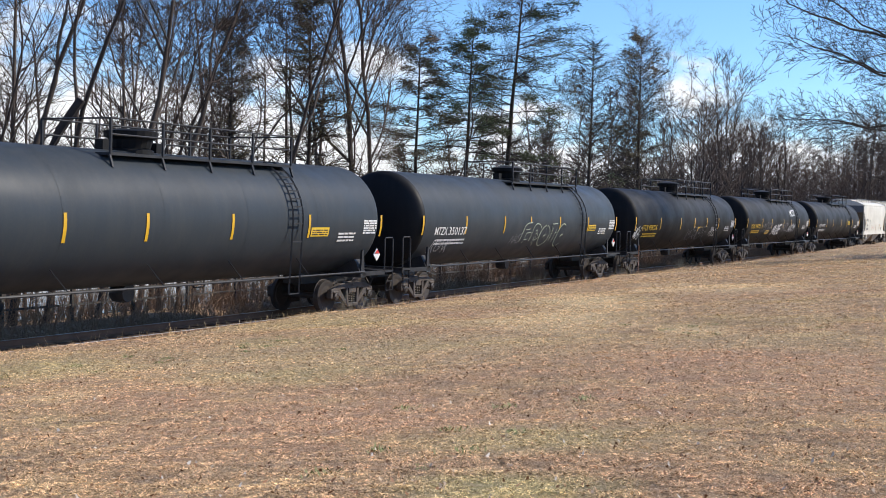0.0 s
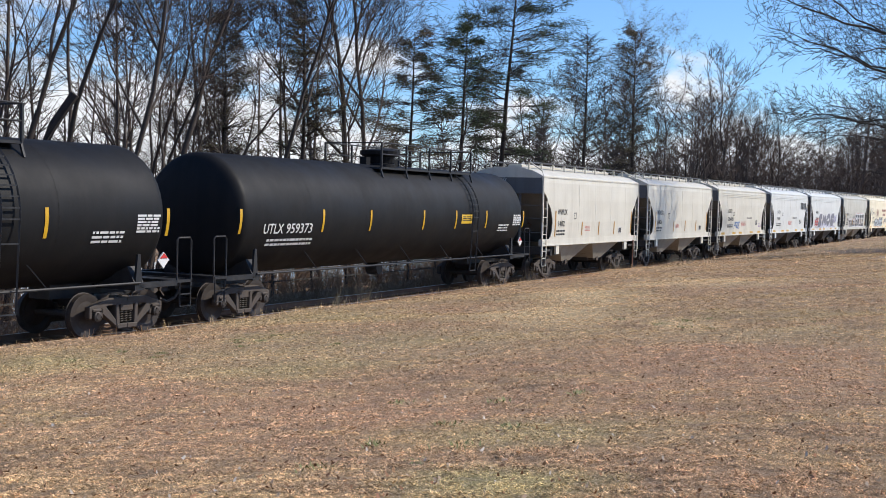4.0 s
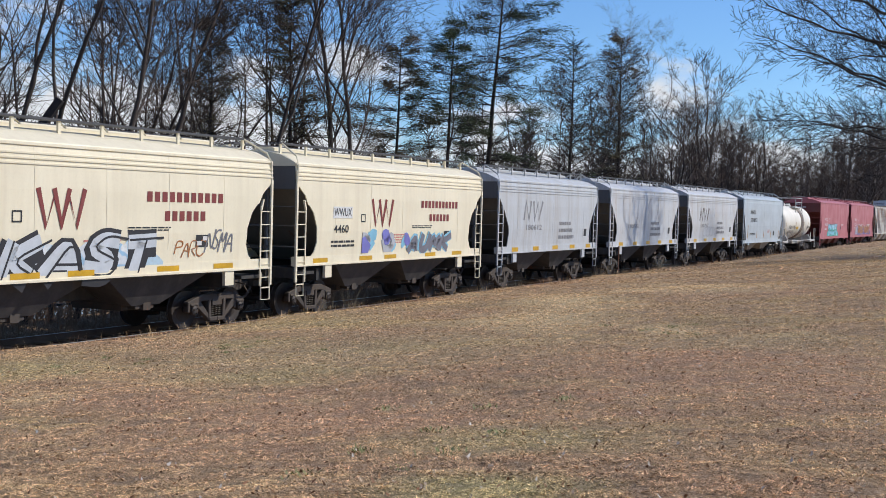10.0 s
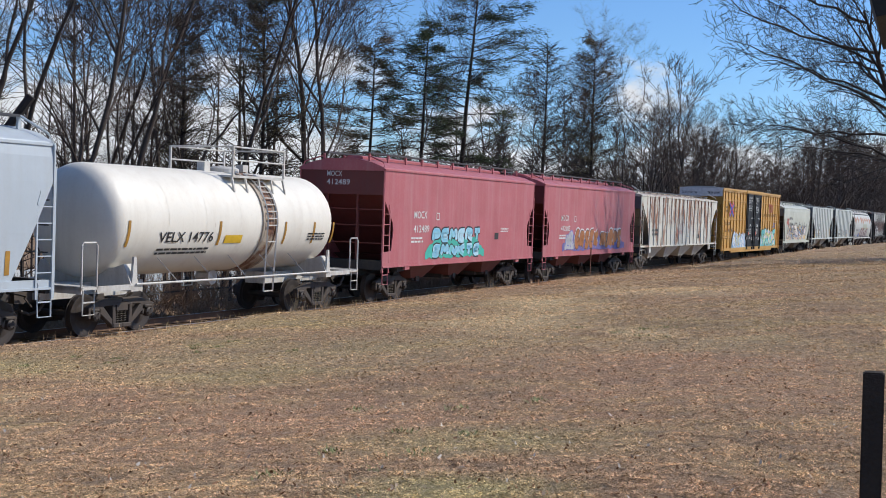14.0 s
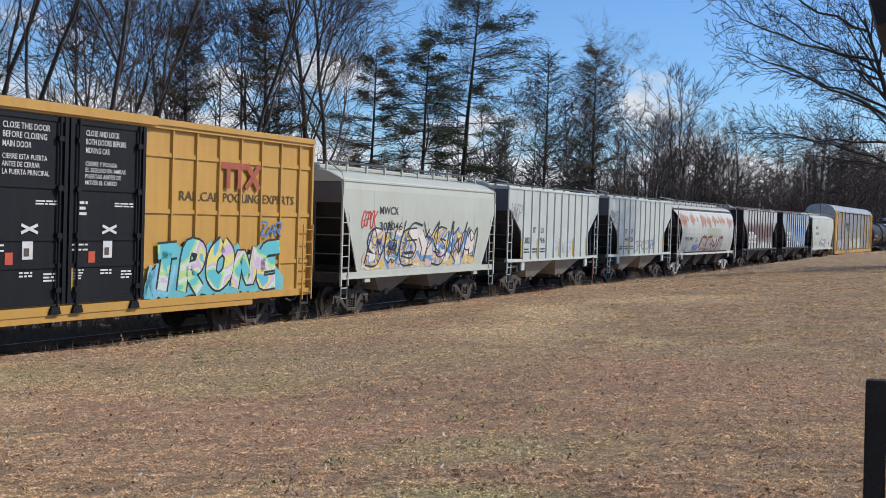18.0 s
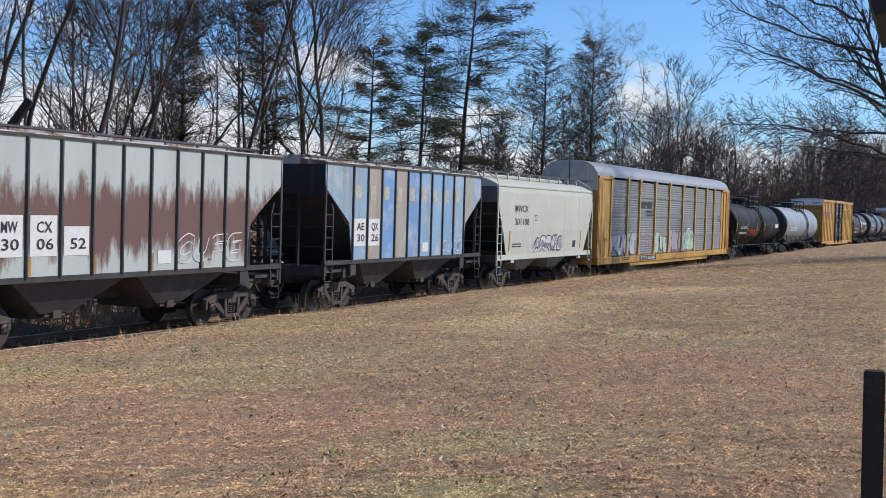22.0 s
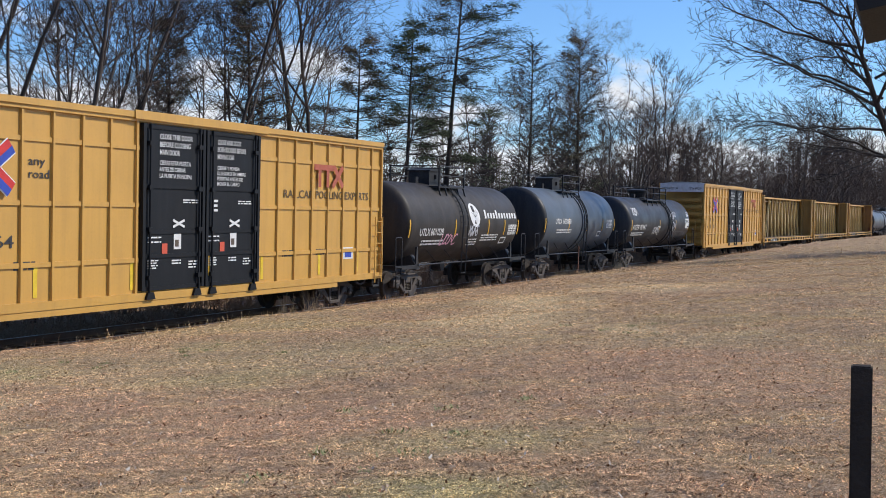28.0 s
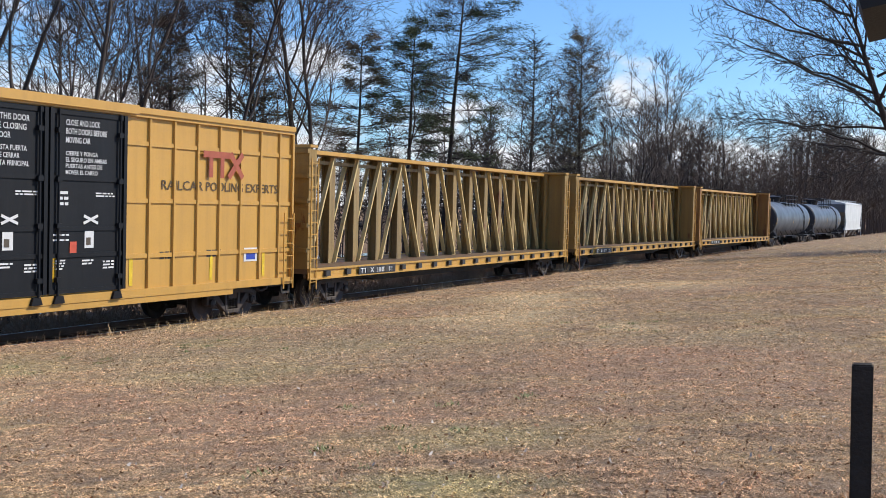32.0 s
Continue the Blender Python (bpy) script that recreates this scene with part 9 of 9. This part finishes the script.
for i in range(5200):       # low tangled brush close behind the rails
    s, u = wood.uniform(-38, 60), -1.62 - abs(wood.gauss(0, 1.1))
    x, y, th = on_line(s, u)
    b = Vector((x, y, float(np.interp(u, [-7, -4.2, -2.6, -1.9], [-0.50, -0.25, -0.42, -0.21])) - 0.03))
    h = wood.uniform(0.15, 0.55) * (0.6 if u > -1.9 else 1.0)
    d = Vector((wood.gauss(0, 0.7), wood.gauss(0, 0.7), 0.8)).normalized()
    m = b + d * h
    segs += [(b, m, 0.008, 0.005, 2), (b.lerp(m, 0.5), b.lerp(m, 0.5) + Vector((wood.gauss(0, 0.25), wood.gauss(0, 0.25), wood.uniform(-0.1, 0.25))), 0.006, 0.003, 2)]
tagged(new("bank_scrub", tubes_mesh("bank_scrub", segs, STRAW)), "dry brown weeds and stalks on the bank", "scrub", kind="stuff")

# low fence behind the track
FENCE = plain("gray_fence_steel", (0.06, 0.055, 0.05), 0.8, 0, 0.3, 4)
fence = tagged(new("fence"), "low dark post and rail fence behind the track", "fence")
for k in range(46):
    s = -36 + 2.4 * k
    x, y, th = on_line(s, -4.4)
    bm = bmesh.new()
    box(bm, -0.04, 0.04, -0.04, 0.04, -0.55, 0.62)
    part("post", bm, FENCE, fence, at=pose(x, y, 0, 0, 0, math.degrees(th)))
    if k < 45:
        x2, y2, _ = on_line(s + 2.4, -4.4)
        for z in (0.18, 0.52):
            bm = bmesh.new()
            bar(bm, (x, y, z), (x2, y2, z), 0.04, 0.05)
            part("rail", bm, FENCE, fence)

# thin marker stakes beside the track and a broken stump
STAKE = plain("rusty_marker_stake", (0.17, 0.07, 0.04), 0.8, 0, 0.4, 5)
for s, u, h in ((12.9, 2.45, 1.35),):
    x, y, th = on_line(s, u)
    bm = bmesh.new()
    box(bm, -0.028, 0.028, -0.012, 0.012, -0.3, h)
    box(bm, -0.034, 0.034, -0.018, 0.018, h - 0.22, h + 0.02)
    stake = part("marker_stake", bm, STAKE, None)
    tagged(stake, "thin rusty marker stake beside the railway bed", "stake", "marker stakes")
    stake.matrix_basis = pose(x, y, float(ground_height(np.array([x]), np.array([y]))[0]), 0, 1.5, math.degrees(th))
bm = bmesh.new()
tube(bm, [(0, 0, -0.4), (0.35, 0, 2.4), (0.7, 0.05, 3.9), (1.2, 0.1, 5.1), (1.75, 0.1, 5.9)], 0.125, 8)
tube(bm, [(0.35, 0, 2.4), (0.1, 0.1, 3.5), (-0.2, 0.1, 4.3)], 0.09, 7)
stump = part("broken_tree_trunk", bm, PINE_BARK, None)
tagged(stump, "dark broken leaning trunk of a dead tree", "dead tree")
stand(stump, -11.6, 30.9)

# water beyond the bank
WATER, n, l, b = node_material("pond_water", 0.08)
b.inputs["Base Color"].default_value = (0.05, 0.06, 0.065, 1)
bump_of(n, l, b, noise_of(n, l, 3.0, 3).outputs["Fac"], 0.12, 0.03)
wm = bpy.data.meshes.new("water")
strip = [on_line(s, u)[:2] for s in (-80, 20, 120) for u in (-10.5, -30.0)]
wm.from_pydata([(x, y, -1.15) for x, y in strip], [], [(0, 1, 3, 2), (2, 3, 5, 4)])
wm.materials.append(WATER)
tagged(new("water", wm), "still water beyond the railway bank reflecting the sky", "water", kind="structure")

# big bare tree at the edge of the lawn
t = bare_tree(31, 5.7, "large bare tree with long spreading limbs by the lawn", first=0.55, spread=0.75, kids=(9, 7, 5, 3), lean=(-0.46, 0.000), radius=0.12, reach=0.40, bend=0.10, twig=0.004,
              limbs=((1.63, -3.4, 0.3, 0.9, 0.25, 0.033), (1.83, -3.2, -0.9, 0.25, 0.1, 0.035), (2.18, -2.0, -0.2, 1.1, 0.3, 0.035), (2.43, -3.3, 0.5, 0.2, -0.05, 0.030), (2.78, -3.6, 0.2, 1.5, 0.1, 0.035), (3.08, -3.0, 0.8, 1.0, 0.1, 0.030), (3.63, -2.2, -0.5, -0.1, 0.25, 0.026), (3.83, -2.6, 0.3, 1.5, -0.15, 0.030),
                     (4.08, -3.6, -0.2, 1.2, -0.25, 0.033), (4.68, -2.9, 0.2, 1.7, -0.2, 0.030), (3.48, 2.8, -0.5, 1.2, 0.1, 0.030)))
stand(t, 28.6, 62.0, 0, 2.58)
# bark and twigs in darker tones than most other bare trees
t.children[0].data.materials[0] = plain("dark_limb_bark", (0.040, 0.033, 0.028), 0.9, 0, 0.4, 5, 0.5)
t.children[1].data.materials[0] = DARK_TWIG

# its neighbours beyond the lawn's edge, whose shade falls on the far lawn
for k, x, y, turn, size in ((3, 37.0, 67.0, 40, 1.15), (0, 40.5, 71.0, 130, 1.2), (3, 43.0, 75.5, 250, 1.2)):
    more(k, x, y, turn, size)
for x, y, turn, size in ((33.5, 65.5, 10, 1.0), (37.5, 70.0, 120, 1.1), (35.0, 61.0, 220, 0.9)):
    stand(copy_thing(cedar, Matrix.Identity(4)), x, y, turn, size)

# ---- fence post and roof corner near the camera ----
POST_WOOD = plain("dark_post_wood", (0.062, 0.050, 0.041), 0.85, 0, 0.4, 6, 0.5)
POST_WOOD.node_tree.nodes["Principled BSDF"].inputs["Specular IOR Level"].default_value = 0.1
bm = bmesh.new()
box(bm, -0.041, 0.041, -0.041, 0.041, 0.0, 1.155)
bmesh.ops.bevel(bm, geom=bm.edges[:], offset=0.006, segments=2, affect="EDGES")
post = part("fence_post", bm, POST_WOOD, None)
tagged(post, "dark weathered square wooden post on the lawn", "fence post")
post.matrix_basis = pose(1.876, 4.74, 1.31, 0, -0.9, -21)


# roof corner of the porch overhead
EAVE_WOOD = plain("brown_eave_board", (0.026, 0.023, 0.021), 0.8, 0, 0.3, 5, 0.2)
SHINGLE = plain("dark_shingle", (0.05, 0.048, 0.046), 0.9, 0, 0.3, 8, 0.4)
eave = tagged(new("porch_roof"), "brown boxed corner of a porch roof overhead", "porch roof")
bm = bmesh.new()
prism(bm, [(0.0, 0.0), (1.6, 0.10), (1.6, 0.62), (-0.03, 0.42), (-0.025, 0.16)], -0.05, 0.75)
part("fascia", fixed(bm), EAVE_WOOD, eave)
bm = bmesh.new()
prism(bm, [(-0.05, 0.43), (1.6, 0.63), (1.6, 0.67), (-0.05, 0.47)], -0.10, 0.80)
part("shingles", fixed(bm), SHINGLE, eave)
eave.matrix_basis = pose(1.512, 3.976, 3.735, 0, -9, -23)

# ---- dry grass and fallen leaves on the lawn ----
def random_island(name, colors, rough=0.9):
    m, n, l, b = node_material(name, rough)
    g = n.new("ShaderNodeNewGeometry")
    r = ramp_of(n, l, g.outputs["Random Per Island"], colors)
    l.new(r, b.inputs["Base Color"])
    b.inputs["Specular IOR Level"].default_value = 0.03
    return m


def blade_material():
    m, n, l, b = node_material("dry_grass_blades", 0.9)
    g = n.new("ShaderNodeNewGeometry")
    tone = ramp_of(n, l, g.outputs["Random Per Island"], [(0.0, (0.56, 0.53, 0.48)), (0.30, (1.17, 1.12, 1.01)), (0.7, (1.64, 1.57, 1.43)), (1.0, (2.2, 2.13, 1.97))])
    clump = noise_of(n, l, 11, 4, rough=0.7)
    tone = mix_of(n, l, 1.0, tone, ramp_of(n, l, clump.outputs["Fac"], [(0.36, (0.56,)), (0.5, (0.97,)), (0.64, (1.40,))]), "MULTIPLY")
    l.new(mix_of(n, l, 1.0, mix_of(n, l, 0.30, lawn_color(n, l), (0.60, 0.44, 0.310)), tone, "MULTIPLY"), b.inputs["Base Color"])
    b.inputs["Specular IOR Level"].default_value = 0.2
    return m


BLADE = blade_material()
LEAF = random_island("fallen_leaves", [(0.0, (0.20, 0.11, 0.06)), (0.5, (0.40, 0.21, 0.12)), (0.8, (0.55, 0.42, 0.30)), (1.0, (0.75, 0.68, 0.58))])
gr = np.random.default_rng(4)


def lawn_points(count, y0, y1, power=1.6):
    """Random places on the lawn, thicker near the eye."""
    y = y0 + (y1 - y0) * gr.random(count) ** power
    x = (gr.random(count) * 2 - 1) * (y * 0.42 + 1.0)
    s, u = line_coords(x, y)
    ok = u > 2.75
    x, y = x[ok], y[ok]
    z = ground_height(x, y)
    for a, b, c, h in ((0.9, 0.4, 0.0, 0.016), (0.31, -0.8, 1.0, 0.03), (1.7, 1.3, 2.0, 0.010), (-0.6, 1.9, 0.5, 0.012), (2.6, -2.1, 0.2, 0.008)):
        z = z + h * np.sin(a * x + b * y + c)
    return x, y, z


def quads(name, base, tip, side, material, label, category, pointed=False):
    """One mesh of many narrow blades from base to tip."""
    k = len(base)
    corners = [base - side, base + side, tip] if pointed else [base - side, base + side, tip + side * 0.4, tip - side * 0.4]
    m = len(corners)
    me = bpy.data.meshes.new(name)
    me.vertices.add(m * k)
    me.vertices.foreach_set("co", np.stack(corners, 1).ravel())
    me.loops.add(m * k)
    me.loops.foreach_set("vertex_index", np.arange(m * k, dtype=np.int32))
    me.polygons.add(k)
    me.polygons.foreach_set("loop_start", np.arange(0, m * k, m, dtype=np.int32))
    me.update(calc_edges=True)
    me.materials.append(material)
    return tagged(new(name, me), label, category, kind="stuff")


x, y, z = lawn_points(1250000, 6.0, 62.0, 2.1)
k = len(x)
# blades stand in small clumps with bare gaps between
clump = np.zeros(k)
for i in range(9):
    g, q = gr.random() * 6.283, 6.283 / (0.10 + 0.055 * i)
    clump += np.sin(q * (np.cos(g) * x + np.sin(g) * y * 0.7) + 6.283 * gr.random())
clump /= 2.1
keep = clump > -1.7 + 0.7 * gr.random(k)
x, y, z, clump = x[keep], y[keep], z[keep], clump[keep]
k = len(x)
grow_ = (0.62 + y / 23.0) * (1.0 + 0.20 * np.clip(clump, -1, 2))
ang, ln = gr.random(k) * 6.283, (0.011 + 0.020 * gr.random(k) ** 1.4) * grow_
lift = 0.03 + 0.60 * gr.random(k) ** 1.6
base = np.stack([x, y, z - 0.001 + 0.007 * gr.random(k) + 0.006 * np.clip(clump, 0, 2)], 1)
tip = base + np.stack([np.cos(ang) * ln, np.sin(ang) * ln, lift * ln], 1)
side = np.stack([-np.sin(ang), np.cos(ang), gr.normal(0, 0.5, k)], 1) * ((0.0020 + 0.0016 * gr.random(k)) * grow_)[:, None]
quads("dry_grass", base, tip, side, BLADE, "matted dry tan winter grass", "grass", True)
x, y, z = lawn_points(42000, 55.0, 150.0, 1.2)
k = len(x)
ang, ln = gr.random(k) * 6.283, 0.06 + 0.09 * gr.random(k)
base = np.stack([x, y, z - 0.01], 1)
tip = base + np.stack([np.cos(ang) * ln, np.sin(ang) * ln, 0.6 * ln], 1)
side = np.stack([-np.sin(ang), np.cos(ang), gr.normal(0, 0.4, k)], 1) * (0.012 + 0.012 * gr.random(k))[:, None]
quads("far_grass", base, tip, side, BLADE, "tufted dry winter grass on the far lawn", "grass")
x, y, z = lawn_points(7000, 6.0, 45.0, 1.3)
k = len(x)
ang, ln = gr.random(k) * 6.283, 0.016 + 0.03 * gr.random(k) ** 2
base = np.stack([x, y, z + 0.006], 1)
tip = base + np.stack([np.cos(ang) * ln, np.sin(ang) * ln, gr.random(k) * 0.03], 1)
side = np.stack([-np.sin(ang), np.cos(ang), gr.normal(0, 0.5, k)], 1) * (0.005 + 0.009 * gr.random(k))[:, None]
quads("fallen_leaves", base, tip, side, LEAF, "scattered curled brown and pale leaves", "leaves")
# tufts along the lip beside the ballast and green sprigs
s0 = gr.random(9000) * 75 - 26
u0 = 2.55 + np.abs(gr.normal(0, 0.45, 9000))
px = np.array([on_line(a, b)[:2] for a, b in zip(s0, u0)])
z = ground_height(px[:, 0], px[:, 1])
base = np.stack([px[:, 0], px[:, 1], z - 0.02], 1)
ang, ln = gr.random(9000) * 6.283, 0.03 + 0.20 * gr.random(9000) ** 6
tip = base + np.stack([np.cos(ang) * ln * 0.5, np.sin(ang) * ln * 0.5, ln], 1)
side = np.stack([-np.sin(ang), np.cos(ang), np.zeros(9000)], 1) * 0.005
quads("edge_grass", base, tip, side, BLADE, "taller dry grass along the ballast edge", "grass")

# clumps of tall pale stalks beside the ballast
base, tip = [], []
for k in range(16):
    sc, uc = wood.uniform(-16, 22), wood.uniform(2.0, 2.9)
    for i in range(45):
        x, y, th = on_line(sc + wood.gauss(0, 0.22), uc + wood.gauss(0, 0.12))
        z = float(ground_height(np.array([x]), np.array([y]))[0])
        h = wood.uniform(0.10, 0.55)
        base.append((x, y, z - 0.03))
        tip.append((x + wood.gauss(0, 0.30) * h, y + wood.gauss(0, 0.30) * h, z + h))
base, tip = np.array(base), np.array(tip)
quads("tall_dry_stalks", base, tip, np.tile([[0.0035, 0.0, 0.0]], (len(base), 1)), plain("pale_straw_stalks", (0.50, 0.40, 0.24), 0.9), "clumps of tall pale dry stalks by the ballast", "grass")

# small green weeds in the turf
wx, wy = [], []
for k in range(46):
    cx, cy = wood.choice(((-3.1, 20.3), (-4.6, 19.0), (-2.2, 22.0), (-5.6, 15.5), (0.2, 10.3), (0.5, 7.6), (-3.0, 24.0), (4.1, 20.1)))
    cx, cy = cx + wood.gauss(0, 0.8), cy + wood.gauss(0, 1.4)
    for i in range(26):
        wx.append(cx + wood.gauss(0, 0.07))
        wy.append(cy + wood.gauss(0, 0.09))
wx, wy = np.array(wx), np.array(wy)
wz = ground_height(wx, wy)
ang, ln = gr.random(len(wx)) * 6.283, 0.02 + 0.035 * gr.random(len(wx))
base = np.stack([wx, wy, wz], 1)
tip = base + np.stack([np.cos(ang) * ln, np.sin(ang) * ln, 0.4 * ln + 0.012], 1)
quads("green_weeds", base, tip, np.stack([-np.sin(ang), np.cos(ang), 0 * ang], 1) * 0.007, random_island("weed_leaves", [(0.0, (0.20, 0.22, 0.09)), (1.0, (0.36, 0.37, 0.18))]), "small green weeds in the winter turf", "weeds")

# ---- motion of the train ----
def motions():
    times = [0.5 * k for k in range(65)]
    for root, mid in TRAIN:
        rows = []
        for t in times:
            x, y, th = on_line(mid - run(t))
            rows.append((t, pose(x, y, 0, 0, 0, math.degrees(th))))
        walk(root, rows)
    steps = [k / FPS for k in range(32 * FPS + 1)]
    for dx, wheels in WHEELS.items():
        first = wheels[0]
        walk(first, [(t, pose(dx, 0, R_WHEEL, 0, math.degrees(-run(t) / R_WHEEL) % 360, 0)) for t in steps])
        for w in wheels[1:]:
            w.rotation_mode = "QUATERNION"
            w.animation_data_create()
            w.animation_data.action = first.animation_data.action
            w.animation_data.action_slot = first.animation_data.action_slot


motions()
